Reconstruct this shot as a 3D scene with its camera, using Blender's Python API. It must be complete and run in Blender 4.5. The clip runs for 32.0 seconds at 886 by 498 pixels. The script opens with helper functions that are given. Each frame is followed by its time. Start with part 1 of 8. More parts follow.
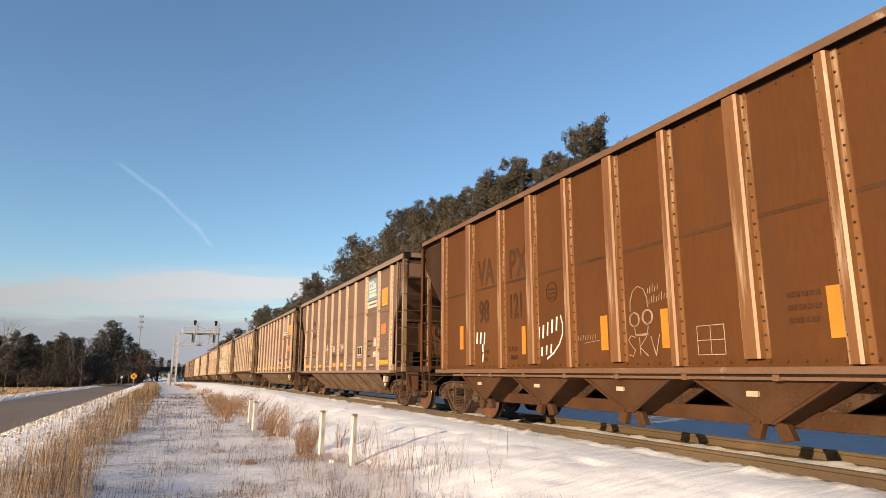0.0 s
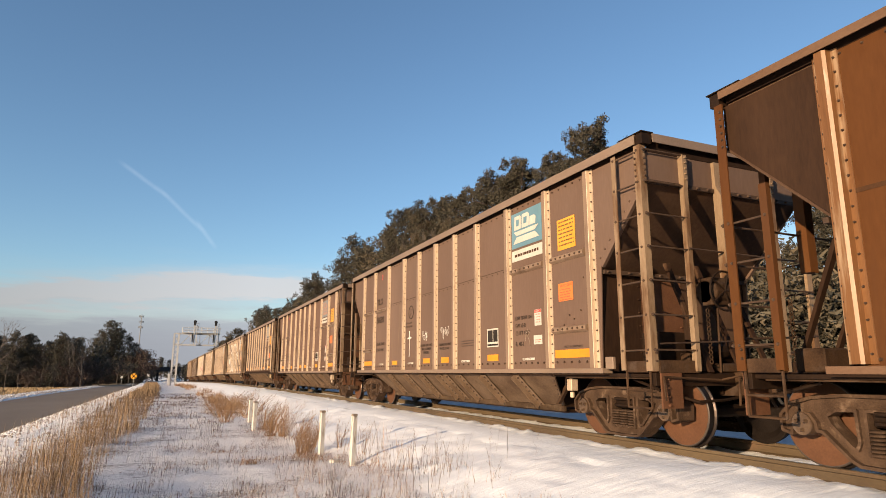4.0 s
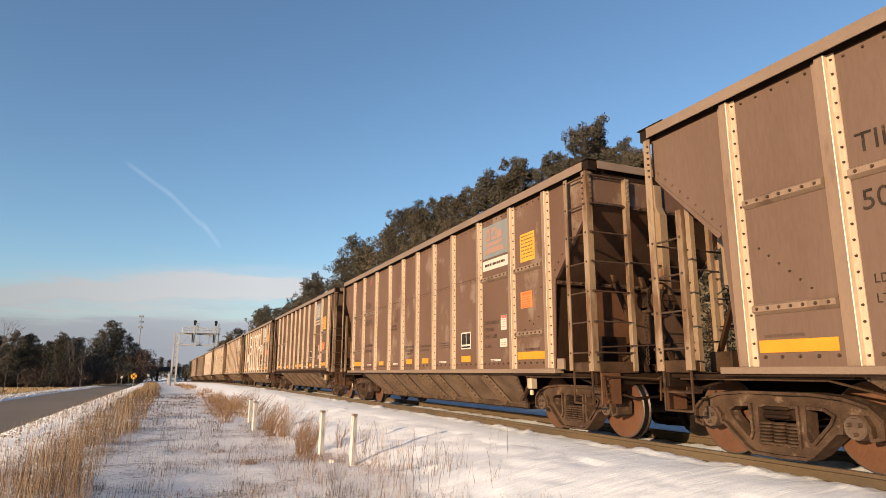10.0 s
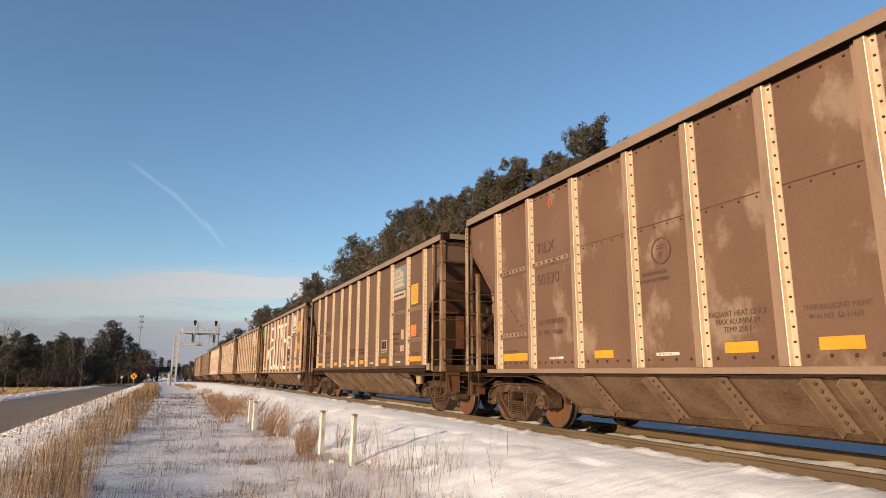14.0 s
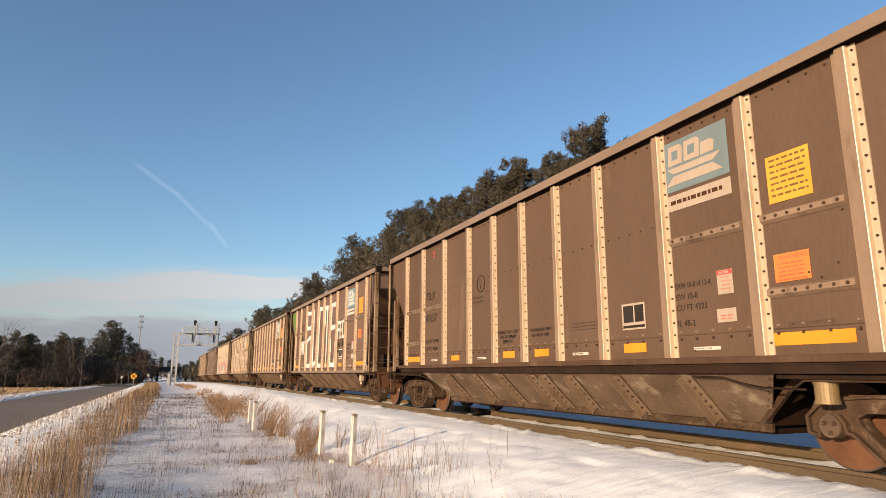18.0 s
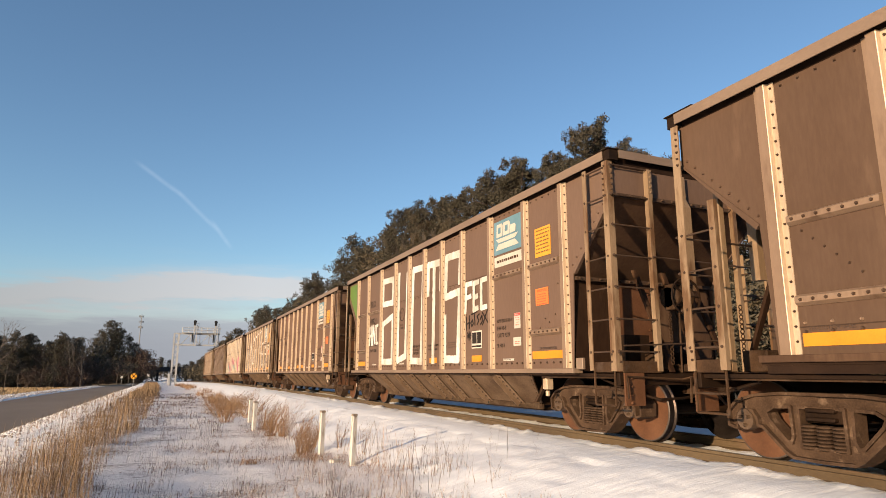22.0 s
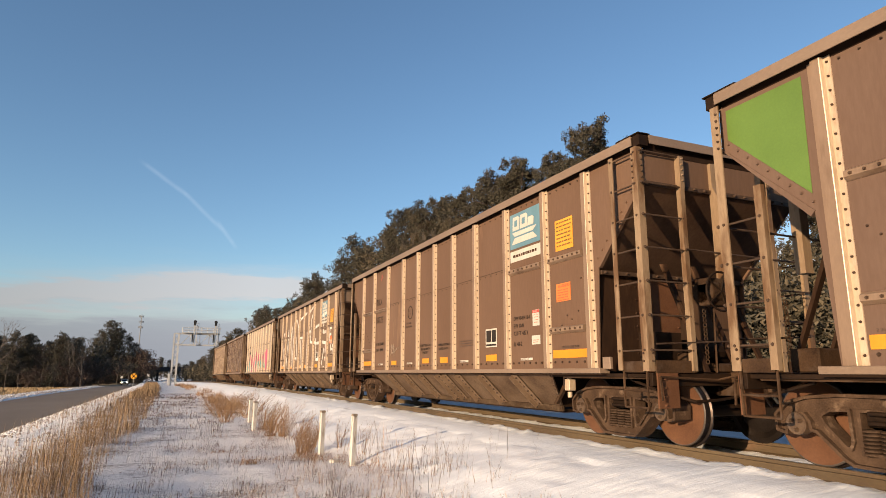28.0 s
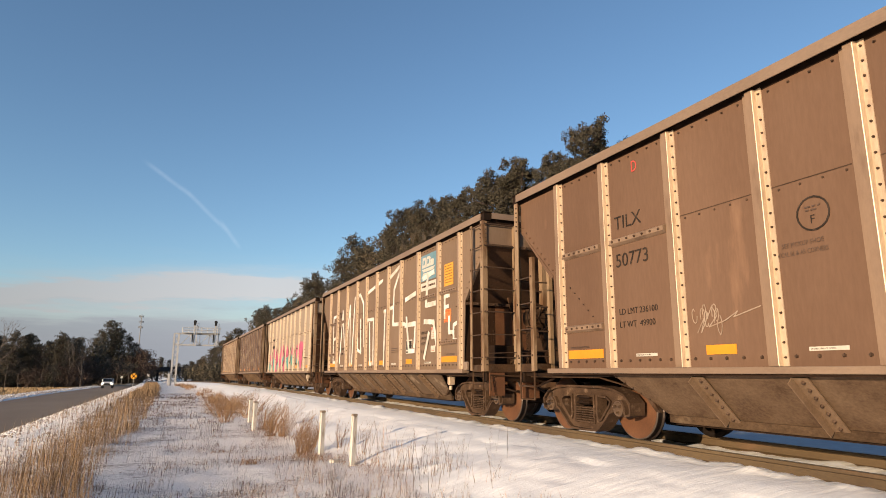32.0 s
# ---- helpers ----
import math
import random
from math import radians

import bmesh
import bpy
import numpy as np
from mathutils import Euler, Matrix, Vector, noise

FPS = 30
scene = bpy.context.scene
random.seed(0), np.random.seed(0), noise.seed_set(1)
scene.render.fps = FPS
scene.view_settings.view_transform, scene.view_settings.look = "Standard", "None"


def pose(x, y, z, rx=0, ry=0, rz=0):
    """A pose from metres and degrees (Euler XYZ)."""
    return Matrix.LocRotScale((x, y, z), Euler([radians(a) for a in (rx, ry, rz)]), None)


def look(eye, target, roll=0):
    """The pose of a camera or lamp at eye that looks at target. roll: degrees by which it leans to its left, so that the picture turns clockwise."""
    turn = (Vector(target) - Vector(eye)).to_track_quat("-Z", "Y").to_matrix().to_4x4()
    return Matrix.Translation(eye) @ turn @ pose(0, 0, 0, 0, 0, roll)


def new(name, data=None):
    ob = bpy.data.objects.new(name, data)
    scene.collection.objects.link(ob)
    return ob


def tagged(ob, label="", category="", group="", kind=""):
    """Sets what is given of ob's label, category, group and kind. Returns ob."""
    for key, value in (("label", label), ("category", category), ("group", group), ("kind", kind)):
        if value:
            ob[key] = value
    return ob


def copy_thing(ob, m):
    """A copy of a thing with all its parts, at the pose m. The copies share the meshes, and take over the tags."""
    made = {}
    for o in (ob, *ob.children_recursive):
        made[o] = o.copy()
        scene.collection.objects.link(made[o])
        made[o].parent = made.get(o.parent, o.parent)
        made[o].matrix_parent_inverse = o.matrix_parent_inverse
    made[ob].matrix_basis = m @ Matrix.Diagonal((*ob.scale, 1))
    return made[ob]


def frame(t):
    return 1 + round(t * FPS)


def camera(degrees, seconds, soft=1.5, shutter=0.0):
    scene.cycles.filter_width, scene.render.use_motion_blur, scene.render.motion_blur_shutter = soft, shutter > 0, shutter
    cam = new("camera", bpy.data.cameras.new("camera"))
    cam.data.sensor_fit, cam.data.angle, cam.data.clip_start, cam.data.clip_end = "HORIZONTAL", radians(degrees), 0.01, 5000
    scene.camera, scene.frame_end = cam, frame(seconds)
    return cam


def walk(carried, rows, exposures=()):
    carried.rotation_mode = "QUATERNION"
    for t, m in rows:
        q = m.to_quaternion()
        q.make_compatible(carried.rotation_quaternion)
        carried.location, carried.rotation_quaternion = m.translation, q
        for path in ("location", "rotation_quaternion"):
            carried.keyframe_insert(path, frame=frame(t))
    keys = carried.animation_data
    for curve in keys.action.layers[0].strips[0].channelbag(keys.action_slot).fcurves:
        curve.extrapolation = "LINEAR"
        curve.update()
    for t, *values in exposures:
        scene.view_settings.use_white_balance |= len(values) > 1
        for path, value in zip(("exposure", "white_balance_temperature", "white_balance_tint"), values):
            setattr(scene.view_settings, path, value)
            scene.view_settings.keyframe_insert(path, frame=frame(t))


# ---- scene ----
# ---- the camera: it stands still beside the track ----
cam = camera(71.656, 32.0, soft=0.5)
EYE = (0.0, 0.0, 0.943)
VIEW = look(EYE, (math.sin(radians(23.424)) * math.cos(radians(11.391)), math.cos(radians(23.424)) * math.cos(radians(11.391)), 0.943 + math.sin(radians(11.391))), 0.2)
walk(cam, [(0, VIEW), (32, VIEW)], [(0, 0.67), (3, 0.64), (5.5, 0.47), (8, 0.49), (10, 0.57), (11, 0.58), (12.2, 0.49), (14, 0.50), (17, 0.56), (20, 0.55), (22, 0.54), (24, 0.34), (25, 0.32), (26.5, 0.43), (28, 0.51), (30, 0.43), (32, 0.49)])

# ---- world, sun and exposure ----
SUN_AZ, SUN_EL = 244.0, 10.5
world = bpy.data.worlds.new("world")
scene.world = world
world.use_nodes = True


def build_world():
    nt = world.node_tree
    nt.nodes.clear()
    out = nt.nodes.new("ShaderNodeOutputWorld")
    bg = nt.nodes.new("ShaderNodeBackground")
    sky = nt.nodes.new("ShaderNodeTexSky")
    sky.sky_type = "NISHITA"
    sky.sun_disc = False
    sky.sun_elevation = radians(SUN_EL)
    sky.sun_rotation = radians(SUN_AZ)
    sky.air_density, sky.dust_density, sky.ozone_density = 1.0, 0.45, 2.8
    bg.inputs["Strength"].default_value = 0.136
    # thin stratus bars low over the horizon, from the sky's own direction
    co = nt.nodes.new("ShaderNodeTexCoord")
    sep = nt.nodes.new("ShaderNodeSeparateXYZ")
    nt.links.new(co.outputs["Generated"], sep.inputs[0])
    mp = nt.nodes.new("ShaderNodeMapping")
    mp.inputs["Scale"].default_value = (2.0, 2.0, 15.0)
    nt.links.new(co.outputs["Generated"], mp.inputs[0])
    no = nt.nodes.new("ShaderNodeTexNoise")
    no.inputs["Scale"].default_value, no.inputs["Detail"].default_value, no.inputs["Roughness"].default_value = 1.3, 8, 0.62
    nt.links.new(mp.outputs[0], no.inputs["Vector"])
    warp = nt.nodes.new("ShaderNodeMath")
    warp.operation = "MULTIPLY_ADD"
    nt.links.new(no.outputs["Fac"], warp.inputs[0])
    warp.inputs[1].default_value = 0.11
    nt.links.new(sep.outputs[2], warp.inputs[2])
    # the bars climb a little towards the east
    tilt = nt.nodes.new("ShaderNodeMath")
    tilt.operation = "MULTIPLY_ADD"
    nt.links.new(sep.outputs[0], tilt.inputs[0])
    tilt.inputs[1].default_value = -0.06
    nt.links.new(warp.outputs[0], tilt.inputs[2])
    band = nt.nodes.new("ShaderNodeValToRGB")
    els = band.color_ramp.elements
    els[0].position, els[0].color = 0.0, (0.96, 0.96, 0.96, 1)
    els[1].position, els[1].color = 0.225, (0, 0, 0, 1)
    for p, v in ((0.10, 0.95), (0.135, 0.86), (0.142, 0.66), (0.152, 0.60), (0.157, 0.92), (0.181, 0.86), (0.187, 0.34), (0.205, 0.06)):
        e = els.new(p)
        e.color = (v, v, v, 1)
    nt.links.new(tilt.outputs[0], band.inputs[0])
    # a blue wedge opens between them on that side
    wedge = nt.nodes.new("ShaderNodeValToRGB")
    ws = wedge.color_ramp.elements
    ws[0].position, ws[0].color = 0.136, (0, 0, 0, 1)
    ws[1].position, ws[1].color = 0.160, (0, 0, 0, 1)
    for p, v in ((0.145, 1.0), (0.151, 1.0)):
        e = ws.new(p)
        e.color = (v, v, v, 1)
    nt.links.new(tilt.outputs[0], wedge.inputs[0])
    side = nt.nodes.new("ShaderNodeMapRange")
    for k, v in (("From Min", 0.0), ("From Max", 0.16), ("To Min", 0.0), ("To Max", 0.7)):
        side.inputs[k].default_value = v
    nt.links.new(sep.outputs[0], side.inputs["Value"])
    open_sky = nt.nodes.new("ShaderNodeMath")
    open_sky.operation = "MULTIPLY"
    nt.links.new(wedge.outputs[0], open_sky.inputs[0])
    nt.links.new(side.outputs[0], open_sky.inputs[1])
    clear = nt.nodes.new("ShaderNodeMath")
    clear.operation = "SUBTRACT"
    clear.inputs[0].default_value = 1.0
    nt.links.new(open_sky.outputs[0], clear.inputs[1])
    veil = nt.nodes.new("ShaderNodeMath")
    veil.operation = "MULTIPLY"
    nt.links.new(band.outputs[0], veil.inputs[0])
    nt.links.new(clear.outputs[0], veil.inputs[1])
    mix = nt.nodes.new("ShaderNodeMix")
    mix.data_type = "RGBA"
    nt.links.new(veil.outputs[0], mix.inputs["Factor"])
    nt.links.new(sky.outputs[0], mix.inputs["A"])
    tone = nt.nodes.new("ShaderNodeValToRGB")
    te = tone.color_ramp.elements
    te[0].position, te[0].color = 0.06, (2.05 / 4, 2.15 / 4, 2.48 / 4, 1)
    te[1].position, te[1].color = 0.160, (3.6 / 4, 3.55 / 4, 3.6 / 4, 1)
    q = te.new(0.128)
    q.color = (2.35 / 4, 2.42 / 4, 2.72 / 4, 1)
    nt.links.new(tilt.outputs[0], tone.inputs[0])
    gain = nt.nodes.new("ShaderNodeVectorMath")
    gain.operation = "SCALE"
    east = nt.nodes.new("ShaderNodeMapRange")
    for k, v in (("From Min", -0.30), ("From Max", 0.12), ("To Min", 2.45), ("To Max", 3.9)):
        east.inputs[k].default_value = v
    nt.links.new(sep.outputs[0], east.inputs["Value"])
    nt.links.new(east.outputs[0], gain.inputs["Scale"])
    nt.links.new(tone.outputs[0], gain.inputs[0])
    nt.links.new(gain.outputs[0], mix.inputs["B"])
    nt.links.new(mix.outputs["Result"], bg.inputs[0])
    nt.links.new(bg.outputs[0], out.inputs[0])


build_world()
sun = new("sun", bpy.data.lights.new("sun", "SUN"))
sun.data.energy, sun.data.angle, sun.data.color = 5.0, radians(0.5), (1.0, 0.745, 0.49)
az, el = radians(SUN_AZ), radians(SUN_EL)
SUN_FROM = Vector((math.sin(az) * math.cos(el), math.cos(az) * math.cos(el), math.sin(el)))
sun.matrix_world = look(SUN_FROM * 60, (0, 0, 0))


# ---- materials ----
def surface(name, low, high, rough=0.7, metal=0.0, big=1.2, fine=30.0, stretch=(1, 1, 1), bump=0.15, stain=None, stain_at=0.62, spread=0.16, vary=0.0, coords="Object", spec=0.5, depth=0.01, edge=1.0):
    """Two tones mixed by broad and fine noise, an optional stain, relief and uneven gloss."""
    m = bpy.data.materials.new(name)
    m.use_nodes = True
    nt = m.node_tree
    bs = nt.nodes["Principled BSDF"]
    N, L = nt.nodes.new, nt.links.new
    co = N("ShaderNodeTexCoord")
    vec = co.outputs[coords]
    inf = N("ShaderNodeObjectInfo")
    mp = N("ShaderNodeMapping")
    mp.inputs["Scale"].default_value = stretch
    L(vec, mp.inputs[0])
    n1, n2 = N("ShaderNodeTexNoise"), N("ShaderNodeTexNoise")
    n1.inputs["Scale"].default_value, n1.inputs["Detail"].default_value = big, 5
    n2.inputs["Scale"].default_value, n2.inputs["Detail"].default_value = fine, 6
    n2.inputs["Roughness"].default_value = 0.65
    L(mp.outputs[0], n1.inputs["Vector"])
    L(mp.outputs[0], n2.inputs["Vector"])
    av = N("ShaderNodeMix")
    av.inputs["Factor"].default_value = 0.42
    L(n1.outputs["Fac"], av.inputs["A"])
    L(n2.outputs["Fac"], av.inputs["B"])
    rg = N("ShaderNodeMapRange")
    rg.inputs["From Min"].default_value, rg.inputs["From Max"].default_value = 0.5 - spread, 0.5 + spread
    L(av.outputs["Result"], rg.inputs["Value"])
    mx = N("ShaderNodeMix")
    mx.data_type = "RGBA"
    mx.inputs["A"].default_value, mx.inputs["B"].default_value = (*low, 1), (*high, 1)
    L(rg.outputs[0], mx.inputs["Factor"])
    col = mx.outputs["Result"]
    if stain:
        n3 = N("ShaderNodeTexNoise")
        n3.inputs["Scale"].default_value, n3.inputs["Detail"].default_value = big * 1.7, 8
        n3.inputs["Roughness"].default_value = 0.6
        mp2 = N("ShaderNodeMapping")
        mp2.inputs["Scale"].default_value = stretch
        mp2.inputs["Location"].default_value = (7.3, 2.1, 5.7)
        L(vec, mp2.inputs[0])
        L(mp2.outputs[0], n3.inputs["Vector"])
        r3 = N("ShaderNodeMapRange")
        r3.inputs["From Min"].default_value, r3.inputs["From Max"].default_value = stain_at - 0.05 * edge, stain_at + 0.07 * edge
        r3.inputs["To Max"].default_value = 0.85
        L(n3.outputs["Fac"], r3.inputs["Value"])
        m3 = N("ShaderNodeMix")
        m3.data_type = "RGBA"
        L(r3.outputs[0], m3.inputs["Factor"])
        L(col, m3.inputs["A"])
        m3.inputs["B"].default_value = (*stain, 1)
        col = m3.outputs["Result"]
    if vary:
        hv = N("ShaderNodeHueSaturation")
        vr = N("ShaderNodeMapRange")
        vr.inputs["To Min"].default_value, vr.inputs["To Max"].default_value = 1 - vary, 1 + vary
        L(inf.outputs["Random"], vr.inputs["Value"])
        L(vr.outputs[0], hv.inputs["Value"])
        L(col, hv.inputs["Color"])
        col = hv.outputs["Color"]
    L(col, bs.inputs["Base Color"])
    bs.inputs["Metallic"].default_value = metal
    bs.inputs["Specular IOR Level"].default_value = spec
    rr = N("ShaderNodeMapRange")
    rr.inputs["To Min"].default_value, rr.inputs["To Max"].default_value = rough - 0.1, min(1, rough + 0.12)
    L(n2.outputs["Fac"], rr.inputs["Value"])
    L(rr.outputs[0], bs.inputs["Roughness"])
    if bump:
        bp = N("ShaderNodeBump")
        bp.inputs["Strength"].default_value, bp.inputs["Distance"].default_value = bump, depth
        L(av.outputs["Result"], bp.inputs["Height"])
        L(bp.outputs[0], bs.inputs["Normal"])
    return m


def plain(name, colour, rough=0.6, metal=0.0):
    return surface(name, [c * 0.85 for c in colour], colour, rough, metal, 3.0, 60.0, bump=0.05)


def island_foliage(name, low, high, rough=0.75):
    m = bpy.data.materials.new(name)
    m.use_nodes = True
    nt = m.node_tree
    bs = nt.nodes["Principled BSDF"]
    geo = nt.nodes.new("ShaderNodeNewGeometry")
    ramp = nt.nodes.new("ShaderNodeMix")
    ramp.data_type = "RGBA"
    ramp.inputs["A"].default_value, ramp.inputs["B"].default_value = (*low, 1), (*high, 1)
    nt.links.new(geo.outputs["Random Per Island"], ramp.inputs["Factor"])
    nt.links.new(ramp.outputs["Result"], bs.inputs["Base Color"])
    bs.inputs["Roughness"].default_value = rough
    bs.inputs["Specular IOR Level"].default_value = 0.25
    return m


M = {}
VS = (1.0, 1.0, 0.22)


def build_materials():
    M["grey_paint"] = surface("weathered_grey_tan_paint", (0.1168, 0.07082, 0.04874), (0.158, 0.1012, 0.07173), 0.66, 0, 0.8, 22, VS, 0.12, (0.20, 0.135, 0.095), 0.70, vary=0.04, spec=0.18)
    M["tan_paint"] = surface("weathered_tan_brown_paint", (0.1133, 0.06368, 0.03865), (0.1578, 0.09366, 0.05937), 0.66, 0, 0.8, 22, VS, 0.12, (0.24, 0.14, 0.085), 0.68, vary=0.04, spec=0.18)
    M["dull_tan"] = surface("dust_dulled_tan_paint", (0.088, 0.052, 0.033), (0.122, 0.076, 0.050), 0.68, 0, 0.8, 22, VS, 0.12, (0.165, 0.105, 0.068), 0.66, vary=0.04, spec=0.15)
    M["dusty_tan"] = surface("dusty_tan_paint", (0.142, 0.092, 0.060), (0.205, 0.140, 0.094), 0.66, 0, 0.8, 22, VS, 0.12, (0.27, 0.19, 0.13), 0.66, vary=0.04, spec=0.18)
    M["peel_paint"] = surface("peeling_tan_paint", (0.1054, 0.05739, 0.03642), (0.1465, 0.08563, 0.05646), 0.64, 0, 0.9, 22, (1, 1, 0.7), 0.14, (0.215, 0.150, 0.104), 0.60, vary=0.04, spec=0.2, edge=0.75)
    M["brown_paint"] = surface("rusty_brown_paint", (0.07382, 0.02654, 0.007174), (0.1073, 0.04296, 0.01284), 0.62, 0, 0.7, 20, VS, 0.15, (0.075, 0.032, 0.013), 0.60, vary=0.05, spec=0.12)
    M["cream_paint"] = surface("faded_cream_paint", (0.2299, 0.1725, 0.1201), (0.3553, 0.2769, 0.2037), 0.6, 0, 0.8, 22, VS, 0.12, (0.25, 0.16, 0.1), 0.64, vary=0.04)
    M["dark_brown_paint"] = surface("dark_brown_paint", (0.059, 0.032, 0.018), (0.112, 0.059, 0.035), 0.6, 0, 0.8, 22, VS, 0.12, (0.06, 0.035, 0.022), 0.6, vary=0.05)
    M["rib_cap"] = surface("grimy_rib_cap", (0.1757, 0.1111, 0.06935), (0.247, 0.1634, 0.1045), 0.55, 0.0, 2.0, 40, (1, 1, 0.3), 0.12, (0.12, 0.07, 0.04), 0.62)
    M["brown_cap"] = surface("rubbed_brown_cap", (0.1242, 0.05299, 0.01822), (0.2029, 0.09274, 0.03478), 0.42, 0.1, 3.0, 40, (2.2, 2.2, 0.14), 0.12, (0.36, 0.24, 0.14), 0.57, spec=0.25)
    M["cream_cap"] = surface("cream_rib_cap", (0.351, 0.2665, 0.182), (0.546, 0.429, 0.312), 0.5, 0.0, 2.0, 40, (1, 1, 0.3), 0.12, (0.22, 0.14, 0.08), 0.62)
    M["dark_rib"] = surface("dark_brown_rib", (0.07, 0.037, 0.022), (0.13, 0.073, 0.045), 0.55, 0.0, 2.0, 40, (1, 1, 0.3), 0.12)
    M["pale_tan"] = surface("pale_tan_paint", (0.19, 0.128, 0.078), (0.27, 0.19, 0.122), 0.62, 0, 0.8, 22, VS, 0.12, (0.12, 0.075, 0.045), 0.66, vary=0.04)
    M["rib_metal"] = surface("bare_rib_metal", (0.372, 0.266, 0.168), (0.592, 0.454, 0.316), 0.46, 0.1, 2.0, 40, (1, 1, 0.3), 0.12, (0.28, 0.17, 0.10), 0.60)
    M["brown_rib"] = surface("light_brown_rib", (0.1815, 0.0847, 0.03327), (0.2772, 0.1452, 0.066), 0.45, 0.1, 2.0, 40, (1, 1, 0.25), 0.12, (0.50, 0.40, 0.30), 0.62)
    M["cream_rib"] = surface("cream_rib", (0.4277, 0.3342, 0.2339), (0.6435, 0.5277, 0.399), 0.5, 0.05, 2.0, 40, (1, 1, 0.3), 0.12, (0.28, 0.18, 0.11), 0.62)
    M["chord"] = surface("top_chord_metal", (0.1805, 0.1187, 0.076), (0.2612, 0.1805, 0.1206), 0.5, 0.1, 1.5, 40, (1, 0.5, 1), 0.1, (0.22, 0.15, 0.10), 0.64)
    M["brown_ink"] = surface("faded_dark_brown_ink", (0.036, 0.016, 0.008), (0.066, 0.028, 0.012), 0.75, 0, 2.5, 40, (1, 0.4, 1), 0.1, spec=0.15)
    M["print_red"] = surface("small_red_print", (0.40, 0.07, 0.03), (0.5, 0.11, 0.05), 0.65, 0, 3, 40)
    M["grime"] = surface("dark_grime", (0.045, 0.026, 0.016), (0.085, 0.05, 0.03), 0.8, 0, 2.5, 40, (1, 0.3, 1), 0.1, spec=0.2)
    M["white_paint"] = surface("bold_white_brush_paint", (0.44, 0.385, 0.315), (0.74, 0.69, 0.61), 0.7, 0, 2.2, 26, (1, 1, 0.35), 0.05, (0.30, 0.23, 0.165), 0.63, spread=0.10)
    M["rib_edge"] = surface("palest_rib_edge", (0.50, 0.385, 0.26), (0.66, 0.53, 0.38), 0.45, 0.1, 3.0, 40, (1, 1, 0.3), 0.08)
    M["post_rust"] = surface("rust_stained_post", (0.115, 0.062, 0.03), (0.235, 0.145, 0.08), 0.6, 0, 1.6, 30, (1, 1, 0.3), 0.15, (0.085, 0.038, 0.017), 0.58, spec=0.3)
    M["frame_dust"] = surface("dusty_cast_frame", (0.026, 0.014, 0.008), (0.092, 0.055, 0.033), 0.8, 0, 4.0, 50, (1, 1, 1), 0.5, (0.165, 0.108, 0.070), 0.63, spec=0.15)
    M["brace"] = surface("dusty_brace_angle", (0.115, 0.073, 0.044), (0.20, 0.133, 0.084), 0.75, 0, 3, 40, bump=0.2, spec=0.15)
    M["brown_chord"] = surface("scuffed_brown_chord", (0.105, 0.056, 0.03), (0.165, 0.094, 0.054), 0.6, 0, 2.2, 40, (1, 0.5, 1), 0.15, (0.36, 0.27, 0.19), 0.665, spec=0.2, edge=0.5)
    M["teal_dull"] = surface("dust_dulled_teal_paint", (0.115, 0.15, 0.155), (0.16, 0.195, 0.20), 0.6, 0, 2, 40, VS, 0.05)
    M["dusty_white"] = surface("dust_dulled_white_paint", (0.30, 0.225, 0.165), (0.40, 0.31, 0.235), 0.6, 0, 3, 40, VS, 0.06)
    # near-black: puts the shade under chords and sills into the colour
    M["dark_strip"] = surface("near_black_strip", (0.016, 0.009, 0.006), (0.034, 0.019, 0.012), 0.85, 0, 3.0, 40, bump=0.2, spec=0.08)
    M["post_tan"] = surface("tan_post_with_rust_runs", (0.195, 0.126, 0.073), (0.32, 0.222, 0.136), 0.55, 0.05, 2.0, 40, (1, 1, 0.25), 0.15, (0.105, 0.05, 0.021), 0.54, spec=0.25)
    M["brass"] = surface("dull_brass_canister", (0.16, 0.105, 0.045), (0.27, 0.185, 0.085), 0.5, 0.25, 3, 40, bump=0.15)
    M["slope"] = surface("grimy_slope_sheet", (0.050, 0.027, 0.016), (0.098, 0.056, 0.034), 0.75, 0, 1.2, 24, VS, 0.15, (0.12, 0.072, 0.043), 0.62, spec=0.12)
    M["rivet"] = surface("dark_rivet_steel", (0.048, 0.028, 0.018), (0.105, 0.066, 0.043), 0.6, 0.2, 5, 60, spec=0.2)
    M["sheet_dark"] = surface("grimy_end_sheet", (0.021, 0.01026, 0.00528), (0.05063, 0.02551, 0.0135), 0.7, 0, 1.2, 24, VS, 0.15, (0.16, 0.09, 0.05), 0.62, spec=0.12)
    M["hopper"] = surface("dusty_hopper_sheet", (0.070, 0.041, 0.024), (0.148, 0.097, 0.060), 0.8, 0, 2.4, 30, (1, 0.8, 1), 0.4, (0.075, 0.043, 0.025), 0.66, spread=0.12, spec=0.12)
    M["hopper_dusty"] = surface("dust_caked_hopper_sheet", (0.075, 0.047, 0.029), (0.15, 0.102, 0.066), 0.85, 0, 1.8, 34, (1, 0.7, 1), 0.5, (0.26, 0.195, 0.135), 0.60, spread=0.14, spec=0.1)
    M["hopper_dull"] = surface("dull_hopper_sheet", (0.02841, 0.01592, 0.008482), (0.09262, 0.05878, 0.03458), 0.8, 0, 1.6, 30, (1, 0.6, 1), 0.45, (0.15, 0.105, 0.068), 0.60, spread=0.12, spec=0.12)
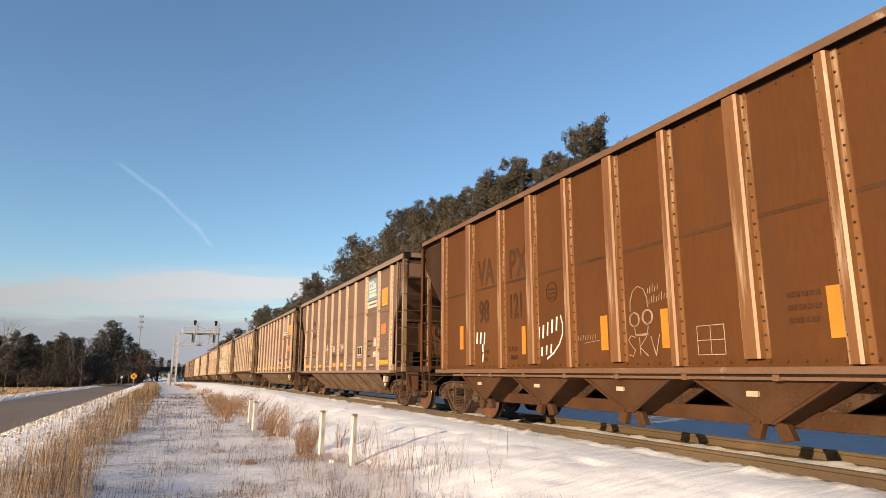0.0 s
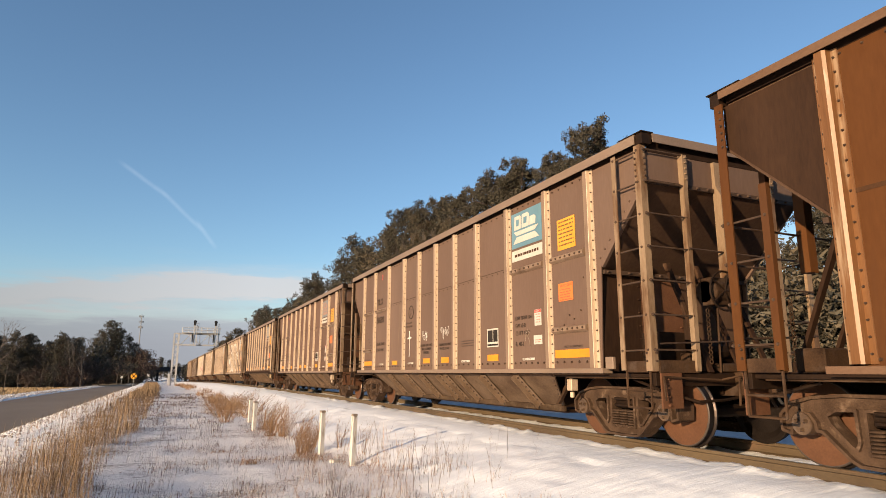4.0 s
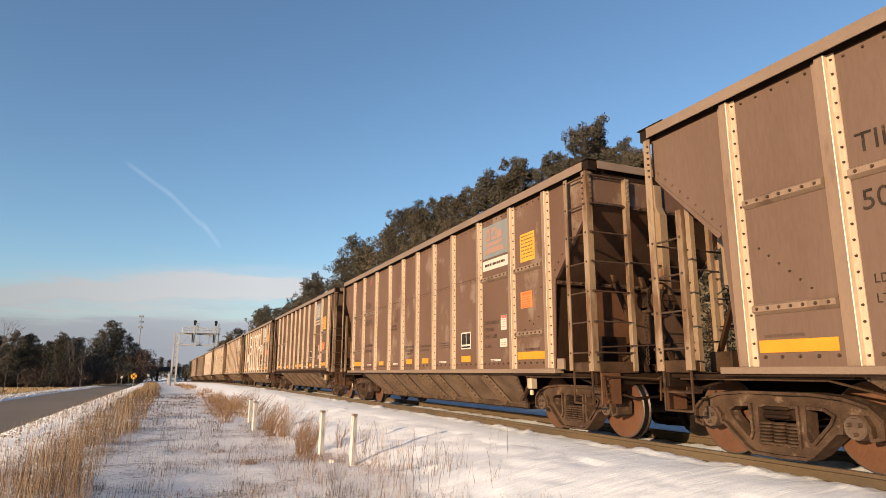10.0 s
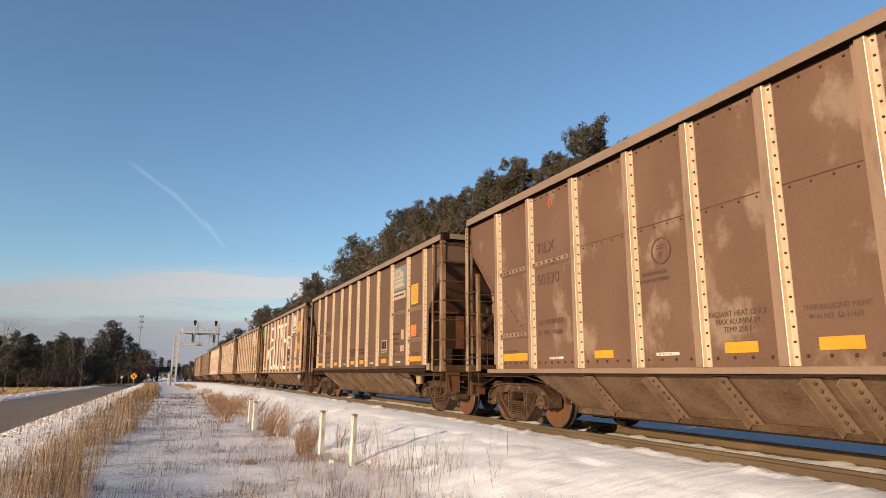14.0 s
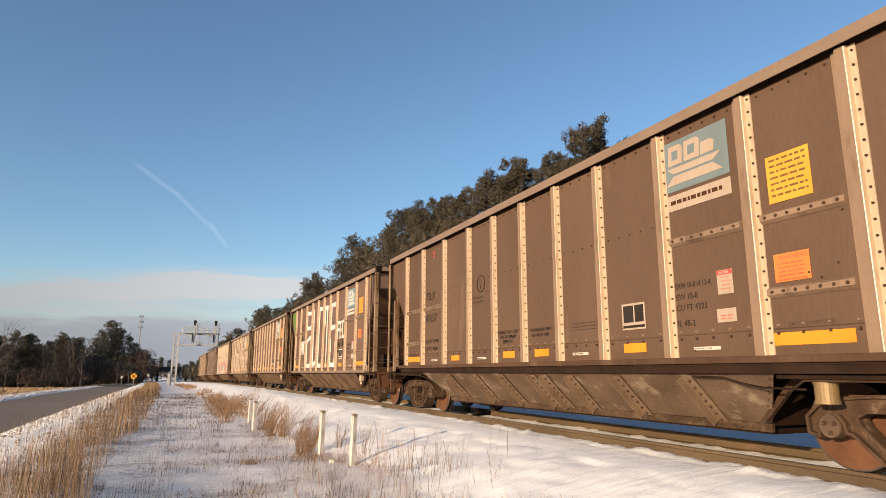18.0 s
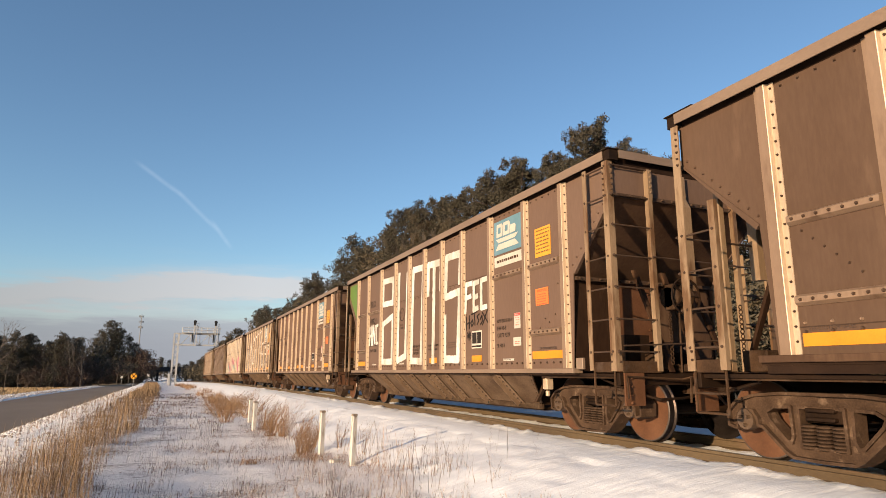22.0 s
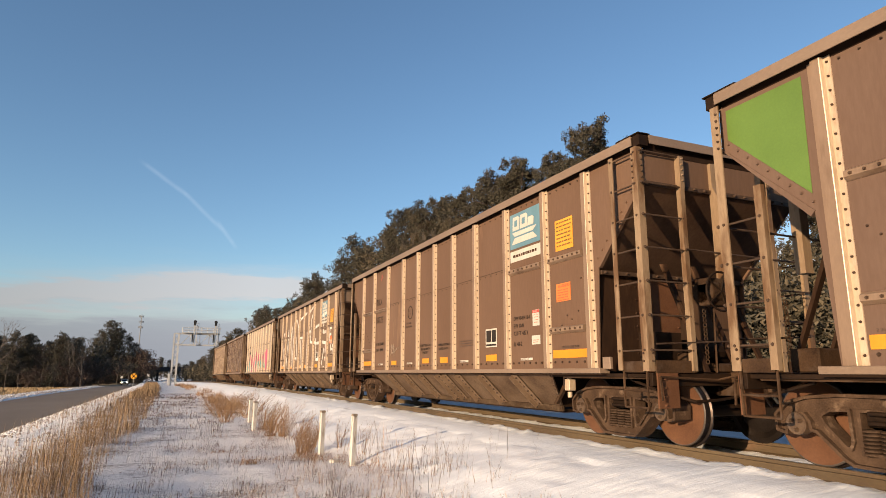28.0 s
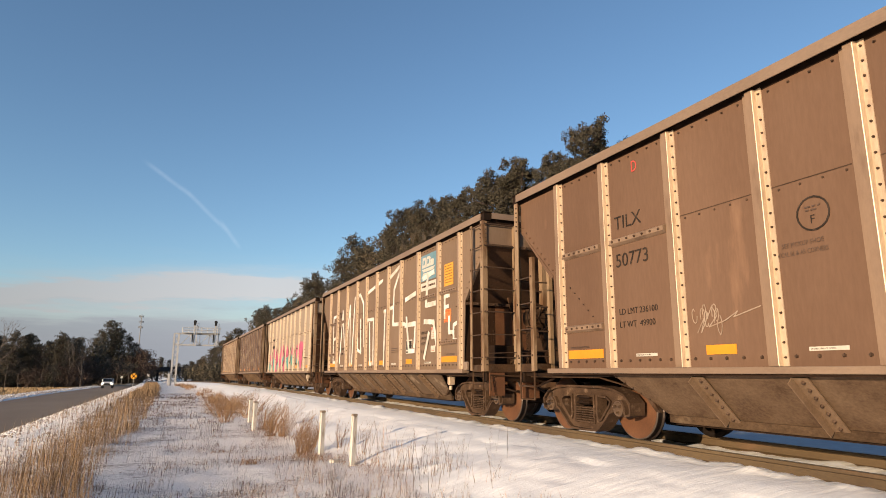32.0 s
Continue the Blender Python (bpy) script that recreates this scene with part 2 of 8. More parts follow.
    M["hopper_brown"] = surface("brown_hopper_sheet", (0.0396, 0.0176, 0.00792), (0.0836, 0.04, 0.01872), 0.75, 0, 1.4, 26, (1, 1, 1), 0.25, (0.06, 0.035, 0.02), 0.6, spec=0.1)
    M["cast_steel"] = surface("rusty_cast_steel", (0.01968, 0.009827, 0.004871), (0.07867, 0.04263, 0.02158), 0.75, 0, 3.0, 45, (1, 1, 1), 0.4, (0.07, 0.045, 0.03), 0.58, spec=0.15)
    M["bogie_dark"] = surface("dark_greasy_steel", (0.0096, 0.004896, 0.0024), (0.03174, 0.01607, 0.00774), 0.7, 0.1, 3.0, 45, bump=0.3, spec=0.15)
    M["wheel_face"] = surface("rusty_wheel_plate", (0.078, 0.033, 0.0155), (0.135, 0.061, 0.030), 0.65, 0, 2.5, 40, bump=0.2, spec=0.2)
    M["wheel_tread"] = surface("polished_wheel_tread", (0.03, 0.022, 0.018), (0.07, 0.052, 0.042), 0.35, 0.8, 4, 60, bump=0.05)
    M["rim_edge"] = surface("bright_rim_edge", (0.096, 0.072, 0.054), (0.169, 0.1365, 0.1105), 0.35, 0.7, 4, 60, bump=0.05)
    M["bearing"] = surface("red_oxide_bearing_cap", (0.05, 0.028, 0.015), (0.1, 0.06, 0.033), 0.6, 0, 6, 60, bump=0.2)
    M["rail_rust"] = surface("rusty_rail", (0.06398, 0.03963, 0.01771), (0.1135, 0.07569, 0.03659), 0.7, 0, 1.5, 40, (1, 0.4, 1), 0.25, (0.13, 0.075, 0.04), 0.62)
    M["rail_top"] = surface("worn_rail_head", (0.34, 0.30, 0.26), (0.5, 0.46, 0.42), 0.35, 0.7, 2, 50, (1, 0.1, 1), 0.05)
    M["yellow"] = surface("yellow_reflector", (0.5676, 0.2021, 0.007), (0.688, 0.2666, 0.0126), 0.5, 0, 3, 50, bump=0.03)
    M["orange_bar"] = surface("orange_reflector", (0.4896, 0.1384, 0.008), (0.5712, 0.1954, 0.0128), 0.5, 0, 3, 50, bump=0.03)
    M["orange"] = surface("orange_placard", (0.62, 0.15, 0.03), (0.75, 0.2, 0.04), 0.55, 0, 3, 50, bump=0.03)
    M["placard"] = surface("amber_placard", (0.62, 0.26, 0.02), (0.74, 0.33, 0.035), 0.55, 0, 3, 50, bump=0.03)
    M["teal"] = surface("teal_panel_paint", (0.095, 0.185, 0.225), (0.14, 0.25, 0.295), 0.55, 0, 2, 40, VS, 0.05)
    M["teal_faded"] = surface("faded_teal_paint", (0.15, 0.16, 0.16), (0.21, 0.22, 0.21), 0.6, 0, 2, 40, VS, 0.05)
    M["salmon"] = surface("faded_salmon_paint", (0.25, 0.14, 0.095), (0.34, 0.20, 0.14), 0.6, 0, 3, 40, VS, 0.06)
    M["white"] = surface("white_marking_paint", (0.42, 0.37, 0.3), (0.56, 0.51, 0.43), 0.6, 0, 3, 40, VS, 0.06)
    M["black"] = surface("black_stencil_paint", (0.016, 0.012, 0.010), (0.034, 0.026, 0.021), 0.75, 0, 3, 40, spec=0.15)
    M["worn_ink"] = surface("worn_stencil_ink", (0.018, 0.013, 0.010), (0.042, 0.030, 0.022), 0.75, 0, 5, 40, (1, 1, 1), 0.1, (0.11, 0.072, 0.05), 0.62, spread=0.10, spec=0.15)
    M["placard_ink"] = surface("brown_placard_print", (0.12, 0.055, 0.012), (0.2, 0.09, 0.02), 0.6, 0, 4, 40, bump=0.02)
    M["faded_black"] = surface("faded_stencil_paint", (0.045, 0.026, 0.017), (0.085, 0.05, 0.032), 0.65, 0, 3, 40)
    M["red"] = surface("red_marking_paint", (0.42, 0.045, 0.03), (0.55, 0.07, 0.05), 0.6, 0, 3, 40)
    M["green"] = surface("bright_green_paint", (0.085, 0.15, 0.022), (0.115, 0.195, 0.032), 0.55, 0, 1.5, 40)
    M["pink"] = surface("pink_graffiti_paint", (0.375, 0.06, 0.12), (0.496, 0.102, 0.176), 0.6, 0, 2, 30)
    M["teal_spray"] = surface("teal_graffiti_paint", (0.06, 0.216, 0.192), (0.104, 0.299, 0.273), 0.6, 0, 2, 30)
    M["chalk"] = surface("white_chalk_marks", (0.22, 0.15, 0.1), (0.4, 0.31, 0.23), 0.8, 0, 5, 50)
    M["silver"] = surface("silver_painted_steel", (0.36, 0.35, 0.33), (0.48, 0.47, 0.45), 0.5, 0.1, 2, 30)
    M["signal_black"] = surface("black_signal_housing", (0.012, 0.012, 0.012), (0.022, 0.022, 0.022), 0.6, 0, 3, 30)
    M["post_white"] = surface("white_painted_post", (0.46, 0.42, 0.36), (0.66, 0.62, 0.56), 0.6, 0, 5, 50, (1.6, 1.6, 0.22), 0.4, (0.24, 0.18, 0.12), 0.585, edge=0.4)
    M["post_worn"] = surface("bare_weathered_timber", (0.16, 0.115, 0.075), (0.34, 0.27, 0.20), 0.85, 0, 8, 60, (1, 1, 0.4), 0.4)
    M["tower_grey"] = surface("grey_galvanised_tower", (0.16, 0.16, 0.16), (0.24, 0.24, 0.24), 0.6, 0, 2, 30)
    M["girder"] = surface("dark_weathered_girder", (0.025, 0.023, 0.024), (0.05, 0.046, 0.046), 0.8, 0, 0.5, 12)
    M["concrete"] = surface("aged_concrete", (0.18, 0.17, 0.16), (0.28, 0.27, 0.25), 0.85, 0, 0.5, 12)
    M["asphalt"] = surface("worn_asphalt", (0.215, 0.162, 0.117), (0.290, 0.222, 0.164), 0.9, 0, 0.25, 35, (1, 0.25, 1), 0.2, spec=0.12)
    M["bark"] = surface("pine_bark", (0.05, 0.033, 0.024), (0.12, 0.08, 0.06), 0.9, 0, 3, 20, (1, 1, 0.3), 0.6, depth=0.03)
    M["grey_bark"] = surface("grey_bark", (0.065, 0.052, 0.042), (0.13, 0.105, 0.086), 0.9, 0, 3, 20, (1, 1, 0.3), 0.5, depth=0.03)
    M["needles"] = island_foliage("pine_needles", (0.026, 0.0240, 0.0160), (0.124, 0.103, 0.069))
    M["needles_brown"] = island_foliage("olive_needles", (0.0495, 0.0414, 0.0252), (0.153, 0.1173, 0.07225))
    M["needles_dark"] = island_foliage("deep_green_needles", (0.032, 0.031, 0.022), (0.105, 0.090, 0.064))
    M["brush"] = island_foliage("leafless_brown_brush", (0.055, 0.036, 0.027), (0.125, 0.084, 0.062))
    M["dry_grass"] = island_foliage("dry_grass", (0.072, 0.042, 0.022), (0.375, 0.252, 0.142))
    M["red_grass"] = island_foliage("russet_broom_grass", (0.085, 0.042, 0.022), (0.40, 0.245, 0.132))
    M["weed"] = island_foliage("dark_weed_stalks", (0.066, 0.042, 0.03), (0.168, 0.108, 0.072))
    M["field"] = island_foliage("field_grass", (0.25, 0.17, 0.085), (0.44, 0.308, 0.165))
    M["car_white"] = surface("white_car_paint", (0.55, 0.55, 0.55), (0.62, 0.62, 0.62), 0.3, 0, 2, 30, bump=0)
    M["glass_dark"] = surface("dark_car_glass", (0.01, 0.012, 0.014), (0.02, 0.022, 0.025), 0.12, 0, 2, 30, bump=0)
    M["tyre"] = plain("black_tyre_rubber", (0.02, 0.02, 0.02), 0.85)
    M["sign_yellow"] = plain("yellow_sign_face", (0.80, 0.36, 0.01), 0.5)
    lamp = bpy.data.materials.new("headlight_glow")
    lamp.use_nodes = True
    b = lamp.node_tree.nodes["Principled BSDF"]
    b.inputs["Emission Color"].default_value = (1.0, 0.8, 0.5, 1)
    b.inputs["Emission Strength"].default_value = 12.0
    M["headlight"] = lamp


build_materials()


# ---- mesh tools ----
def box(bm, x0, x1, y0, y1, z0, z1):
    v = [bm.verts.new(p) for p in ((x0, y0, z0), (x1, y0, z0), (x1, y1, z0), (x0, y1, z0), (x0, y0, z1), (x1, y0, z1), (x1, y1, z1), (x0, y1, z1))]
    for f in ((0, 3, 2, 1), (4, 5, 6, 7), (0, 1, 5, 4), (1, 2, 6, 5), (2, 3, 7, 6), (3, 0, 4, 7)):
        bm.faces.new([v[i] for i in f])


def prism(bm, pts, a, b, axis="x"):
    """A polygon pushed from a to b along an axis; its points lie in the other two axes."""
    put = {"x": lambda t, p: (t, p[0], p[1]), "y": lambda t, p: (p[0], t, p[1]), "z": lambda t, p: (p[0], p[1], t)}[axis]
    lo, hi = [bm.verts.new(put(a, p)) for p in pts], [bm.verts.new(put(b, p)) for p in pts]
    n = len(pts)
    for i in range(n):
        bm.faces.new((lo[i], lo[(i + 1) % n], hi[(i + 1) % n], hi[i]))
    bm.faces.new(lo[::-1])
    bm.faces.new(hi)


def tube(bm, p, q, r, n=7, r2=None):
    p, q = Vector(p), Vector(q)
    d = (q - p).normalized()
    u = d.orthogonal().normalized()
    w = d.cross(u)
    r2 = r if r2 is None else r2
    lo, hi = [], []
    for i in range(n):
        a = 2 * math.pi * i / n
        o = u * math.cos(a) + w * math.sin(a)
        lo.append(bm.verts.new(p + o * r))
        hi.append(bm.verts.new(q + o * r2))
    for i in range(n):
        bm.faces.new((lo[i], lo[(i + 1) % n], hi[(i + 1) % n], hi[i]))
    bm.faces.new(lo[::-1])
    bm.faces.new(hi)


def ring(bm, c, axis, R, r, n=20, k=6):
    """A torus round c."""
    c, axis = Vector(c), Vector(axis).normalized()
    u = axis.orthogonal().normalized()
    w = axis.cross(u)
    rows = []
    for i in range(n):
        a = 2 * math.pi * i / n
        o = u * math.cos(a) + w * math.sin(a)
        rows.append([bm.verts.new(c + o * (R + r * math.cos(2 * math.pi * j / k)) + axis * (r * math.sin(2 * math.pi * j / k))) for j in range(k)])
    for i in range(n):
        for j in range(k):
            bm.faces.new((rows[i][j], rows[(i + 1) % n][j], rows[(i + 1) % n][(j + 1) % k], rows[i][(j + 1) % k]))


def lathe(bm, prof, axis_at, n=28, caps=True):
    """A profile of (x, radius) turned about the x axis through axis_at (y, z)."""
    rows = []
    for x, r in prof:
        rows.append([bm.verts.new((x, axis_at[0] + r * math.cos(2 * math.pi * i / n), axis_at[1] + r * math.sin(2 * math.pi * i / n))) for i in range(n)])
    for a, b in zip(rows, rows[1:]):
        for i in range(n):
            bm.faces.new((a[i], a[(i + 1) % n], b[(i + 1) % n], b[i]))
    if caps:
        bm.faces.new(rows[0][::-1])
        bm.faces.new(rows[-1])


def bolt(bm, p, nrm, r=0.017, h=0.014, n=5):
    p, nrm = Vector(p), Vector(nrm)
    r, h = r * 1.22, h * 1.8
    u = nrm.orthogonal().normalized()
    w = nrm.cross(u)
    lo = [bm.verts.new(p + (u * math.cos(6.283 * i / n) + w * math.sin(6.283 * i / n)) * r) for i in range(n)]
    hi = [bm.verts.new(p + nrm * h + (u * math.cos(6.283 * i / n) + w * math.sin(6.283 * i / n)) * r * 0.6) for i in range(n)]
    for i in range(n):
        bm.faces.new((lo[i], lo[(i + 1) % n], hi[(i + 1) % n], hi[i]))
    bm.faces.new(hi)


def mesh_of(name, bm, *mats, smooth=False, bevel=0.0):
    bmesh.ops.recalc_face_normals(bm, faces=bm.faces)
    if bevel:
        bmesh.ops.bevel(bm, geom=[e for e in bm.edges if e.is_manifold and e.calc_face_angle(0) > 0.6], offset=bevel, segments=1, affect="EDGES", clamp_overlap=True)
    me = bpy.data.meshes.new(name)
    bm.to_mesh(me)
    bm.free()
    for m in mats:
        me.materials.append(m)
    if smooth:
        me.polygons.foreach_set("use_smooth", [True] * len(me.polygons))
    return me


def part(name, bm, material, parent, label="", smooth=False, bevel=0.0, at=None, kind=""):
    me = bm if isinstance(bm, bpy.types.Mesh) else mesh_of(name, bm, material, smooth=smooth, bevel=bevel)
    ob = new(name, me)
    ob.parent = parent
    if at is not None:
        ob.matrix_basis = at
    return tagged(ob, label, kind=kind)


def thing(name, label, category, group="", kind="", at=None):
    ob = new(name)
    ob.empty_display_size = 0.2
    if at is not None:
        ob.matrix_basis = at
    return tagged(ob, label, category, group, kind)


def quick_mesh(name, verts, faces, mat, smooth=False):
    me = bpy.data.meshes.new(name)
    me.from_pydata(verts, [], faces)
    me.materials.append(mat)
    if smooth:
        me.polygons.foreach_set("use_smooth", [True] * len(me.polygons))
    me.update()
    return me


# ---- the lie of the land: track, road and ground bend and fall together ----
TRACK_X, RAIL_Z = 7.26, -0.028


def bend(y):
    return -1.378e-4 * max(0.0, y - 10) ** 2 if y < 110 else -1.378e-4 * (1e4 + 200 * (y - 110))


def fall(y):
    return -0.6314e-4 * max(0.0, y - 10) ** 2 if y < 110 else -0.6314e-4 * (1e4 + 200 * (min(y, 260) - 110))


def road_bend(y):
    """The road keeps beside the track, then swings across it far off."""
    return bend(y) + 0.004 * max(0.0, y - 235) ** 2


ROAD_R, ROAD_L, ROAD_Z = -5.5, -11.8, -1.25
PROFILE = ((-400, -1.5), (-60, -1.45), (-15.4, -1.36), (-14.7, -1.20), (-13.8, -1.12), (-12.05, -1.19), (ROAD_L, -1.32), (ROAD_R, -1.32), (-5.2, -1.20), (-4.2, -0.95), (-2.6, -0.70), (-1.0, -0.66), (2.6, -0.66), (3.2, -0.60), (4.0, -0.42), (5.0, -0.24), (5.6, -0.17), (6.0, -0.145), (6.38, -0.15), (6.62, -0.19), (7.1, -0.195), (7.45, -0.195), (7.88, -0.165), (8.06, -0.175), (8.2, -0.19), (8.6, -0.19), (9.3, -0.2), (10.6, -0.7), (13, -0.9), (400, -1.2))


def smooth_profile(u):
    xs, zs = [p[0] for p in PROFILE], [p[1] for p in PROFILE]
    return np.interp(u, xs, zs)


def wob(x, y, s, seed=0.0):
    return noise.noise((x * s + seed, y * s - seed, seed * 1.7))


def ground_z(x, y):
    """Height of the ground at a place."""
    u = x - bend(y)
    z = float(smooth_profile(u)) + fall(y)
    near = max(0.0, 1.0 - max(0.0, abs(y - 10) - 60) / 60)
    if near > 0:
        if -5.2 < u < 5.3:
            z += 0.05 * wob(x, y, 0.55, 3.1) * near + 0.032 * wob(x, y * 1.4, 1.9, 7.7) * near + 0.014 * wob(x, y * 1.5, 4.6, 2.9) * near
        if 3.0 < u < 5.7:
            z += 0.055 * wob(x * 0.8, y * 1.2, 0.5, 1.3) * near * math.sin((u - 3.0) / 2.7 * math.pi)
        if 3.1 < u < 6.2:
            a, c = x * 0.9 + y * 0.44, x * 0.44 - y * 0.9
            z -= 0.034 * abs(noise.noise((a * 0.35, c * 2.1 + 0.5 * noise.noise((a * 0.6, c * 0.5, 2.0)), 6.6))) * near * min(1.0, u - 3.1)
            z -= 0.014 * abs(noise.noise((a * 0.7, c * 4.6 + 0.8 * noise.noise((a * 0.8, c * 0.7, 5.0)), 1.7))) * near * min(1.0, u - 3.1)
        if 5.3 < u < 6.4:
            z += 0.012 * wob(x, y * 2.2, 1.0, 5.5) * near
        if 6.0 < u < 6.46:
            z += (0.075 * abs(wob(x * 0.5, y, 3.2, 8.5)) + 0.03 * wob(x, y, 7.0, 3.3) - 0.012) * near * min(1.0, (u - 6.0) * 5)
        if 7.2 < u < 8.05:
            z += (0.03 * wob(x, y * 2.2, 1.0, 2.5) + 0.06 * abs(wob(x * 0.5, y, 2.8, 4.5)) - 0.025) * near * min(1.0, (u - 7.2) * 3)
        if -5.1 < u < -3.4:
            z += 0.10 * abs(wob(x, y, 2.6, 9.2)) * near
    return z


def build_ground():
    us = np.concatenate([[-2600, -1200, -600, -300, -160, -90, -55, -35, -24, -18, -16, -15.2, -14.7, -14.2, -13.6, -13.0, -12.6, -12.2, -12.0, ROAD_L, -10, -8, ROAD_R], np.arange(-5.3, -3.0, 0.12), np.arange(-3.0, 3.0, 0.11), np.arange(3.0, 6.7, 0.075), [6.72, 6.85, 7.0, 7.2, 7.4, 7.55, 7.66, 7.76, 7.86, 7.94, 8.02, 8.1, 8.2, 8.4, 8.6, 9.0, 9.4, 10, 10.6, 11.5, 13, 16, 20, 26, 34, 50, 80, 160, 400, 900, 2600]])
    ys = np.concatenate([[-2600, -900, -300, -160, -110, -80, -50, -30, -18, -10, -6, -3], np.arange(-1, 3, 0.5), np.arange(3, 14, 0.11), np.arange(14, 30, 0.22), np.arange(30, 60, 0.6), np.arange(60, 130, 2.0), np.arange(130, 300, 8), [320, 360, 420, 520, 700, 1000, 1600, 2600]])
    W = len(us)
    verts = []
    for y in ys:
        b = bend(min(y, 320))
        for u in us:
            x = u + b
            verts.append((x, y, ground_z(x, y) if y < 320 else float(smooth_profile(u)) + fall(y)))
    faces = [(j * W + i, j * W + i + 1, (j + 1) * W + i + 1, (j + 1) * W + i) for j in range(len(ys) - 1) for i in range(W - 1)]
    m = bpy.data.materials.new("snowy_ground")
    m.use_nodes = True
    nt = m.node_tree
    N, L = nt.nodes.new, nt.links.new
    bs = nt.nodes["Principled BSDF"]
    co = N("ShaderNodeTexCoord")
    sep = N("ShaderNodeSeparateXYZ")
    L(co.outputs["Object"], sep.inputs[0])

    def tex(scale, detail, stretch=(1, 1, 1), rough=0.55, turn=0.0):
        mp = N("ShaderNodeMapping")
        mp.inputs["Rotation"].default_value = (0, 0, math.radians(turn))
        mp.inputs["Scale"].default_value = stretch
        L(co.outputs["Object"], mp.inputs[0])
        n = N("ShaderNodeTexNoise")
        n.inputs["Scale"].default_value, n.inputs["Detail"].default_value, n.inputs["Roughness"].default_value = scale, detail, rough
        L(mp.outputs[0], n.inputs["Vector"])
        return n.outputs["Fac"]

    def mixc(f, a, b):
        n = N("ShaderNodeMix")
        n.data_type = "RGBA"
        L(f, n.inputs["Factor"])
        for s, v in (("A", a), ("B", b)):
            if isinstance(v, tuple):
                n.inputs[s].default_value = (*v, 1)
            else:
                L(v, n.inputs[s])
        return n.outputs["Result"]

    def rng(v, a, b, c=0.0, d=1.0):
        n = N("ShaderNodeMapRange")
        for k, w in (("From Min", a), ("From Max", b), ("To Min", c), ("To Max", d)):
            n.inputs[k].default_value = w
        L(v, n.inputs["Value"])
        return n.outputs[0]

    def math2(op, a, b):
        n = N("ShaderNodeMath")
        n.operation = op
        for i, v in enumerate((a, b)):
            if isinstance(v, (int, float)):
                n.inputs[i].default_value = v
            else:
                L(v, n.inputs[i])
        return n.outputs[0]

    snow = mixc(tex(1.2, 5), (0.86, 0.86, 0.86), (0.95, 0.94, 0.925))
    dusty = mixc(tex(3.5, 6, (0.5, 1.2, 1), 0.65), (0.88, 0.80, 0.725), (0.97, 0.93, 0.885))
    earth = mixc(tex(9, 6), (0.085, 0.06, 0.04), (0.20, 0.145, 0.10))
    litter = mixc(tex(26, 6, (1, 0.45, 1), 0.7), (0.13, 0.085, 0.05), (0.33, 0.24, 0.15))
    # grass litter and soil show through thin snow on the flat strip
    thin = math2("ADD", math2("MULTIPLY", tex(1.1, 6, (0.5, 1.0, 1)), 0.38), math2("MULTIPLY", tex(17, 7, (0.6, 1.3, 1), 0.75), 0.68))
    zone = N("ShaderNodeValToRGB")
    L(rng(sep.outputs[0], -30, 30), zone.inputs[0])
    e = zone.color_ramp.elements
    e[0].position, e[0].color = 0.0, (1, 1, 1, 1)
    e[1].position, e[1].color = 1.0, (0.75, 0.75, 0.75, 1)
    for x, v in ((-15.6, 1.0), (-14.9, 0.05), (-12.0, 0.06), (-5.6, 0.44), (-4.8, 0.34), (-3.4, 0.34), (-2.6, 0.42), (-1.8, 0.49), (0.0, 0.44), (2.4, 0.43), (3.0, 0.34), (3.9, 0.03), (15.0, 0.03), (22, 0.55)):
        q = e.new((x + 30) / 60)
        q.color = (v, v, v, 1)
    fleck = rng(tex(55, 4, (0.6, 1.0, 1), 0.75), 0.60, 0.70)
    cover = math2("MAXIMUM", rng(math2("ADD", thin, zone.outputs[0]), 0.99, 1.13), math2("MULTIPLY", fleck, rng(zone.outputs[0], 0.2, 0.5, 0.0, 0.8)))
    fieldc = mixc(tex(1.5, 6, (0.3, 1, 1)), (0.25, 0.165, 0.08), (0.38, 0.26, 0.13))
    lit = mixc(tex(3.0, 5), earth, litter)
    far_left = rng(sep.outputs[0], -15.0, -15.8)
    below = mixc(far_left, lit, fieldc)
    snow = mixc(rng(zone.outputs[0], 0.10, 0.42), snow, dusty)
    # snow beyond the track: darker base colour stands in for the train's shade
    shaded_snow = mixc(tex(6, 6, (1, 0.5, 1), 0.7), (0.40, 0.39, 0.40), (0.66, 0.65, 0.66))
    snow = mixc(rng(sep.outputs[0], 8.12, 8.5), snow, shaded_snow)
    L(mixc(cover, snow, below), bs.inputs["Base Color"])
    bs.inputs["Roughness"].default_value = 0.85
    bs.inputs["Specular IOR Level"].default_value = 0.2
    bp = N("ShaderNodeBump")
    bp.inputs["Strength"].default_value, bp.inputs["Distance"].default_value = 0.8, 0.05
    # the wind drew fine ridges slantwise over the bank and the strip
    streaks = math2("ADD", math2("MULTIPLY", tex(2.2, 4, (0.35, 3.4, 1), 0.6, -27), 0.55), math2("MULTIPLY", tex(9, 3, (0.5, 2.4, 1), 0.6, -24), 0.08))
    L(math2("ADD", math2("ADD", streaks, math2("MULTIPLY", tex(5, 6, (0.6, 1.2, 1)), rng(zone.outputs[0], 0.05, 0.4, 0.10, 0.8))), math2("MULTIPLY", tex(34, 6, (0.7, 1.2, 1), 0.7), rng(zone.outputs[0], 0.05, 0.5, 0.05, 0.5))), bp.inputs["Height"])
    L(bp.outputs[0], bs.inputs["Normal"])
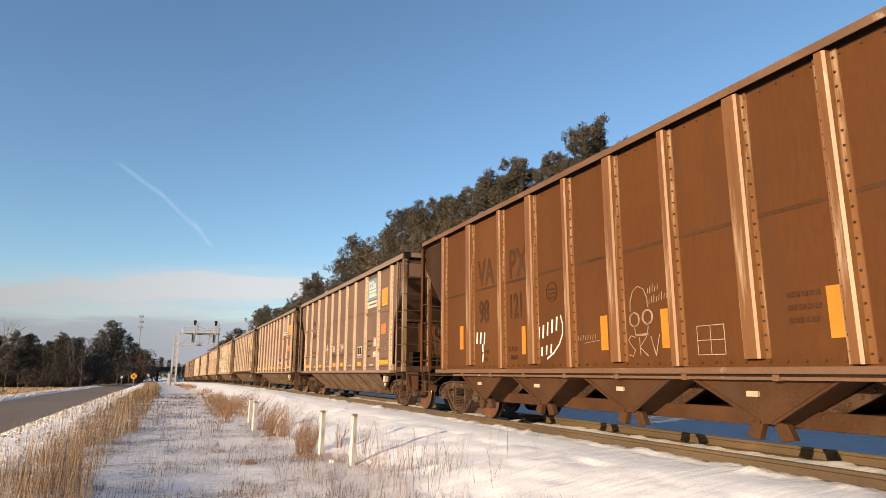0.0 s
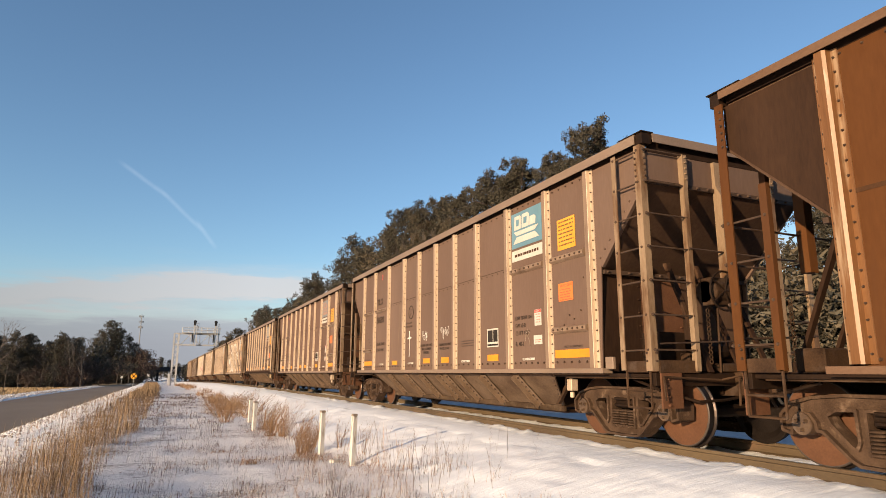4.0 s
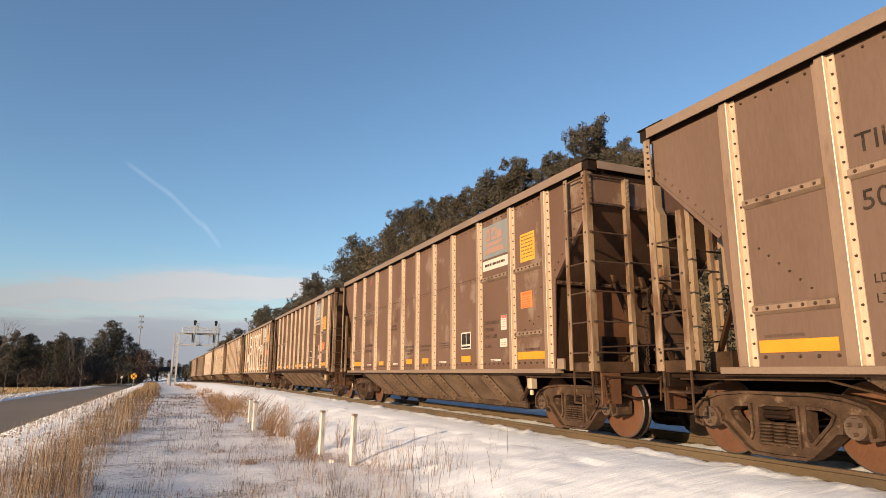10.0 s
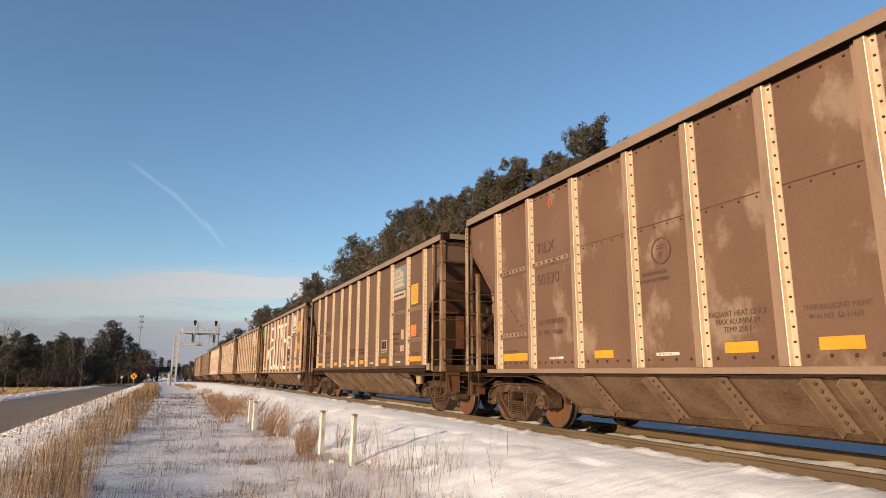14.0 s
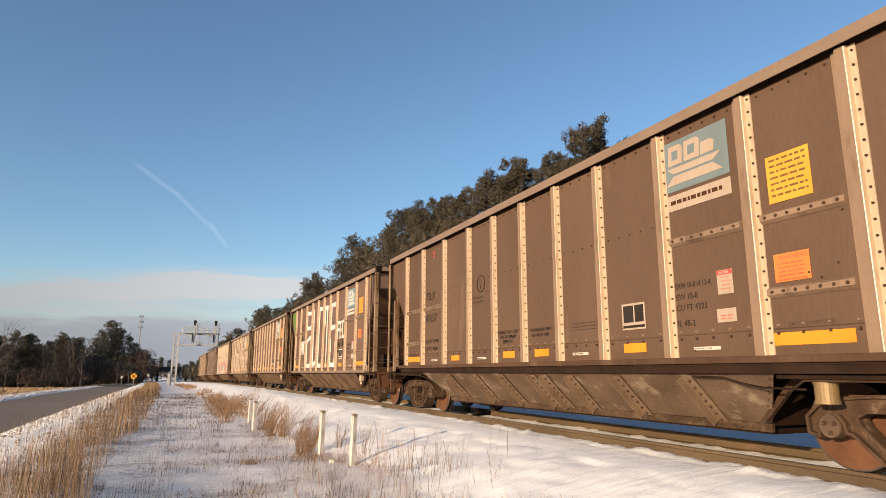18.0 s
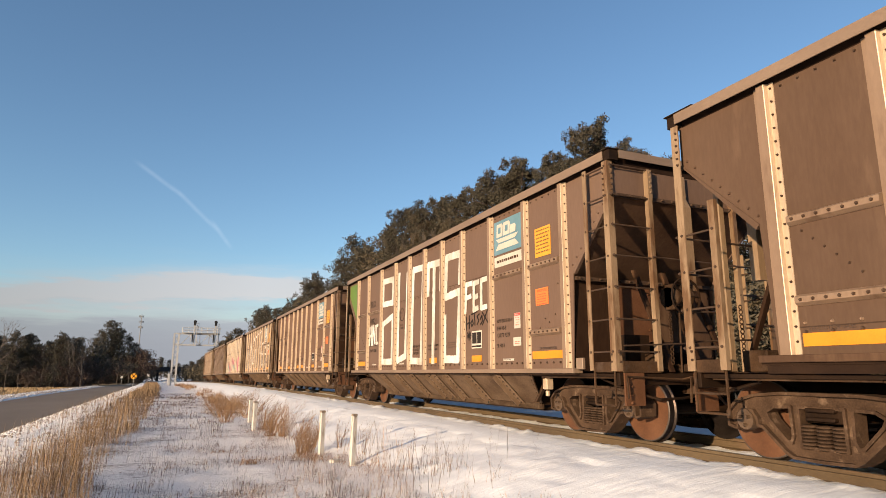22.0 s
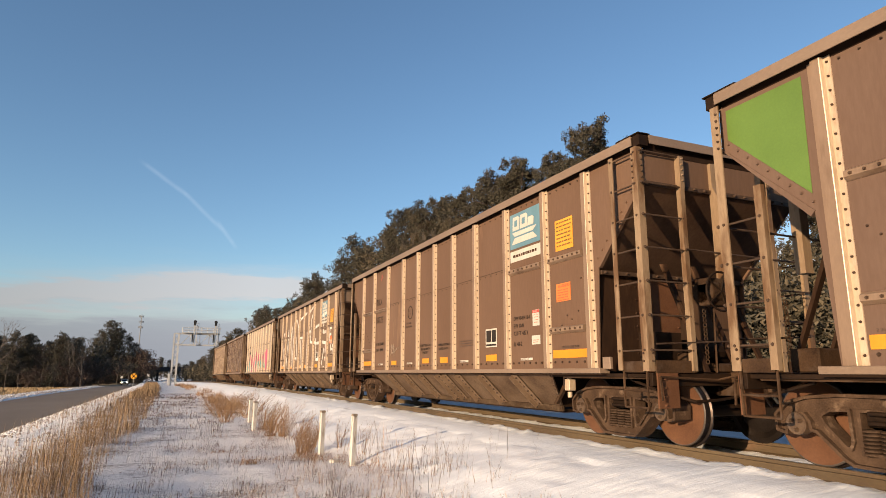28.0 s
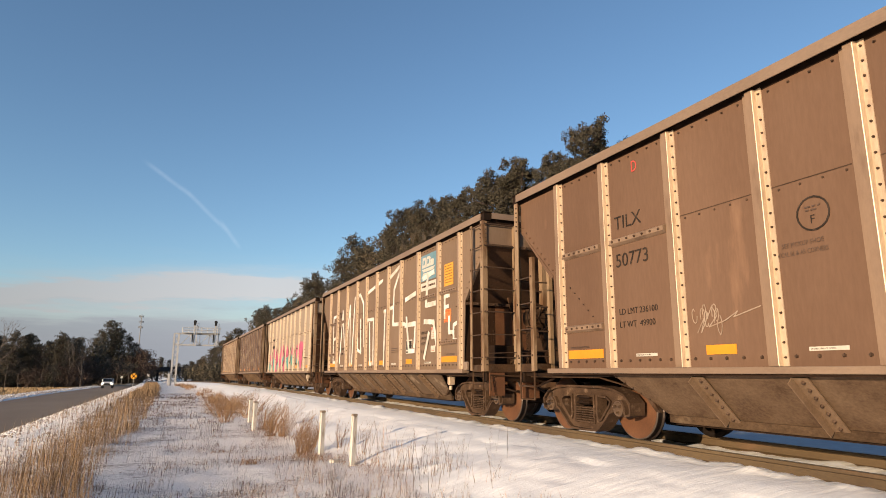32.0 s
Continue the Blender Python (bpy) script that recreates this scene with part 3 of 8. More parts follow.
    tagged(new("ground", quick_mesh("ground", verts, faces, m, True)), "snow-dusted grassy ground with a clean snow bank along the track", "ground", kind="structure")


def strip(name, u0, u1, dz, ys, mat, label, category, thick=0.06):
    verts, faces = [], []
    for y in ys:
        b, z = road_bend(y), fall(y) + dz
        verts += [(u0 + b, y, z), (u1 + b, y, z), (u0 + b, y, z - thick), (u1 + b, y, z - thick)]
    for j in range(len(ys) - 1):
        a, c = 4 * j, 4 * j + 4
        faces += [(a, a + 1, c + 1, c), (a + 2, c + 2, c + 3, a + 3), (a, c, c + 2, a + 2), (a + 1, a + 3, c + 3, c + 1)]
    return tagged(new(name, quick_mesh(name, verts, faces, mat)), label, category, kind="structure")


def build_road_and_rails():
    ys = [-300, -100, -40, -15, 0] + list(range(10, 320, 8)) + [330]
    strip("road", ROAD_L, ROAD_R, ROAD_Z, ys, M["asphalt"], "dry two-lane asphalt road beside snowy verges", "road", thick=0.12)
    prof = [(-0.07, -0.172), (0.07, -0.172), (0.07, -0.160), (0.014, -0.140), (0.010, -0.052), (0.036, -0.040), (0.037, -0.006), (0.030, 0.0), (-0.030, 0.0), (-0.037, -0.006), (-0.036, -0.040), (-0.010, -0.052), (-0.014, -0.140), (-0.07, -0.160)]
    ysr = [-110, -60, -30, -10, 0, 5] + list(np.arange(10, 200, 4)) + [220, 260, 300]
    for sgn in (-1, 1):
        track = thing("rail", "rusty steel rail with a worn shiny head", "rail", "rails of the track", "structure")
        verts, faces, n = [], [], len(prof)
        for y in ysr:
            for px, pz in prof:
                verts.append((TRACK_X + sgn * 0.753 + px + bend(y), y, fall(y) + RAIL_Z + pz))
        for j in range(len(ysr) - 1):
            for i in range(n):
                if i == 7:
                    continue
                faces.append((j * n + i, j * n + (i + 1) % n, (j + 1) * n + (i + 1) % n, (j + 1) * n + i))
        part("rail_web", quick_mesh("rail_web", verts, faces, M["rail_rust"]), None, track)
        tv = [(TRACK_X + sgn * 0.753 + px + bend(y), y, fall(y) + RAIL_Z) for y in ysr for px in (0.030, -0.030)]
        tf = [(2 * j, 2 * j + 1, 2 * j + 3, 2 * j + 2) for j in range(len(ysr) - 1)]
        part("rail_head", quick_mesh("rail_head", tv, tf, M["rail_top"]), None, track)


# ---- trees ----
def blob_points(rng, n, r):
    v = rng.normal(size=(n, 3))
    v /= np.linalg.norm(v, axis=1)[:, None]
    return v * (r * rng.random(n)[:, None] ** 0.33)


def needle_faces(rng, centres, size, verts, faces, heart=None):
    """Small narrow needle tufts, one tapering blade each; round a heart they lie like shingles on the clump."""
    n = len(centres)
    d = rng.normal(size=(n, 3))
    d[:, 2] = np.abs(d[:, 2]) * 0.6 + 0.2
    d /= np.linalg.norm(d, axis=1)[:, None]
    face = rng.normal(size=(n, 3))
    if heart is not None:
        out = centres - heart
        out /= np.linalg.norm(out, axis=1)[:, None] + 1e-6
        face = out + face * 0.42
    s = np.cross(d, face)
    s /= np.linalg.norm(s, axis=1)[:, None] + 1e-6
    if heart is not None:
        d = np.cross(face, s)
        d /= np.linalg.norm(d, axis=1)[:, None] + 1e-6
    l = size * (0.7 + 0.6 * rng.random(n))[:, None]
    w = size * 0.22
    k = len(verts)
    quads = np.stack([centres - s * w, centres + s * w, centres + d * l + s * w * 0.45, centres + d * l - s * w * 0.45], 1).reshape(-1, 3)
    verts.extend(map(tuple, quads.tolist()))
    faces.extend((k + 4 * q, k + 4 * q + 1, k + 4 * q + 2, k + 4 * q + 3) for q in range(n))


def pine_meshes(seed, H, crown_from, spread, tufts, size, balls_each, ball_r):
    rng = np.random.default_rng(seed)
    bm = bmesh.new()
    lean = rng.normal(size=2) * 0.02 * H
    segs = 6
    pts = [Vector((lean[0] * (i / segs) ** 2, lean[1] * (i / segs) ** 2, H * 0.96 * i / segs)) for i in range(segs + 1)]
    for i in range(segs):
        tube(bm, pts[i], pts[i + 1], 0.24 * (1 - i / segs * 0.85), 8, 0.24 * (1 - (i + 1) / segs * 0.85))
    verts, faces = [], []
    limbs = int(74 + rng.integers(0, 8))
    clumps = []
    for i in range(limbs):
        f = (i + rng.random()) / limbs
        z = H * (crown_from + (1 - crown_from) * f * 0.97)
        a = i * 2.4 + rng.random() * 1.2
        prof = (0.55 + 0.9 * f) if f < 0.38 else 0.95 * math.sqrt(max(0.0, 1.0 - ((f - 0.38) / 0.64) ** 3.2))
        r = spread * max(0.16, prof) * (0.50 + 0.68 * rng.random())
        t = min(1, z / (H * 0.96))
        base = Vector((lean[0] * t * t, lean[1] * t * t, z))
        tip = base + Vector((math.cos(a) * r, math.sin(a) * r, r * (0.1 + 0.75 * rng.random())))
        tube(bm, base, tip, 0.06, 5, 0.015)
        for q in (0.42, 0.74, 1.0):
            c = np.array(base.lerp(tip, q)) + rng.normal(size=3) * 0.34
            clumps.append((c, (0.40 + 0.62 * rng.random() ** 1.4) * spread * 0.25))
    # every clump is a handful of small tufted balls of needles
    for c, r in clumps:
        balls = max(2, int(balls_each * (r / 0.5) ** 1.5))
        for q in blob_points(rng, balls, r) * np.array([1.0, 1.0, 0.8]) + c:
            ball = ball_r * (0.7 + 0.6 * rng.random())
            needle_faces(rng, blob_points(rng, tufts, ball) + q, size, verts, faces, q - np.array([0, 0, ball * 0.5]))
    return bm, verts, faces


def bare_tree_mesh(seed, H):
    rng = np.random.default_rng(seed)
    bm = bmesh.new()

    def grow(p, d, l, r, depth):
        q = p + d * l
        tube(bm, p, q, r, 5 if depth < 2 else 3, r * 0.65)
        if depth == 5:
            return
        for _ in range(2 if depth > 0 and rng.random() < 0.45 else 3):
            nd = (d + Vector(rng.normal(size=3)) * (0.42 if depth else 0.32)).normalized()
            nd.z = abs(nd.z) * 0.8 + 0.15
            grow(p.lerp(q, 0.65 + 0.35 * rng.random()), nd.normalized(), l * (0.62 + 0.2 * rng.random()), r * 0.58, depth + 1)

    grow(Vector((0, 0, 0)), Vector((0.02, 0.01, 1)), H * 0.33, H * 0.013, 0)
    return bm


TREES = {}


def make_tree_kinds():
    for i, (H, cf, sp) in enumerate(((21, 0.36, 3.2), (19, 0.40, 2.7), (22, 0.44, 3.6), (17.5, 0.30, 2.9), (20, 0.34, 2.4))):
        needles = M["needles_brown" if i == 3 else "needles"]
        bm, v, f = pine_meshes(11 + i, H, cf, sp, 22, 0.135, 15, 0.235)
        trunk = mesh_of("pine_trunk", bm, M["bark"])
        TREES["pine%d" % i] = (trunk, quick_mesh("pine_crown", v, f, needles))
        bm, v, f = pine_meshes(11 + i, H, cf, sp, 7, 0.31, 5, 0.44)
        bm.free()
        TREES["farpine%d" % i] = (trunk, quick_mesh("far_pine_crown", v, f, needles))
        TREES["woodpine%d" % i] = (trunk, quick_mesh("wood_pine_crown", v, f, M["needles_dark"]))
    for i, H in enumerate((13, 10)):
        TREES["bare%d" % i] = (mesh_of("bare_trunk", bare_tree_mesh(31 + i, H), M["grey_bark"]), None)
    rng = np.random.default_rng(5)
    for i in range(2):
        v, f = [], []
        for _ in range(26):
            c = np.array([rng.normal() * 1.3, rng.normal() * 1.3, 0.4 + 3.4 * rng.random()])
            needle_faces(rng, blob_points(rng, 46, 0.8) + c, 0.38, v, f)
        bm = bmesh.new()
        for _ in range(5):
            tube(bm, (rng.normal() * 0.3, rng.normal() * 0.3, 0), (rng.normal(), rng.normal(), 3.0), 0.05, 5, 0.015)
        near_v, near_f = [], []
        for _ in range(26):
            c = np.array([rng.normal() * 1.3, rng.normal() * 1.3, 0.4 + 3.4 * rng.random()])
            needle_faces(rng, blob_points(rng, 190, 0.8) + c, 0.15, near_v, near_f)
        mid_v, mid_f = [], []
        for _ in range(26):
            c = np.array([rng.normal() * 1.3, rng.normal() * 1.3, 0.4 + 3.4 * rng.random()])
            needle_faces(rng, blob_points(rng, 70, 0.8) + c, 0.24, mid_v, mid_f)
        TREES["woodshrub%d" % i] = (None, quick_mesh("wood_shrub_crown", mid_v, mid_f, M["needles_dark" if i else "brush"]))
        TREES["nearshrub%d" % i] = (None, quick_mesh("near_shrub_crown", near_v, near_f, M["needles" if i else "needles_brown"]))
        TREES["shrub%d" % i] = (mesh_of("shrub_stems", bm, M["grey_bark"]), quick_mesh("shrub_crown", v, f, M["needles" if i else "needles_brown"]))


def plant(kind, x, y, s=1.0, rz=0.0, group="", label="", z=None):
    words = {"pine": ("pine_tree", "tall dark green pine with a bare lower trunk", "pine tree"), "bare": ("bare_tree", "leafless grey winter tree with fine branches", "tree"), "shrub": ("shrub", "dull green evergreen understorey shrub", "shrub")}[kind.rstrip("0123456789")]
    t = thing(words[0], label or words[1], words[2], group, at=pose(x, y, ground_z(x, y) if z is None else z, 0, 0, rz) @ Matrix.Scale(s, 4))
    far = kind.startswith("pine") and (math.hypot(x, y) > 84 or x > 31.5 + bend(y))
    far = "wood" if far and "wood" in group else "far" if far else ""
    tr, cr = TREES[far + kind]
    if kind.startswith("shrub") and math.hypot(x, y) < 60:
        cr = TREES["near" + kind][1]
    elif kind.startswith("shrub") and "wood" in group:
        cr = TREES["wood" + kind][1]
    part("trunk" if "shrub" not in kind else "stem", tr, None, t)
    if cr:
        part("crown", cr, None, t)


def build_trees():
    make_tree_kinds()
    rng = random.Random(3)
    # pine belt behind the track: front row set by its skyline, more rows behind
    front = ((8, 10.2, 1), (13.5, 10.8, 3), (19, 11.4, 0), (25, 12.0, 4), (27.5, 12.2, 1), (31.5, 16.3, 3), (33.6, 17.6, 4), (36.6, 20.1, 1), (41.2, 19.2, 4), (46.3, 20.6, 4), (49.4, 19.0, 1), (52.6, 20.9, 1), (57.6, 20.6, 4), (61.3, 18.2, 3), (65.5, 22.2, 1), (70.5, 20.4, 3), (75.4, 23.6, 0), (80.5, 22.2, 4), (86, 22.0, 3), (92, 21.0, 1), (98.5, 23.6, 2), (105, 23.3, 0), (113, 20.6, 4), (122, 22.6, 2), (131, 23.2, 0), (141, 20.5, 3), (150, 21.0, 1), (158.5, 20.6, 4), (170, 21.8, 0), (184, 23.3, 2), (195, 24.0, 0), (206, 23.0, 3))
    heights = (21, 19, 22, 17.5, 20)
    for y, h, k in front:
        x = 28.3 + bend(y) + rng.uniform(-0.5, 0.5)
        plant("pine%d" % k, x, y, (h * (0.83 if y > 165 else 0.88 if y > 100 else 0.975 if y > 62 else 0.99) - 0.45 - ground_z(x, y)) / heights[k], rng.uniform(0, 360), "pines behind the track")
    for x, y, h, k in ((20.5, 222, 19.5, 0), (18.0, 236, 18.5, 3), (16.0, 248, 16.5, 1), (19.5, 252, 18.0, 4), (13.8, 262, 14.0, 2), (15.5, 272, 15.0, 0), (12.0, 278, 11.5, 3), (10.5, 290, 10.0, 1), (8.8, 312, 9.5, 4), (12.5, 316, 11.0, 0)):
        plant("pine%d" % k, x, y, h * 0.93 / heights[k], rng.uniform(0, 360), "pines behind the track")
        plant("shrub%d" % (k % 2), x - 1.5, y - 4, 1.8, 0, "understorey behind the track")
    for row, x0 in enumerate((33.5, 39.0)):
        y = 6 + row * 3
        while y < 215:
            k = rng.randrange(5)
            plant("pine%d" % k, x0 + bend(y) + rng.uniform(-1.5, 1.5), y + rng.uniform(-1.5, 1.5), (14.5 if y > 150 else 17.8 if y > 42 else 13.5 if y > 30 else 9.5) * rng.uniform(0.88, 1.08) / heights[k], rng.uniform(0, 360), "pines behind the track")
            y += 7.5 if y < 90 else 12
    y = 4
    while y < 170:
        plant("shrub%d" % rng.randrange(2), 26.5 + bend(y) + rng.uniform(-1.5, 2.0), y, rng.uniform(0.8, 1.5), rng.uniform(0, 360), "understorey behind the track")
        y += 2.6 if y < 60 else 6
    for k in range(17):
        plant("shrub%d" % (k % 2), 30.5 + rng.uniform(-1.5, 1.5), 8 + 2.0 * k, rng.uniform(1.7, 2.4), rng.uniform(0, 360), "understorey behind the track")
    for y, s in ((57.5, 1.3), (61.5, 1.42), (64.5, 1.3), (69, 1.35), (76, 1.25), (84, 1.3), (104, 1.3), (122, 1.35), (150, 1.3)):
        plant("bare0", 25.5 + bend(y), y, s * 1.1, rng.uniform(0, 360), "bare trees behind the track")
    # wood on the far side of the road
    wood = ((-23.0, 288, 23.5, 0), (-20.5, 292, 20.5, 3), (-26.5, 286, 19.5, 2), (-17.5, 290, 18.0, 4), (-15.0, 296, 15.5, 1), (-12.5, 298, 13.0, 3), (-29.5, 290, 17.0, 1), (-11.0, 312, 11.0, 0), (-24.0, 300, 21.0, 4), (-8.5, 345, 9.5, 1), (-5.0, 350, 10.5, 3), (-1.5, 352, 9.0, 0), (3.5, 350, 8.0, 4), (9, 348, 9.0, 1), (14, 346, 10.0, 2),
            )
    edge = ((-23.5, 188, 11.5, 1), (-26.5, 185, 12.5, 3), (-29.5, 190, 11.0, 4), (-33.0, 186, 12.2, 0), (-36.5, 184, 12.6, 3), (-40.0, 188, 11.8, 1), (-44.0, 186, 12.4, 2), (-48, 188, 12, 0), (-53, 186, 12, 3), (-58, 190, 12.5, 1), (-64, 190, 12.0, 4), (-71, 190, 12.0, 2))
    for x, y, h, k in wood + edge:
        plant("pine%d" % k, x, y, h * 1.06 / heights[k], rng.uniform(0, 360), "wood beyond the road")
    x = -20.5
    while x > -75:
        k = rng.randrange(5)
        plant("pine%d" % k, x - 4, 200 + rng.uniform(-5, 5), (12.2 + rng.uniform(-1.5, 1.2)) / heights[k], rng.uniform(0, 360), "wood beyond the road")
        plant("shrub%d" % rng.randrange(2), x - 1, 188 + rng.uniform(-3, 6), rng.uniform(0.9, 1.5), 0, "wood beyond the road")
        plant("shrub%d" % rng.randrange(2), x - 2.4, 182 + rng.uniform(-3, 3), rng.uniform(0.9, 1.4), 90, "wood beyond the road")
        plant("shrub%d" % rng.randrange(2), x - 1.6, 196 + rng.uniform(-3, 3), rng.uniform(1.8, 2.6), 40, "wood beyond the road")
        plant("shrub%d" % rng.randrange(2), x - 0.4, 206 + rng.uniform(-3, 3), rng.uniform(2.2, 2.9), 70, "wood beyond the road")
        x -= 2.2
    for x in (-34, -32.5, -31, -29.5, -28, -26.5, -25, -23.5, -22, -20.5, -19, -17.7, -16.5, -15.2, -14, -12):
        plant("shrub%d" % rng.randrange(2), x, 280 + rng.uniform(-3, 3), rng.uniform(1.4, 2.0), 0, "wood beyond the road")
        plant("shrub%d" % rng.randrange(2), x - 1, 292 + rng.uniform(-3, 3), rng.uniform(2.4, 3.4), 0, "wood beyond the road")
    x = -40
    while x < 45:
        plant("shrub%d" % rng.randrange(2), x, 400 + rng.uniform(-6, 6), rng.uniform(1.6, 2.3), rng.uniform(0, 360), "far woods beyond the overpass")
        x += 5.0
    for x, y, s in ((-20.4, 178, 1.22), (-35.0, 165, 1.34), (-38.5, 168, 1.25), (-20.5, 182, 0.72), (-23.6, 182, 1.06), (-26, 178, 0.7), (-29, 180, 0.75), (-33, 176, 0.7), (-38.5, 172, 1.15), (-42.5, 168, 1.15), (-36, 178, 0.75), (-25.0, 270, 1.2), (-19.0, 272, 1.1), (-15.0, 272, 1.0)):
        plant("bare%d" % rng.randrange(2), x, y, s, rng.uniform(0, 360), "bare trees beyond the road")


# ---- dry grass ----
def blades(name, rng, places, mat, label, h0, h1, lean, width=0.006, wind=(0.12, 0.05)):
    verts, faces = [], []
    for x, y in places:
        z = ground_z(x, y) - 0.02
        h = rng.uniform(h0, h1)
        a = rng.uniform(0, 6.283)
        dx, dy = math.cos(a) * lean * h + wind[0] * h, math.sin(a) * lean * h + wind[1] * h
        b = rng.uniform(0, 6.283)
        d = math.hypot(x, y)
        w = width * max(0.8, d / 16.0)
        wx, wy = math.cos(b) * w, math.sin(b) * w
        k = len(verts)
        verts += [(x - wx, y - wy, z), (x + wx, y + wy, z), (x + dx * 0.4 - wx * 0.8, y + dy * 0.4 - wy * 0.8, z + h * 0.6), (x + dx * 0.4 + wx * 0.8, y + dy * 0.4 + wy * 0.8, z + h * 0.6), (x + dx, y + dy, z + h)]
        faces += [(k, k + 1, k + 3, k + 2), (k + 2, k + 3, k + 4)]
    tagged(new(name, quick_mesh(name, verts, faces, mat)), label, "grass", kind="stuff")


def build_grass():
    rng = random.Random(8)

    def band(n, u0, u1, y0, y1, power=1.6, clump=0.5, thresh=-0.05):
        out = []
        while len(out) < n:
            y = y0 + (y1 - y0) * rng.random() ** power
            u = rng.uniform(u0, u1)
            x = u + bend(y)
            if noise.noise((x * clump, y * clump * 0.6, 4.2)) > thresh + rng.uniform(-0.15, 0.15):
                out.append((x, y))
        return out

    blades("roadside_grass", rng, [(x, y) for x, y in band(13000, -3.6, -0.2, 8.0, 75, 1.7, 1.5, 0.18) if rng.random() < 1.1 - abs(x - bend(y) + 1.55 - 0.006 * (y - 15)) / 0.95], M["dry_grass"], "tall dry tan grass on the snowy road bank", 0.18, 0.62, 0.13, 0.0022, (0.05, 0.02))
    blades("tall_bank_grass", rng, [(x + 0.012 * (y - 15), y) for x, y in band(1700, -2.2, -0.75, 8.5, 26.0, 1.2, 1.2, 0.10)], M["dry_grass"], "tall dry straw on the near road bank", 0.25, 0.80, 0.13, 0.0029, (0.05, 0.01))
    blades("sparse_bank_straw", rng, band(1500, -4.3, -2.0, 9.0, 60, 1.7, 0.9, -0.1), M["dry_grass"], "single straws among the snow clods", 0.15, 0.55, 0.12, 0.0026, (0.05, 0.01))
    blades("bank_litter", rng, band(6500, -2.8, -0.7, 8.0, 60, 1.9, 1.1, 0.06), M["weed"], "matted dead grass at the foot of the straw", 0.04, 0.22, 0.3, 0.0026, (0.05, 0.02))
    blades("far_bank_grass", rng, band(2600, -2.2, -0.6, 40, 125, 1.3, 0.5, 0.0), M["dry_grass"], "dry tan grass along the road bank farther on", 0.3, 0.75, 0.15, 0.004)
    blades("sparse_strip_grass", rng, band(21000, -2.4, 3.1, 3.6, 55, 2.0, 1.5, 0.20), M["weed"], "short sparse dead grass poking through thin snow", 0.02, 0.12, 0.35, 0.0023)
    blades("strip_stalks", rng, band(3400, -1.6, 3.0, 8.0, 45, 1.7, 1.2, 0.10), M["weed"], "single dead stalks standing on the strip", 0.08, 0.28, 0.14, 0.0028)
    verts, faces = [], []

    def ribbon(pts, w):
        """A thin bent blade, its width square to the eye's usual side."""
        k = len(verts)
        b = rng.uniform(-0.7, 0.7)
        sx, sy = math.cos(b), math.sin(b)
        n = len(pts)
        for i, q in enumerate(pts):
            f = w * (1.0 - 0.75 * i / (n - 1))
            verts.append((q[0] - sx * f, q[1] - sy * f, q[2]))
            verts.append((q[0] + sx * f, q[1] + sy * f, q[2]))
        faces.extend((k + 2 * i, k + 2 * i + 1, k + 2 * i + 3, k + 2 * i + 2) for i in range(n - 1))

    def broom(cx, cy, n, r, h):
        """A bushy clump: stems fan out from the root and nod with the wind, feathery above."""
        grow = max(0.8, cy / 15.0)
        for _ in range(int(n * 1.5)):
            a, q = rng.uniform(0, 6.283), r * math.sqrt(rng.random())
            x, y = cx + math.cos(a) * q * 0.6, cy + math.sin(a) * q
            z, hh = ground_z(x, y) - 0.02, h * rng.uniform(0.45, 1.1)
            ox, oy = math.cos(a) * q * 1.1 + rng.gauss(0, 0.09), math.sin(a) * q * 1.1 + rng.gauss(0, 0.09)
            nod = hh * rng.uniform(0.02, 0.36)
            pts = [(x + ox * f + nod * f ** 2.4, y + oy * f, z + hh * (f - 0.10 * f ** 4)) for f in (0.0, 0.3, 0.55, 0.78, 1.0)]
            ribbon(pts, 0.0034 * grow)
            for _ in range(5):
                f = rng.uniform(0.25, 0.95)
                i = min(3, int(f * 4))
                p0, p1 = pts[i], pts[i + 1]
                t = rng.random()
                b0 = [p0[j] + (p1[j] - p0[j]) * t for j in range(3)]
                l, c = rng.uniform(0.06, 0.17), rng.uniform(0, 6.283)
                ribbon([b0, (b0[0] + 0.35 * l * math.cos(c) + 0.12 * l, b0[1] + 0.35 * l * math.sin(c), b0[2] + 0.55 * l), (b0[0] + 0.6 * l * math.cos(c) + 0.4 * l, b0[1] + 0.6 * l * math.sin(c), b0[2] + 0.85 * l)], 0.0024 * grow)

    for cx, cy, n, r, h in ((2.52, 12.95, 46, 0.16, 0.72), (2.70, 13.15, 54, 0.19, 0.84), (2.86, 13.6, 16, 0.15, 0.80), (2.48, 16.9, 50, 0.22, 0.84), (2.70, 16.2, 50, 0.22, 0.90), (2.62, 18.6, 44, 0.26, 0.85), (1.75, 21.6, 30, 0.3, 0.66), (2.72, 23.6, 50, 0.4, 0.85), (1.85, 25.4, 46, 0.45, 0.75), (2.4, 26.5, 46, 0.5, 0.78), (2.1, 29.5, 60, 0.8, 0.72), (2.6, 31.0, 60, 0.8, 0.75), (3.30, 13.0, 12, 0.08, 0.60), (3.36, 11.4, 7, 0.08, 0.62), (2.98, 15.2, 10, 0.12, 0.7)):
        broom(cx, cy, n, r, h)
    tagged(new("broom_grass", quick_mesh("broom_grass", verts, faces, M["red_grass"])), "russet broom grass clumps at the foot of the snow bank", "grass", kind="stuff")
    mats = []
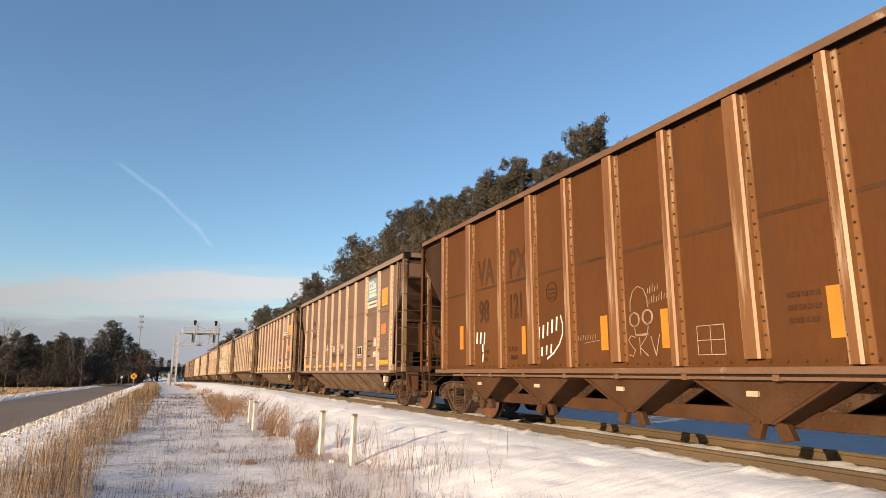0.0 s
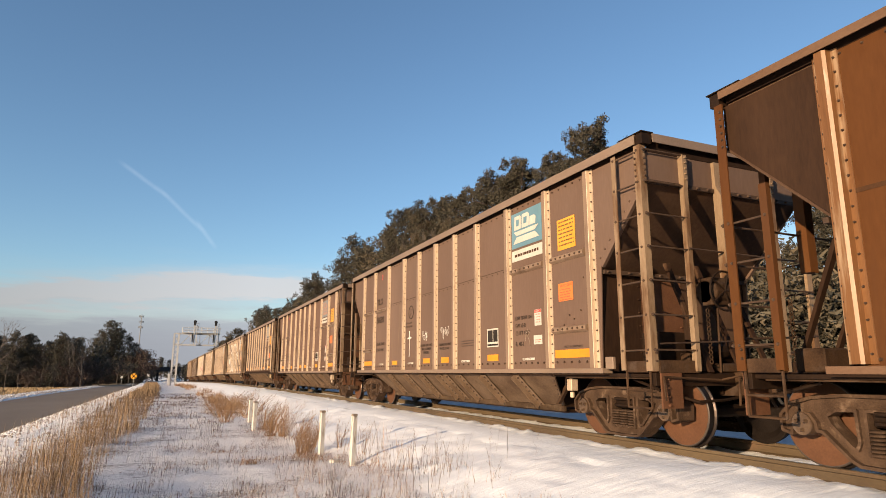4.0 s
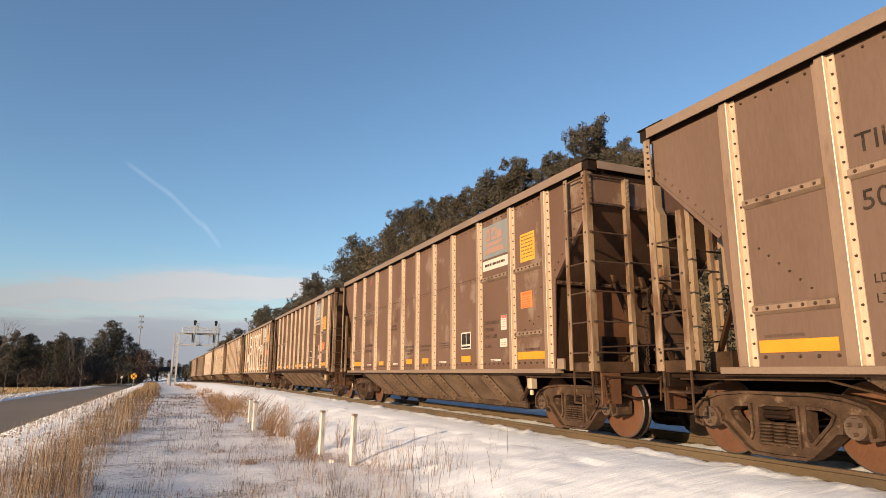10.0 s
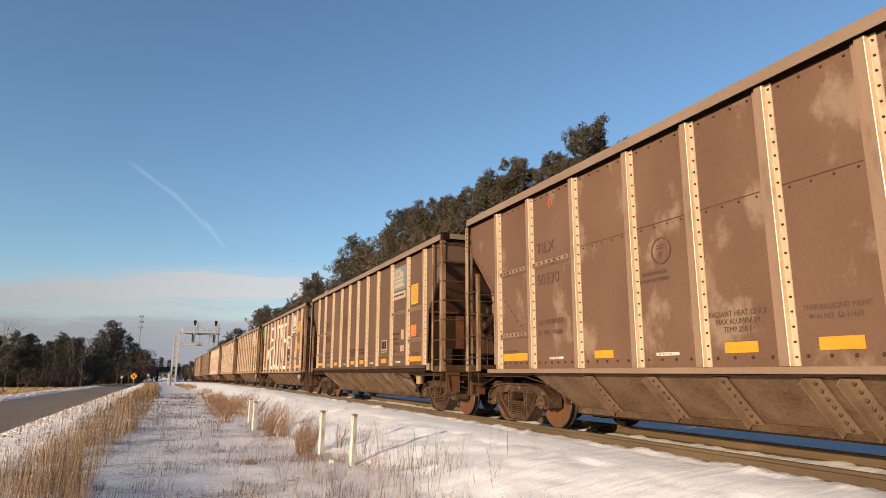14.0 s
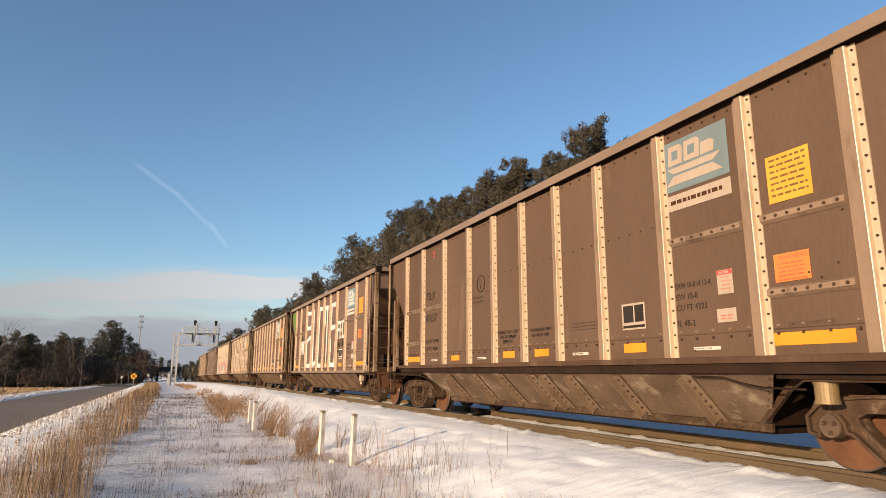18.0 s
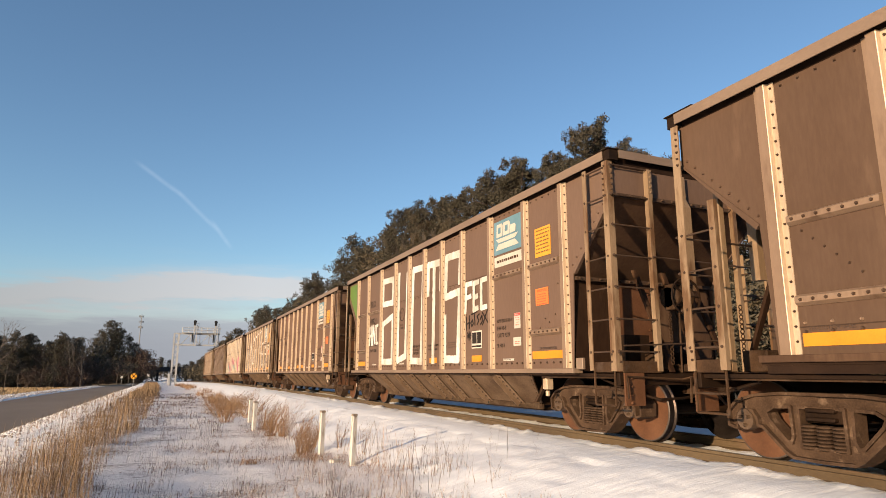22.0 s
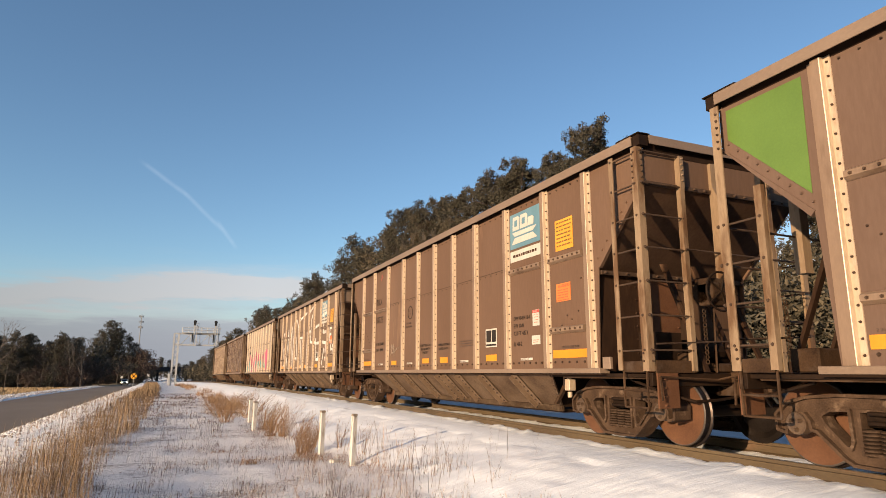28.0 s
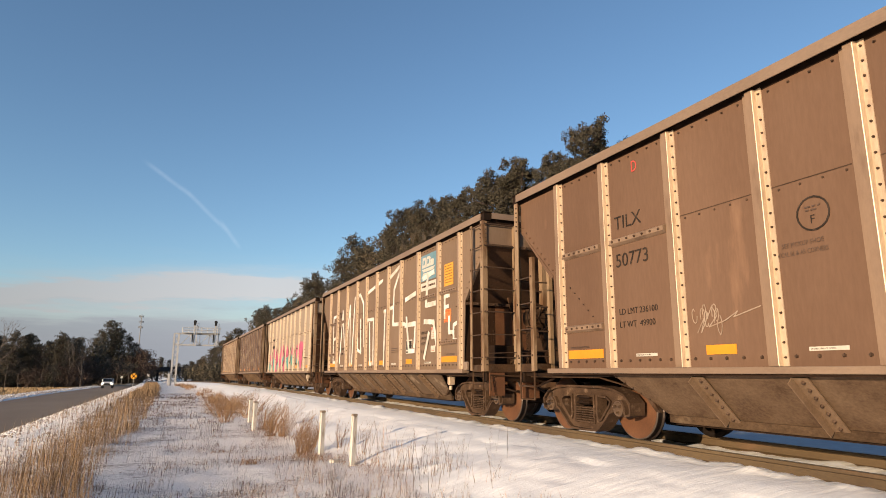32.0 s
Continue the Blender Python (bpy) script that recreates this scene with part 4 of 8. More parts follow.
    for cx, cy, n, rx, ry in ((2.45, 12.4, 420, 0.22, 0.3), (2.66, 12.2, 260, 0.16, 0.25), (2.95, 11.55, 300, 0.22, 0.35), (3.15, 10.8, 200, 0.2, 0.25), (1.42, 11.9, 260, 0.12, 0.16), (1.75, 12.2, 140, 0.25, 0.2), (1.1, 13.6, 130, 0.25, 0.2), (2.35, 15.6, 200, 0.25, 0.5), (2.2, 18.0, 200, 0.25, 0.6), (1.2, 9.0, 110, 0.2, 0.14), (0.3, 14.5, 130, 0.4, 0.3), (2.95, 9.9, 240, 0.4, 0.5), (0.9, 16.5, 150, 0.5, 0.35), (-0.2, 11.5, 90, 0.3, 0.2), (1.9, 14.2, 120, 0.3, 0.3), (0.6, 21.0, 200, 0.8, 0.6), (1.3, 27.0, 220, 0.9, 0.9)):
        mats += [(cx + rng.gauss(0, rx), cy + rng.gauss(0, ry)) for _ in range(n)]
    blades("matted_grass", rng, mats, M["red_grass"], "matted brown grass round the feet of the posts", 0.03, 0.15, 0.9, 0.0030, (0.1, 0.0))
    blades("bank_foot_grass", rng, band(1700, 2.0, 3.4, 28, 115, 1.4, 0.6, 0.2), M["red_grass"], "dry grass along the foot of the bank", 0.2, 0.5, 0.18, 0.0025)
    blades("foreground_stubble", rng, band(1300, 1.6, 4.1, 5.2, 11.5, 1.0, 2.2, 0.05), M["red_grass"], "thin brown weed stubble in the snow", 0.04, 0.24, 0.35, 0.0022, (0.03, 0.0))
    tall = [(3.45 + rng.gauss(0, 0.45), 8.6 + rng.gauss(0, 0.7)) for _ in range(46)]
    blades("tall_weed_stalks", rng, tall, M["weed"], "tall thin dark weed stalks in the snow", 0.25, 0.66, 0.22, 0.0042, (0.05, 0.0))
    slope = [(3.45 + rng.uniform(-0.35, 0.55), rng.uniform(9.0, 13.5)) for _ in range(110)]
    blades("bank_stalks", rng, slope, M["red_grass"], "thin russet stalks on the lower snow bank", 0.22, 0.62, 0.25, 0.0036, (0.10, 0.0))
    # branching seed weeds standing in the snow bank
    verts, faces = [], []

    def blade(p, q, w):
        k, s = len(verts), Vector((q[1] - p[1] + 0.001, p[0] - q[0], 0.3)).normalized() * w
        verts.extend([tuple(Vector(p) - s), tuple(Vector(p) + s), tuple(Vector(q) + s * 0.7), tuple(Vector(q) - s * 0.7)])
        faces.append((k, k + 1, k + 2, k + 3))

    for x, y, h in ((2.10, 10.3, 0.36), (2.27, 10.35, 0.30), (2.34, 10.25, 0.40), (1.55, 11.2, 0.22)):
        z = ground_z(x, y) - 0.02
        mid = (x + rng.uniform(-0.02, 0.02), y, z + h * 0.45)
        blade((x, y, z), mid, 0.0075)
        for dx in (-0.05, 0.04, 0.11):
            blade(mid, (mid[0] + dx * h * 2.2, y + 0.03, z + h * rng.uniform(0.8, 1.05)), 0.0048)
    for _ in range(34):
        x, y = 3.5 + rng.gauss(0, 0.5), 8.5 + rng.gauss(0, 0.8)
        z, h = ground_z(x, y) - 0.02, rng.uniform(0.22, 0.62)
        lx, ly = rng.gauss(0.02, 0.05), rng.gauss(0, 0.05)
        blade((x, y, z), (x + lx, y + ly, z + h), 0.0032)
        for k in range(9):
            f = 0.35 + 0.65 * k / 8
            p = Vector((x + lx * f, y + ly * f, z + h * f))
            a, l = rng.uniform(0, 6.283), rng.uniform(0.03, 0.11) * (1.25 - f)
            q = p + Vector((math.cos(a) * l, math.sin(a) * l, l * 0.9))
            blade(p, q, 0.0022)
            blade(q, q + Vector((0.004, 0.0, 0.018)), 0.006)
    tagged(new("seed_weed", quick_mesh("seed_weed", verts, faces, M["weed"])), "dark branching seed weeds standing in the snow", "weed", kind="stuff")
    blades("field_grass", rng, band(16000, -70, -15.4, 55, 150, 1.0, 0.2, -0.6), M["field"], "yellow dormant grass field beyond the road", 0.2, 0.45, 0.2, 0.006)


def build_clods():
    """Broken snow clods that the plough threw onto the road bank."""
    rng = random.Random(21)
    verts, faces = [], []
    for _ in range(15000):
        y = 8 + 101 * rng.random() ** 2.1
        u = rng.uniform(-5.45, -3.9) if rng.random() < 0.68 else rng.uniform(-4.0, -2.0)
        x = u + bend(y)
        z = ground_z(x, y)
        r = (0.008 + 0.062 * rng.random() ** 4.0) * (1.2 if u < -4.3 else 0.8)
        k = len(verts)
        for dx, dy, dz in ((1, 0, 0), (0, 1, 0), (-1, 0, 0), (0, -1, 0), (0, 0, 1), (0, 0, -1)):
            q = r * rng.uniform(0.6, 1.3)
            verts.append((x + dx * q, y + dy * q, z + r * 0.25 + dz * q * 0.75))
        for a, b in ((0, 1), (1, 2), (2, 3), (3, 0)):
            faces += [(k + a, k + b, k + 4), (k + b, k + a, k + 5)]
    for _ in range(5000):
        y = 22 + 150 * rng.random() ** 1.4
        x = rng.gauss(-13.2, 0.55) + road_bend(y)
        z = ground_z(x, y)
        r = rng.uniform(0.03, 0.09) * (1 + y / 140)
        k = len(verts)
        for dx, dy, dz in ((1, 0, 0), (0, 1, 0), (-1, 0, 0), (0, -1, 0), (0, 0, 1), (0, 0, -1)):
            q = r * rng.uniform(0.6, 1.3)
            verts.append((x + dx * q, y + dy * q, z + r * 0.2 + dz * q * 0.7))
        for a, b in ((0, 1), (1, 2), (2, 3), (3, 0)):
            faces += [(k + a, k + b, k + 4), (k + b, k + a, k + 5)]
    m = surface("clod_snow", (0.66, 0.63, 0.60), (0.92, 0.90, 0.88), 0.85, 0, 3.0, 30, bump=0.3, stain=(0.22, 0.155, 0.105), stain_at=0.50, spec=0.2)
    tagged(new("snow_clods", quick_mesh("snow_clods", verts, faces, m, True)), "broken dirty snow clods along the road edge", "snow", kind="stuff")


# ---- hopper cars: y runs along the car (minus is the leading end), z from the rail ----
PITCH, HALF = 16.1286, 7.383
RIBS = (6.11, 4.915, 3.565, 2.245, 1.115, 0.0, -1.115, -2.245, -3.565, -4.915, -6.11)
BROWN_RIBS = (6.11, 4.73, 3.35, 2.24, 1.12, 0.0, -1.12, -2.24, -3.35, -4.73, -6.11)
SIDE = Matrix(((0, 0, -1, 0), (-1, 0, 0, 0), (0, 1, 0, 0), (0, 0, 0, 1)))  # text plane on the side seen from the road


def rib_mesh(z0, z1, s=-1, out=1.562, far=0.128, left=0.06, right=-0.03, near=-0.115, edge=0.008, both=False):
    """A hat-section rib about y 0: slot 0 is the cap and far side, slot 1 the near flange and web, slot 2 the near
    edges; and its bolts.
    """
    bm = bmesh.new()
    xo, xi = s * out, s * 1.512
    pr = [(near, s * 1.497), (near, xi), (right - 0.010 - edge, xi), (right - edge, s * (out - edge * 0.5)), (right, xo), (left, xo), (left + 0.014, xi), (far, xi), (far, s * 1.497)]
    prism(bm, [(p[1], p[0]) for p in pr], z0, z1, "z")
    bm.faces.ensure_lookup_table()
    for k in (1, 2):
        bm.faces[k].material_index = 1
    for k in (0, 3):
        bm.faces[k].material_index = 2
    bolts = bmesh.new()
    z = z0 + 0.09
    while z < z1 - 0.05:
        bolt(bolts, (xi, (near + right) / 2 - 0.012, z), (s, 0, 0), 0.0118, 0.012, 6)
        if both:
            bolt(bolts, (xi, (far + left) / 2 + 0.008, z + 0.03), (s, 0, 0), 0.012, 0.011)
        z += 0.152
    return bm, bolts


def rungs(car, p0, p1, step, n, r=0.013):
    """n ladder rungs, each a part, from a stile (p0 to p1 upwards) across by the step."""
    key = ("rung", tuple(round(v, 3) for v in step))
    if key not in CACHE:
        bm = bmesh.new()
        tube(bm, (0, 0, 0), step, r, 6)
        for q in (Vector((0, 0, 0)), Vector(step)):
            bolt(bm, q + Vector((-0.022, 0, 0)), (-1, 0, 0), 0.020, 0.012, 6)
        CACHE[key] = mesh_of("rung", bm, M["rivet"])
    for i in range(n):
        a = Vector(p0).lerp(Vector(p1), (i + 0.4) / n)
        part("rung", CACHE[key], None, car, at=pose(*a))


def side_frame_mesh():
    """A cast bogie side: an arched outline with a spring window and two sloping ones, and flanged rims."""
    half = [(0.0, 0.76), (0.45, 0.76), (0.78, 0.73), (1.02, 0.66), (1.15, 0.54), (1.14, 0.38), (1.03, 0.35), (1.02, 0.47), (0.97, 0.56), (0.81, 0.56), (0.75, 0.48), (0.74, 0.40), (0.68, 0.39), (0.42, 0.15), (0.33, 0.10), (0.0, 0.09)]
    outer = half + [(-y, z) for y, z in half[-2:0:-1]]
    holes = [[(-0.25, 0.21), (0.25, 0.21), (0.25, 0.62), (-0.25, 0.62)]]
    for e in (-1, 1):
        holes.append([(e * 0.34, 0.62), (e * 0.55, 0.61), (e * 0.65, 0.55), (e * 0.61, 0.47), (e * 0.41, 0.26), (e * 0.36, 0.25), (e * 0.33, 0.32)])
    bm = bmesh.new()
    edges = []
    for loop in [outer] + holes:
        vs = [bm.verts.new((-0.06, y, z)) for y, z in loop]
        edges += [bm.edges.new((vs[i], vs[(i + 1) % len(vs)])) for i in range(len(vs))]
    bmesh.ops.triangle_fill(bm, edges=edges, use_beauty=True, use_dissolve=False)
    def inside(p, loop):
        odd = False
        for (y0, z0), (y1, z1) in zip(loop, loop[1:] + loop[:1]):
            if (z0 > p.z) != (z1 > p.z) and p.y < (y1 - y0) * (p.z - z0) / (z1 - z0) + y0:
                odd = not odd
        return odd

    drop = [f for f in bm.faces if any(inside(f.calc_center_median(), h) for h in holes) or not inside(f.calc_center_median(), outer)]
    bmesh.ops.delete(bm, geom=drop, context="FACES_ONLY")
    got = bmesh.ops.extrude_face_region(bm, geom=bm.faces[:])
    bmesh.ops.translate(bm, verts=[v for v in got["geom"] if isinstance(v, bmesh.types.BMVert)], vec=(0.12, 0, 0))
    # rims along the top, the bottom and round the windows
    for loop, w in [(outer, 0.105)] + [(h, 0.085) for h in holes]:
        for (y0, z0), (y1, z1) in zip(loop, loop[1:] + loop[:1]):
            w += 0.0012
            d = Vector((y1 - y0, z1 - z0))
            if d.length < 0.02:
                continue
            n = Vector((-d.y, d.x)).normalized() * 0.016
            d = d.normalized() * 0.008
            prism(bm, [(y0 - d.x + n.x, z0 - d.y + n.y), (y1 + d.x + n.x, z1 + d.y + n.y), (y1 + d.x - n.x, z1 + d.y - n.y), (y0 - d.x - n.x, z0 - d.y - n.y)], -w, w)
    return mesh_of("side_frame", bm, M["frame_dust"])


def spring_mesh():
    bm = bmesh.new()
    # coils as one turned form with deep grooves between them
    prof = [(0.212, 0.05)]
    for i in range(7):
        z = 0.235 + i * 0.036
        prof += [(z - 0.013, 0.076), (z - 0.006, 0.088), (z + 0.006, 0.088), (z + 0.013, 0.076), (z + 0.018, 0.05)]
    rows = [[bm.verts.new((r * math.cos(a), r * math.sin(a), z)) for a in (k * math.tau / 12 for k in range(12))] for z, r in prof]
    for lo, hi in zip(rows, rows[1:]):
        for k in range(12):
            bm.faces.new((lo[k], lo[(k + 1) % 12], hi[(k + 1) % 12], hi[k]))
    return mesh_of("spring", bm, M["frame_dust"])


def wheel_meshes():
    """A wheel with its plate outwards (minus x), and an axle."""
    wheel, R = bmesh.new(), 0.457
    lathe(wheel, [(-0.085, 0.02), (-0.088, 0.11), (-0.085, 0.13), (-0.045, 0.16), (-0.030, 0.33), (-0.058, 0.375), (-0.064, R - 0.022)], (0, 0), 36)
    n = len(wheel.faces)
    lathe(wheel, [(-0.064, R - 0.022), (-0.063, R - 0.012), (-0.052, R - 0.002), (-0.048, R), (0.03, R), (0.045, R + 0.025), (0.068, R + 0.02), (0.070, R - 0.05), (0.04, 0.33), (0.05, 0.1)], (0, 0), 36, caps=False)
    wheel.faces.ensure_lookup_table()
    for q, f in enumerate(wheel.faces[n:]):
        f.material_index = 2 if q < 72 else 1
    me = mesh_of("wheel", wheel, M["wheel_face"], M["wheel_tread"], M["rim_edge"])
    axle = bmesh.new()
    lathe(axle, [(-1.02, 0.06), (-0.70, 0.085), (0.70, 0.085), (1.02, 0.06)], (0, 0), 12)
    return me, mesh_of("axle", axle, M["bogie_dark"])


CACHE = {}


def add_bogies(car):
    if "side_frame" not in CACHE:
        CACHE["side_frame"], CACHE["spring"] = side_frame_mesh(), spring_mesh()
        CACHE["wheel"] = wheel_meshes()
        bm = bmesh.new()
        box(bm, -1.06, 1.06, -0.21, 0.21, 0.47, 0.66)
        for s in (-1, 1):
            box(bm, s * 1.09 - 0.04, s * 1.09 + 0.04, -0.16, 0.16, 0.49, 0.53)
            box(bm, s * 1.09 - 0.04, s * 1.09 + 0.04, -0.16, 0.16, 0.58, 0.62)
        box(bm, -0.9, 0.9, -0.08, 0.08, 0.30, 0.36)
        tube(bm, (0, 0, 0.68), (0, 0, 0.80), 0.2, 14)
        for s in (-1, 1):
            box(bm, -0.75, 0.75, s * 0.50 - 0.04, s * 0.50 + 0.04, 0.34, 0.42)
            for w in (-0.74, 0.74):
                box(bm, w - 0.05, w + 0.05, s * 0.50 - 0.05, s * 0.50 + 0.09 * s, 0.26, 0.56)
        CACHE["bolster"] = mesh_of("bogie", bm, M["bogie_dark"], bevel=0.01)
        bm = bmesh.new()
        lathe(bm, [(-0.05, 0.09), (-0.055, 0.115), (0.06, 0.12), (0.09, 0.10)], (0, 0), 14)
        for i in range(3):
            bolt(bm, (-0.05, 0.06 * math.cos(i * 2.094 + 0.5), 0.06 * math.sin(i * 2.094 + 0.5)), (-1, 0, 0), 0.02, 0.03, 6)
        CACHE["bearing"] = mesh_of("bearing_cap", bm, M["bearing"])
    for yc in (-6.17, 6.17):
        bogie = part("bogie", CACHE["bolster"], None, car, "rusty four-wheel cast steel bogie", at=pose(0, yc, RAIL_Z))
        for s in (-1, 1):
            part("side_frame", CACHE["side_frame"], None, bogie, at=pose(s * 1.02, 0, 0))
            for dy in (-0.17, 0.0, 0.17):
                part("spring", CACHE["spring"], None, bogie, at=pose(s * 1.05, dy, -0.02))
            for e in (-0.89, 0.89):
                part("bearing_cap", CACHE["bearing"], None, bogie, "red-brown bearing end cap", at=pose(s * 1.10, e, 0.457, 0, 0, 0 if s < 0 else 180))
        for e in (-0.89, 0.89):
            wheel, axle = CACHE["wheel"]
            part("axle", axle, None, bogie, at=pose(0, e, 0.457))
            part("wheel", wheel, None, bogie, "rust-brown wheel with a bright worn rim", at=pose(-0.753, e, 0.457))
            part("wheel", wheel, None, bogie, "rust-brown wheel with a bright worn rim", at=pose(0.753, e, 0.457, 0, 0, 180))


def sign_plate(car, name, y0, y1, z0, z1, mat, label="", x=-1.504, th=0.004):
    bm = bmesh.new()
    box(bm, x - th, x, min(y0, y1), max(y0, y1), min(z0, z1), max(z0, z1))
    return part(name, bm, mat, car, label)


def words_of(me, gap):
    """A line of text cut at its spaces: one mesh for each word."""
    bm = bmesh.new()
    bm.from_mesh(me)
    seen, islands = set(), []
    for v in bm.verts:
        if v in seen:
            continue
        stack, got = [v], []
        seen.add(v)
        while stack:
            q = stack.pop()
            got.append(q)
            for e in q.link_edges:
                o = e.other_vert(q)
                if o not in seen:
                    seen.add(o)
                    stack.append(o)
        islands.append((min(q.co.x for q in got), max(q.co.x for q in got), got))
    islands.sort(key=lambda i: i[0])
    lines, reach = [], -9.0
    for a, b, got in islands:
        if not lines or a - reach > gap:
            lines.append([])
        lines[-1] += got
        reach = max(reach, b)
    out = []
    for got in lines:
        at = {v: i for i, v in enumerate(got)}
        faces = [[at[v] for v in f.verts] for f in bm.faces if f.verts[0] in at]
        word = bpy.data.meshes.new("lettering")
        word.from_pydata([tuple(v.co) for v in got], [], faces)
        out.append(word)
    bm.free()
    return out


def lettering(car, text, y, z, size, mat, stretch=1.0, name="lettering", x=-1.507, label="", end=None):
    """Words on the side at (y, z); with end=(height, size) they stand on a plate across the car, at x = y and y = z."""
    if end:
        size = end[1]
    key = ("text", text, size, stretch, bool(end))
    if key not in CACHE:
        cu = bpy.data.curves.new("lettering", "FONT")
        cu.body, cu.size, cu.extrude, cu.align_x = text, size * 1.38, 0.0008, "LEFT"
        cu.resolution_u = 3
        cu.offset = 0.016 if size > 0.3 else 0.0
        tmp = bpy.data.objects.new("tmp", cu)
        scene.collection.objects.link(tmp)
        dg = bpy.context.evaluated_depsgraph_get()
        dg.update()
        me = bpy.data.meshes.new_from_object(tmp.evaluated_get(dg))
        bpy.data.objects.remove(tmp)
        me.materials.clear()
        CACHE[key] = words_of(me, size * 0.2)
        for word in CACHE[key]:
            word.transform(Matrix.Diagonal((stretch, 1, 1, 1)))
            word.transform(Matrix.Rotation(radians(90), 4, "X") if end else SIDE)
    for word in CACHE[key]:
        me = word.copy()
        me.materials.append(mat)
        part(name, me, None, car, label, at=pose(y, z, end[0]) if end else pose(x, y, z))


def strokes(car, name, lines, mat, width, label="", x=-1.506, th=0.0035):
    """Brush lines on the side; each line is a run of (y, z)."""
    bm = bmesh.new()
    for ln in lines:
        for (y0, z0), (y1, z1) in zip(ln, ln[1:]):
            d = Vector((y1 - y0, z1 - z0))
            if d.length < 1e-5:
                continue
            d.normalize()
            n = Vector((-d.y, d.x)) * width / 2
            e = d * width * 0.3
            a, b = Vector((y0, z0)) - e, Vector((y1, z1)) + e
            q = [tuple(v) for v in (a + n, b + n, b - n, a - n)]
            if width > 0.08:
                # a roller leaves uneven edges
                m = max(3, int((b - a).length / 0.055))
                rag = lambda k, t: n * (t + 0.17 * wob(k * 0.9, y0 * 3 + t, 1.0, z0) + 0.10 * wob(k * 2.7, y0 + t, 1.0, z1))
                q = [tuple(a.lerp(b, k / m) + rag(k, 1)) for k in range(m + 1)] + [tuple(a.lerp(b, k / m) + rag(k, -1)) for k in range(m, -1, -1)]
            prism(bm, q, x - th, x)
            th += 0.00012
    return part(name, bm, mat, car, label)


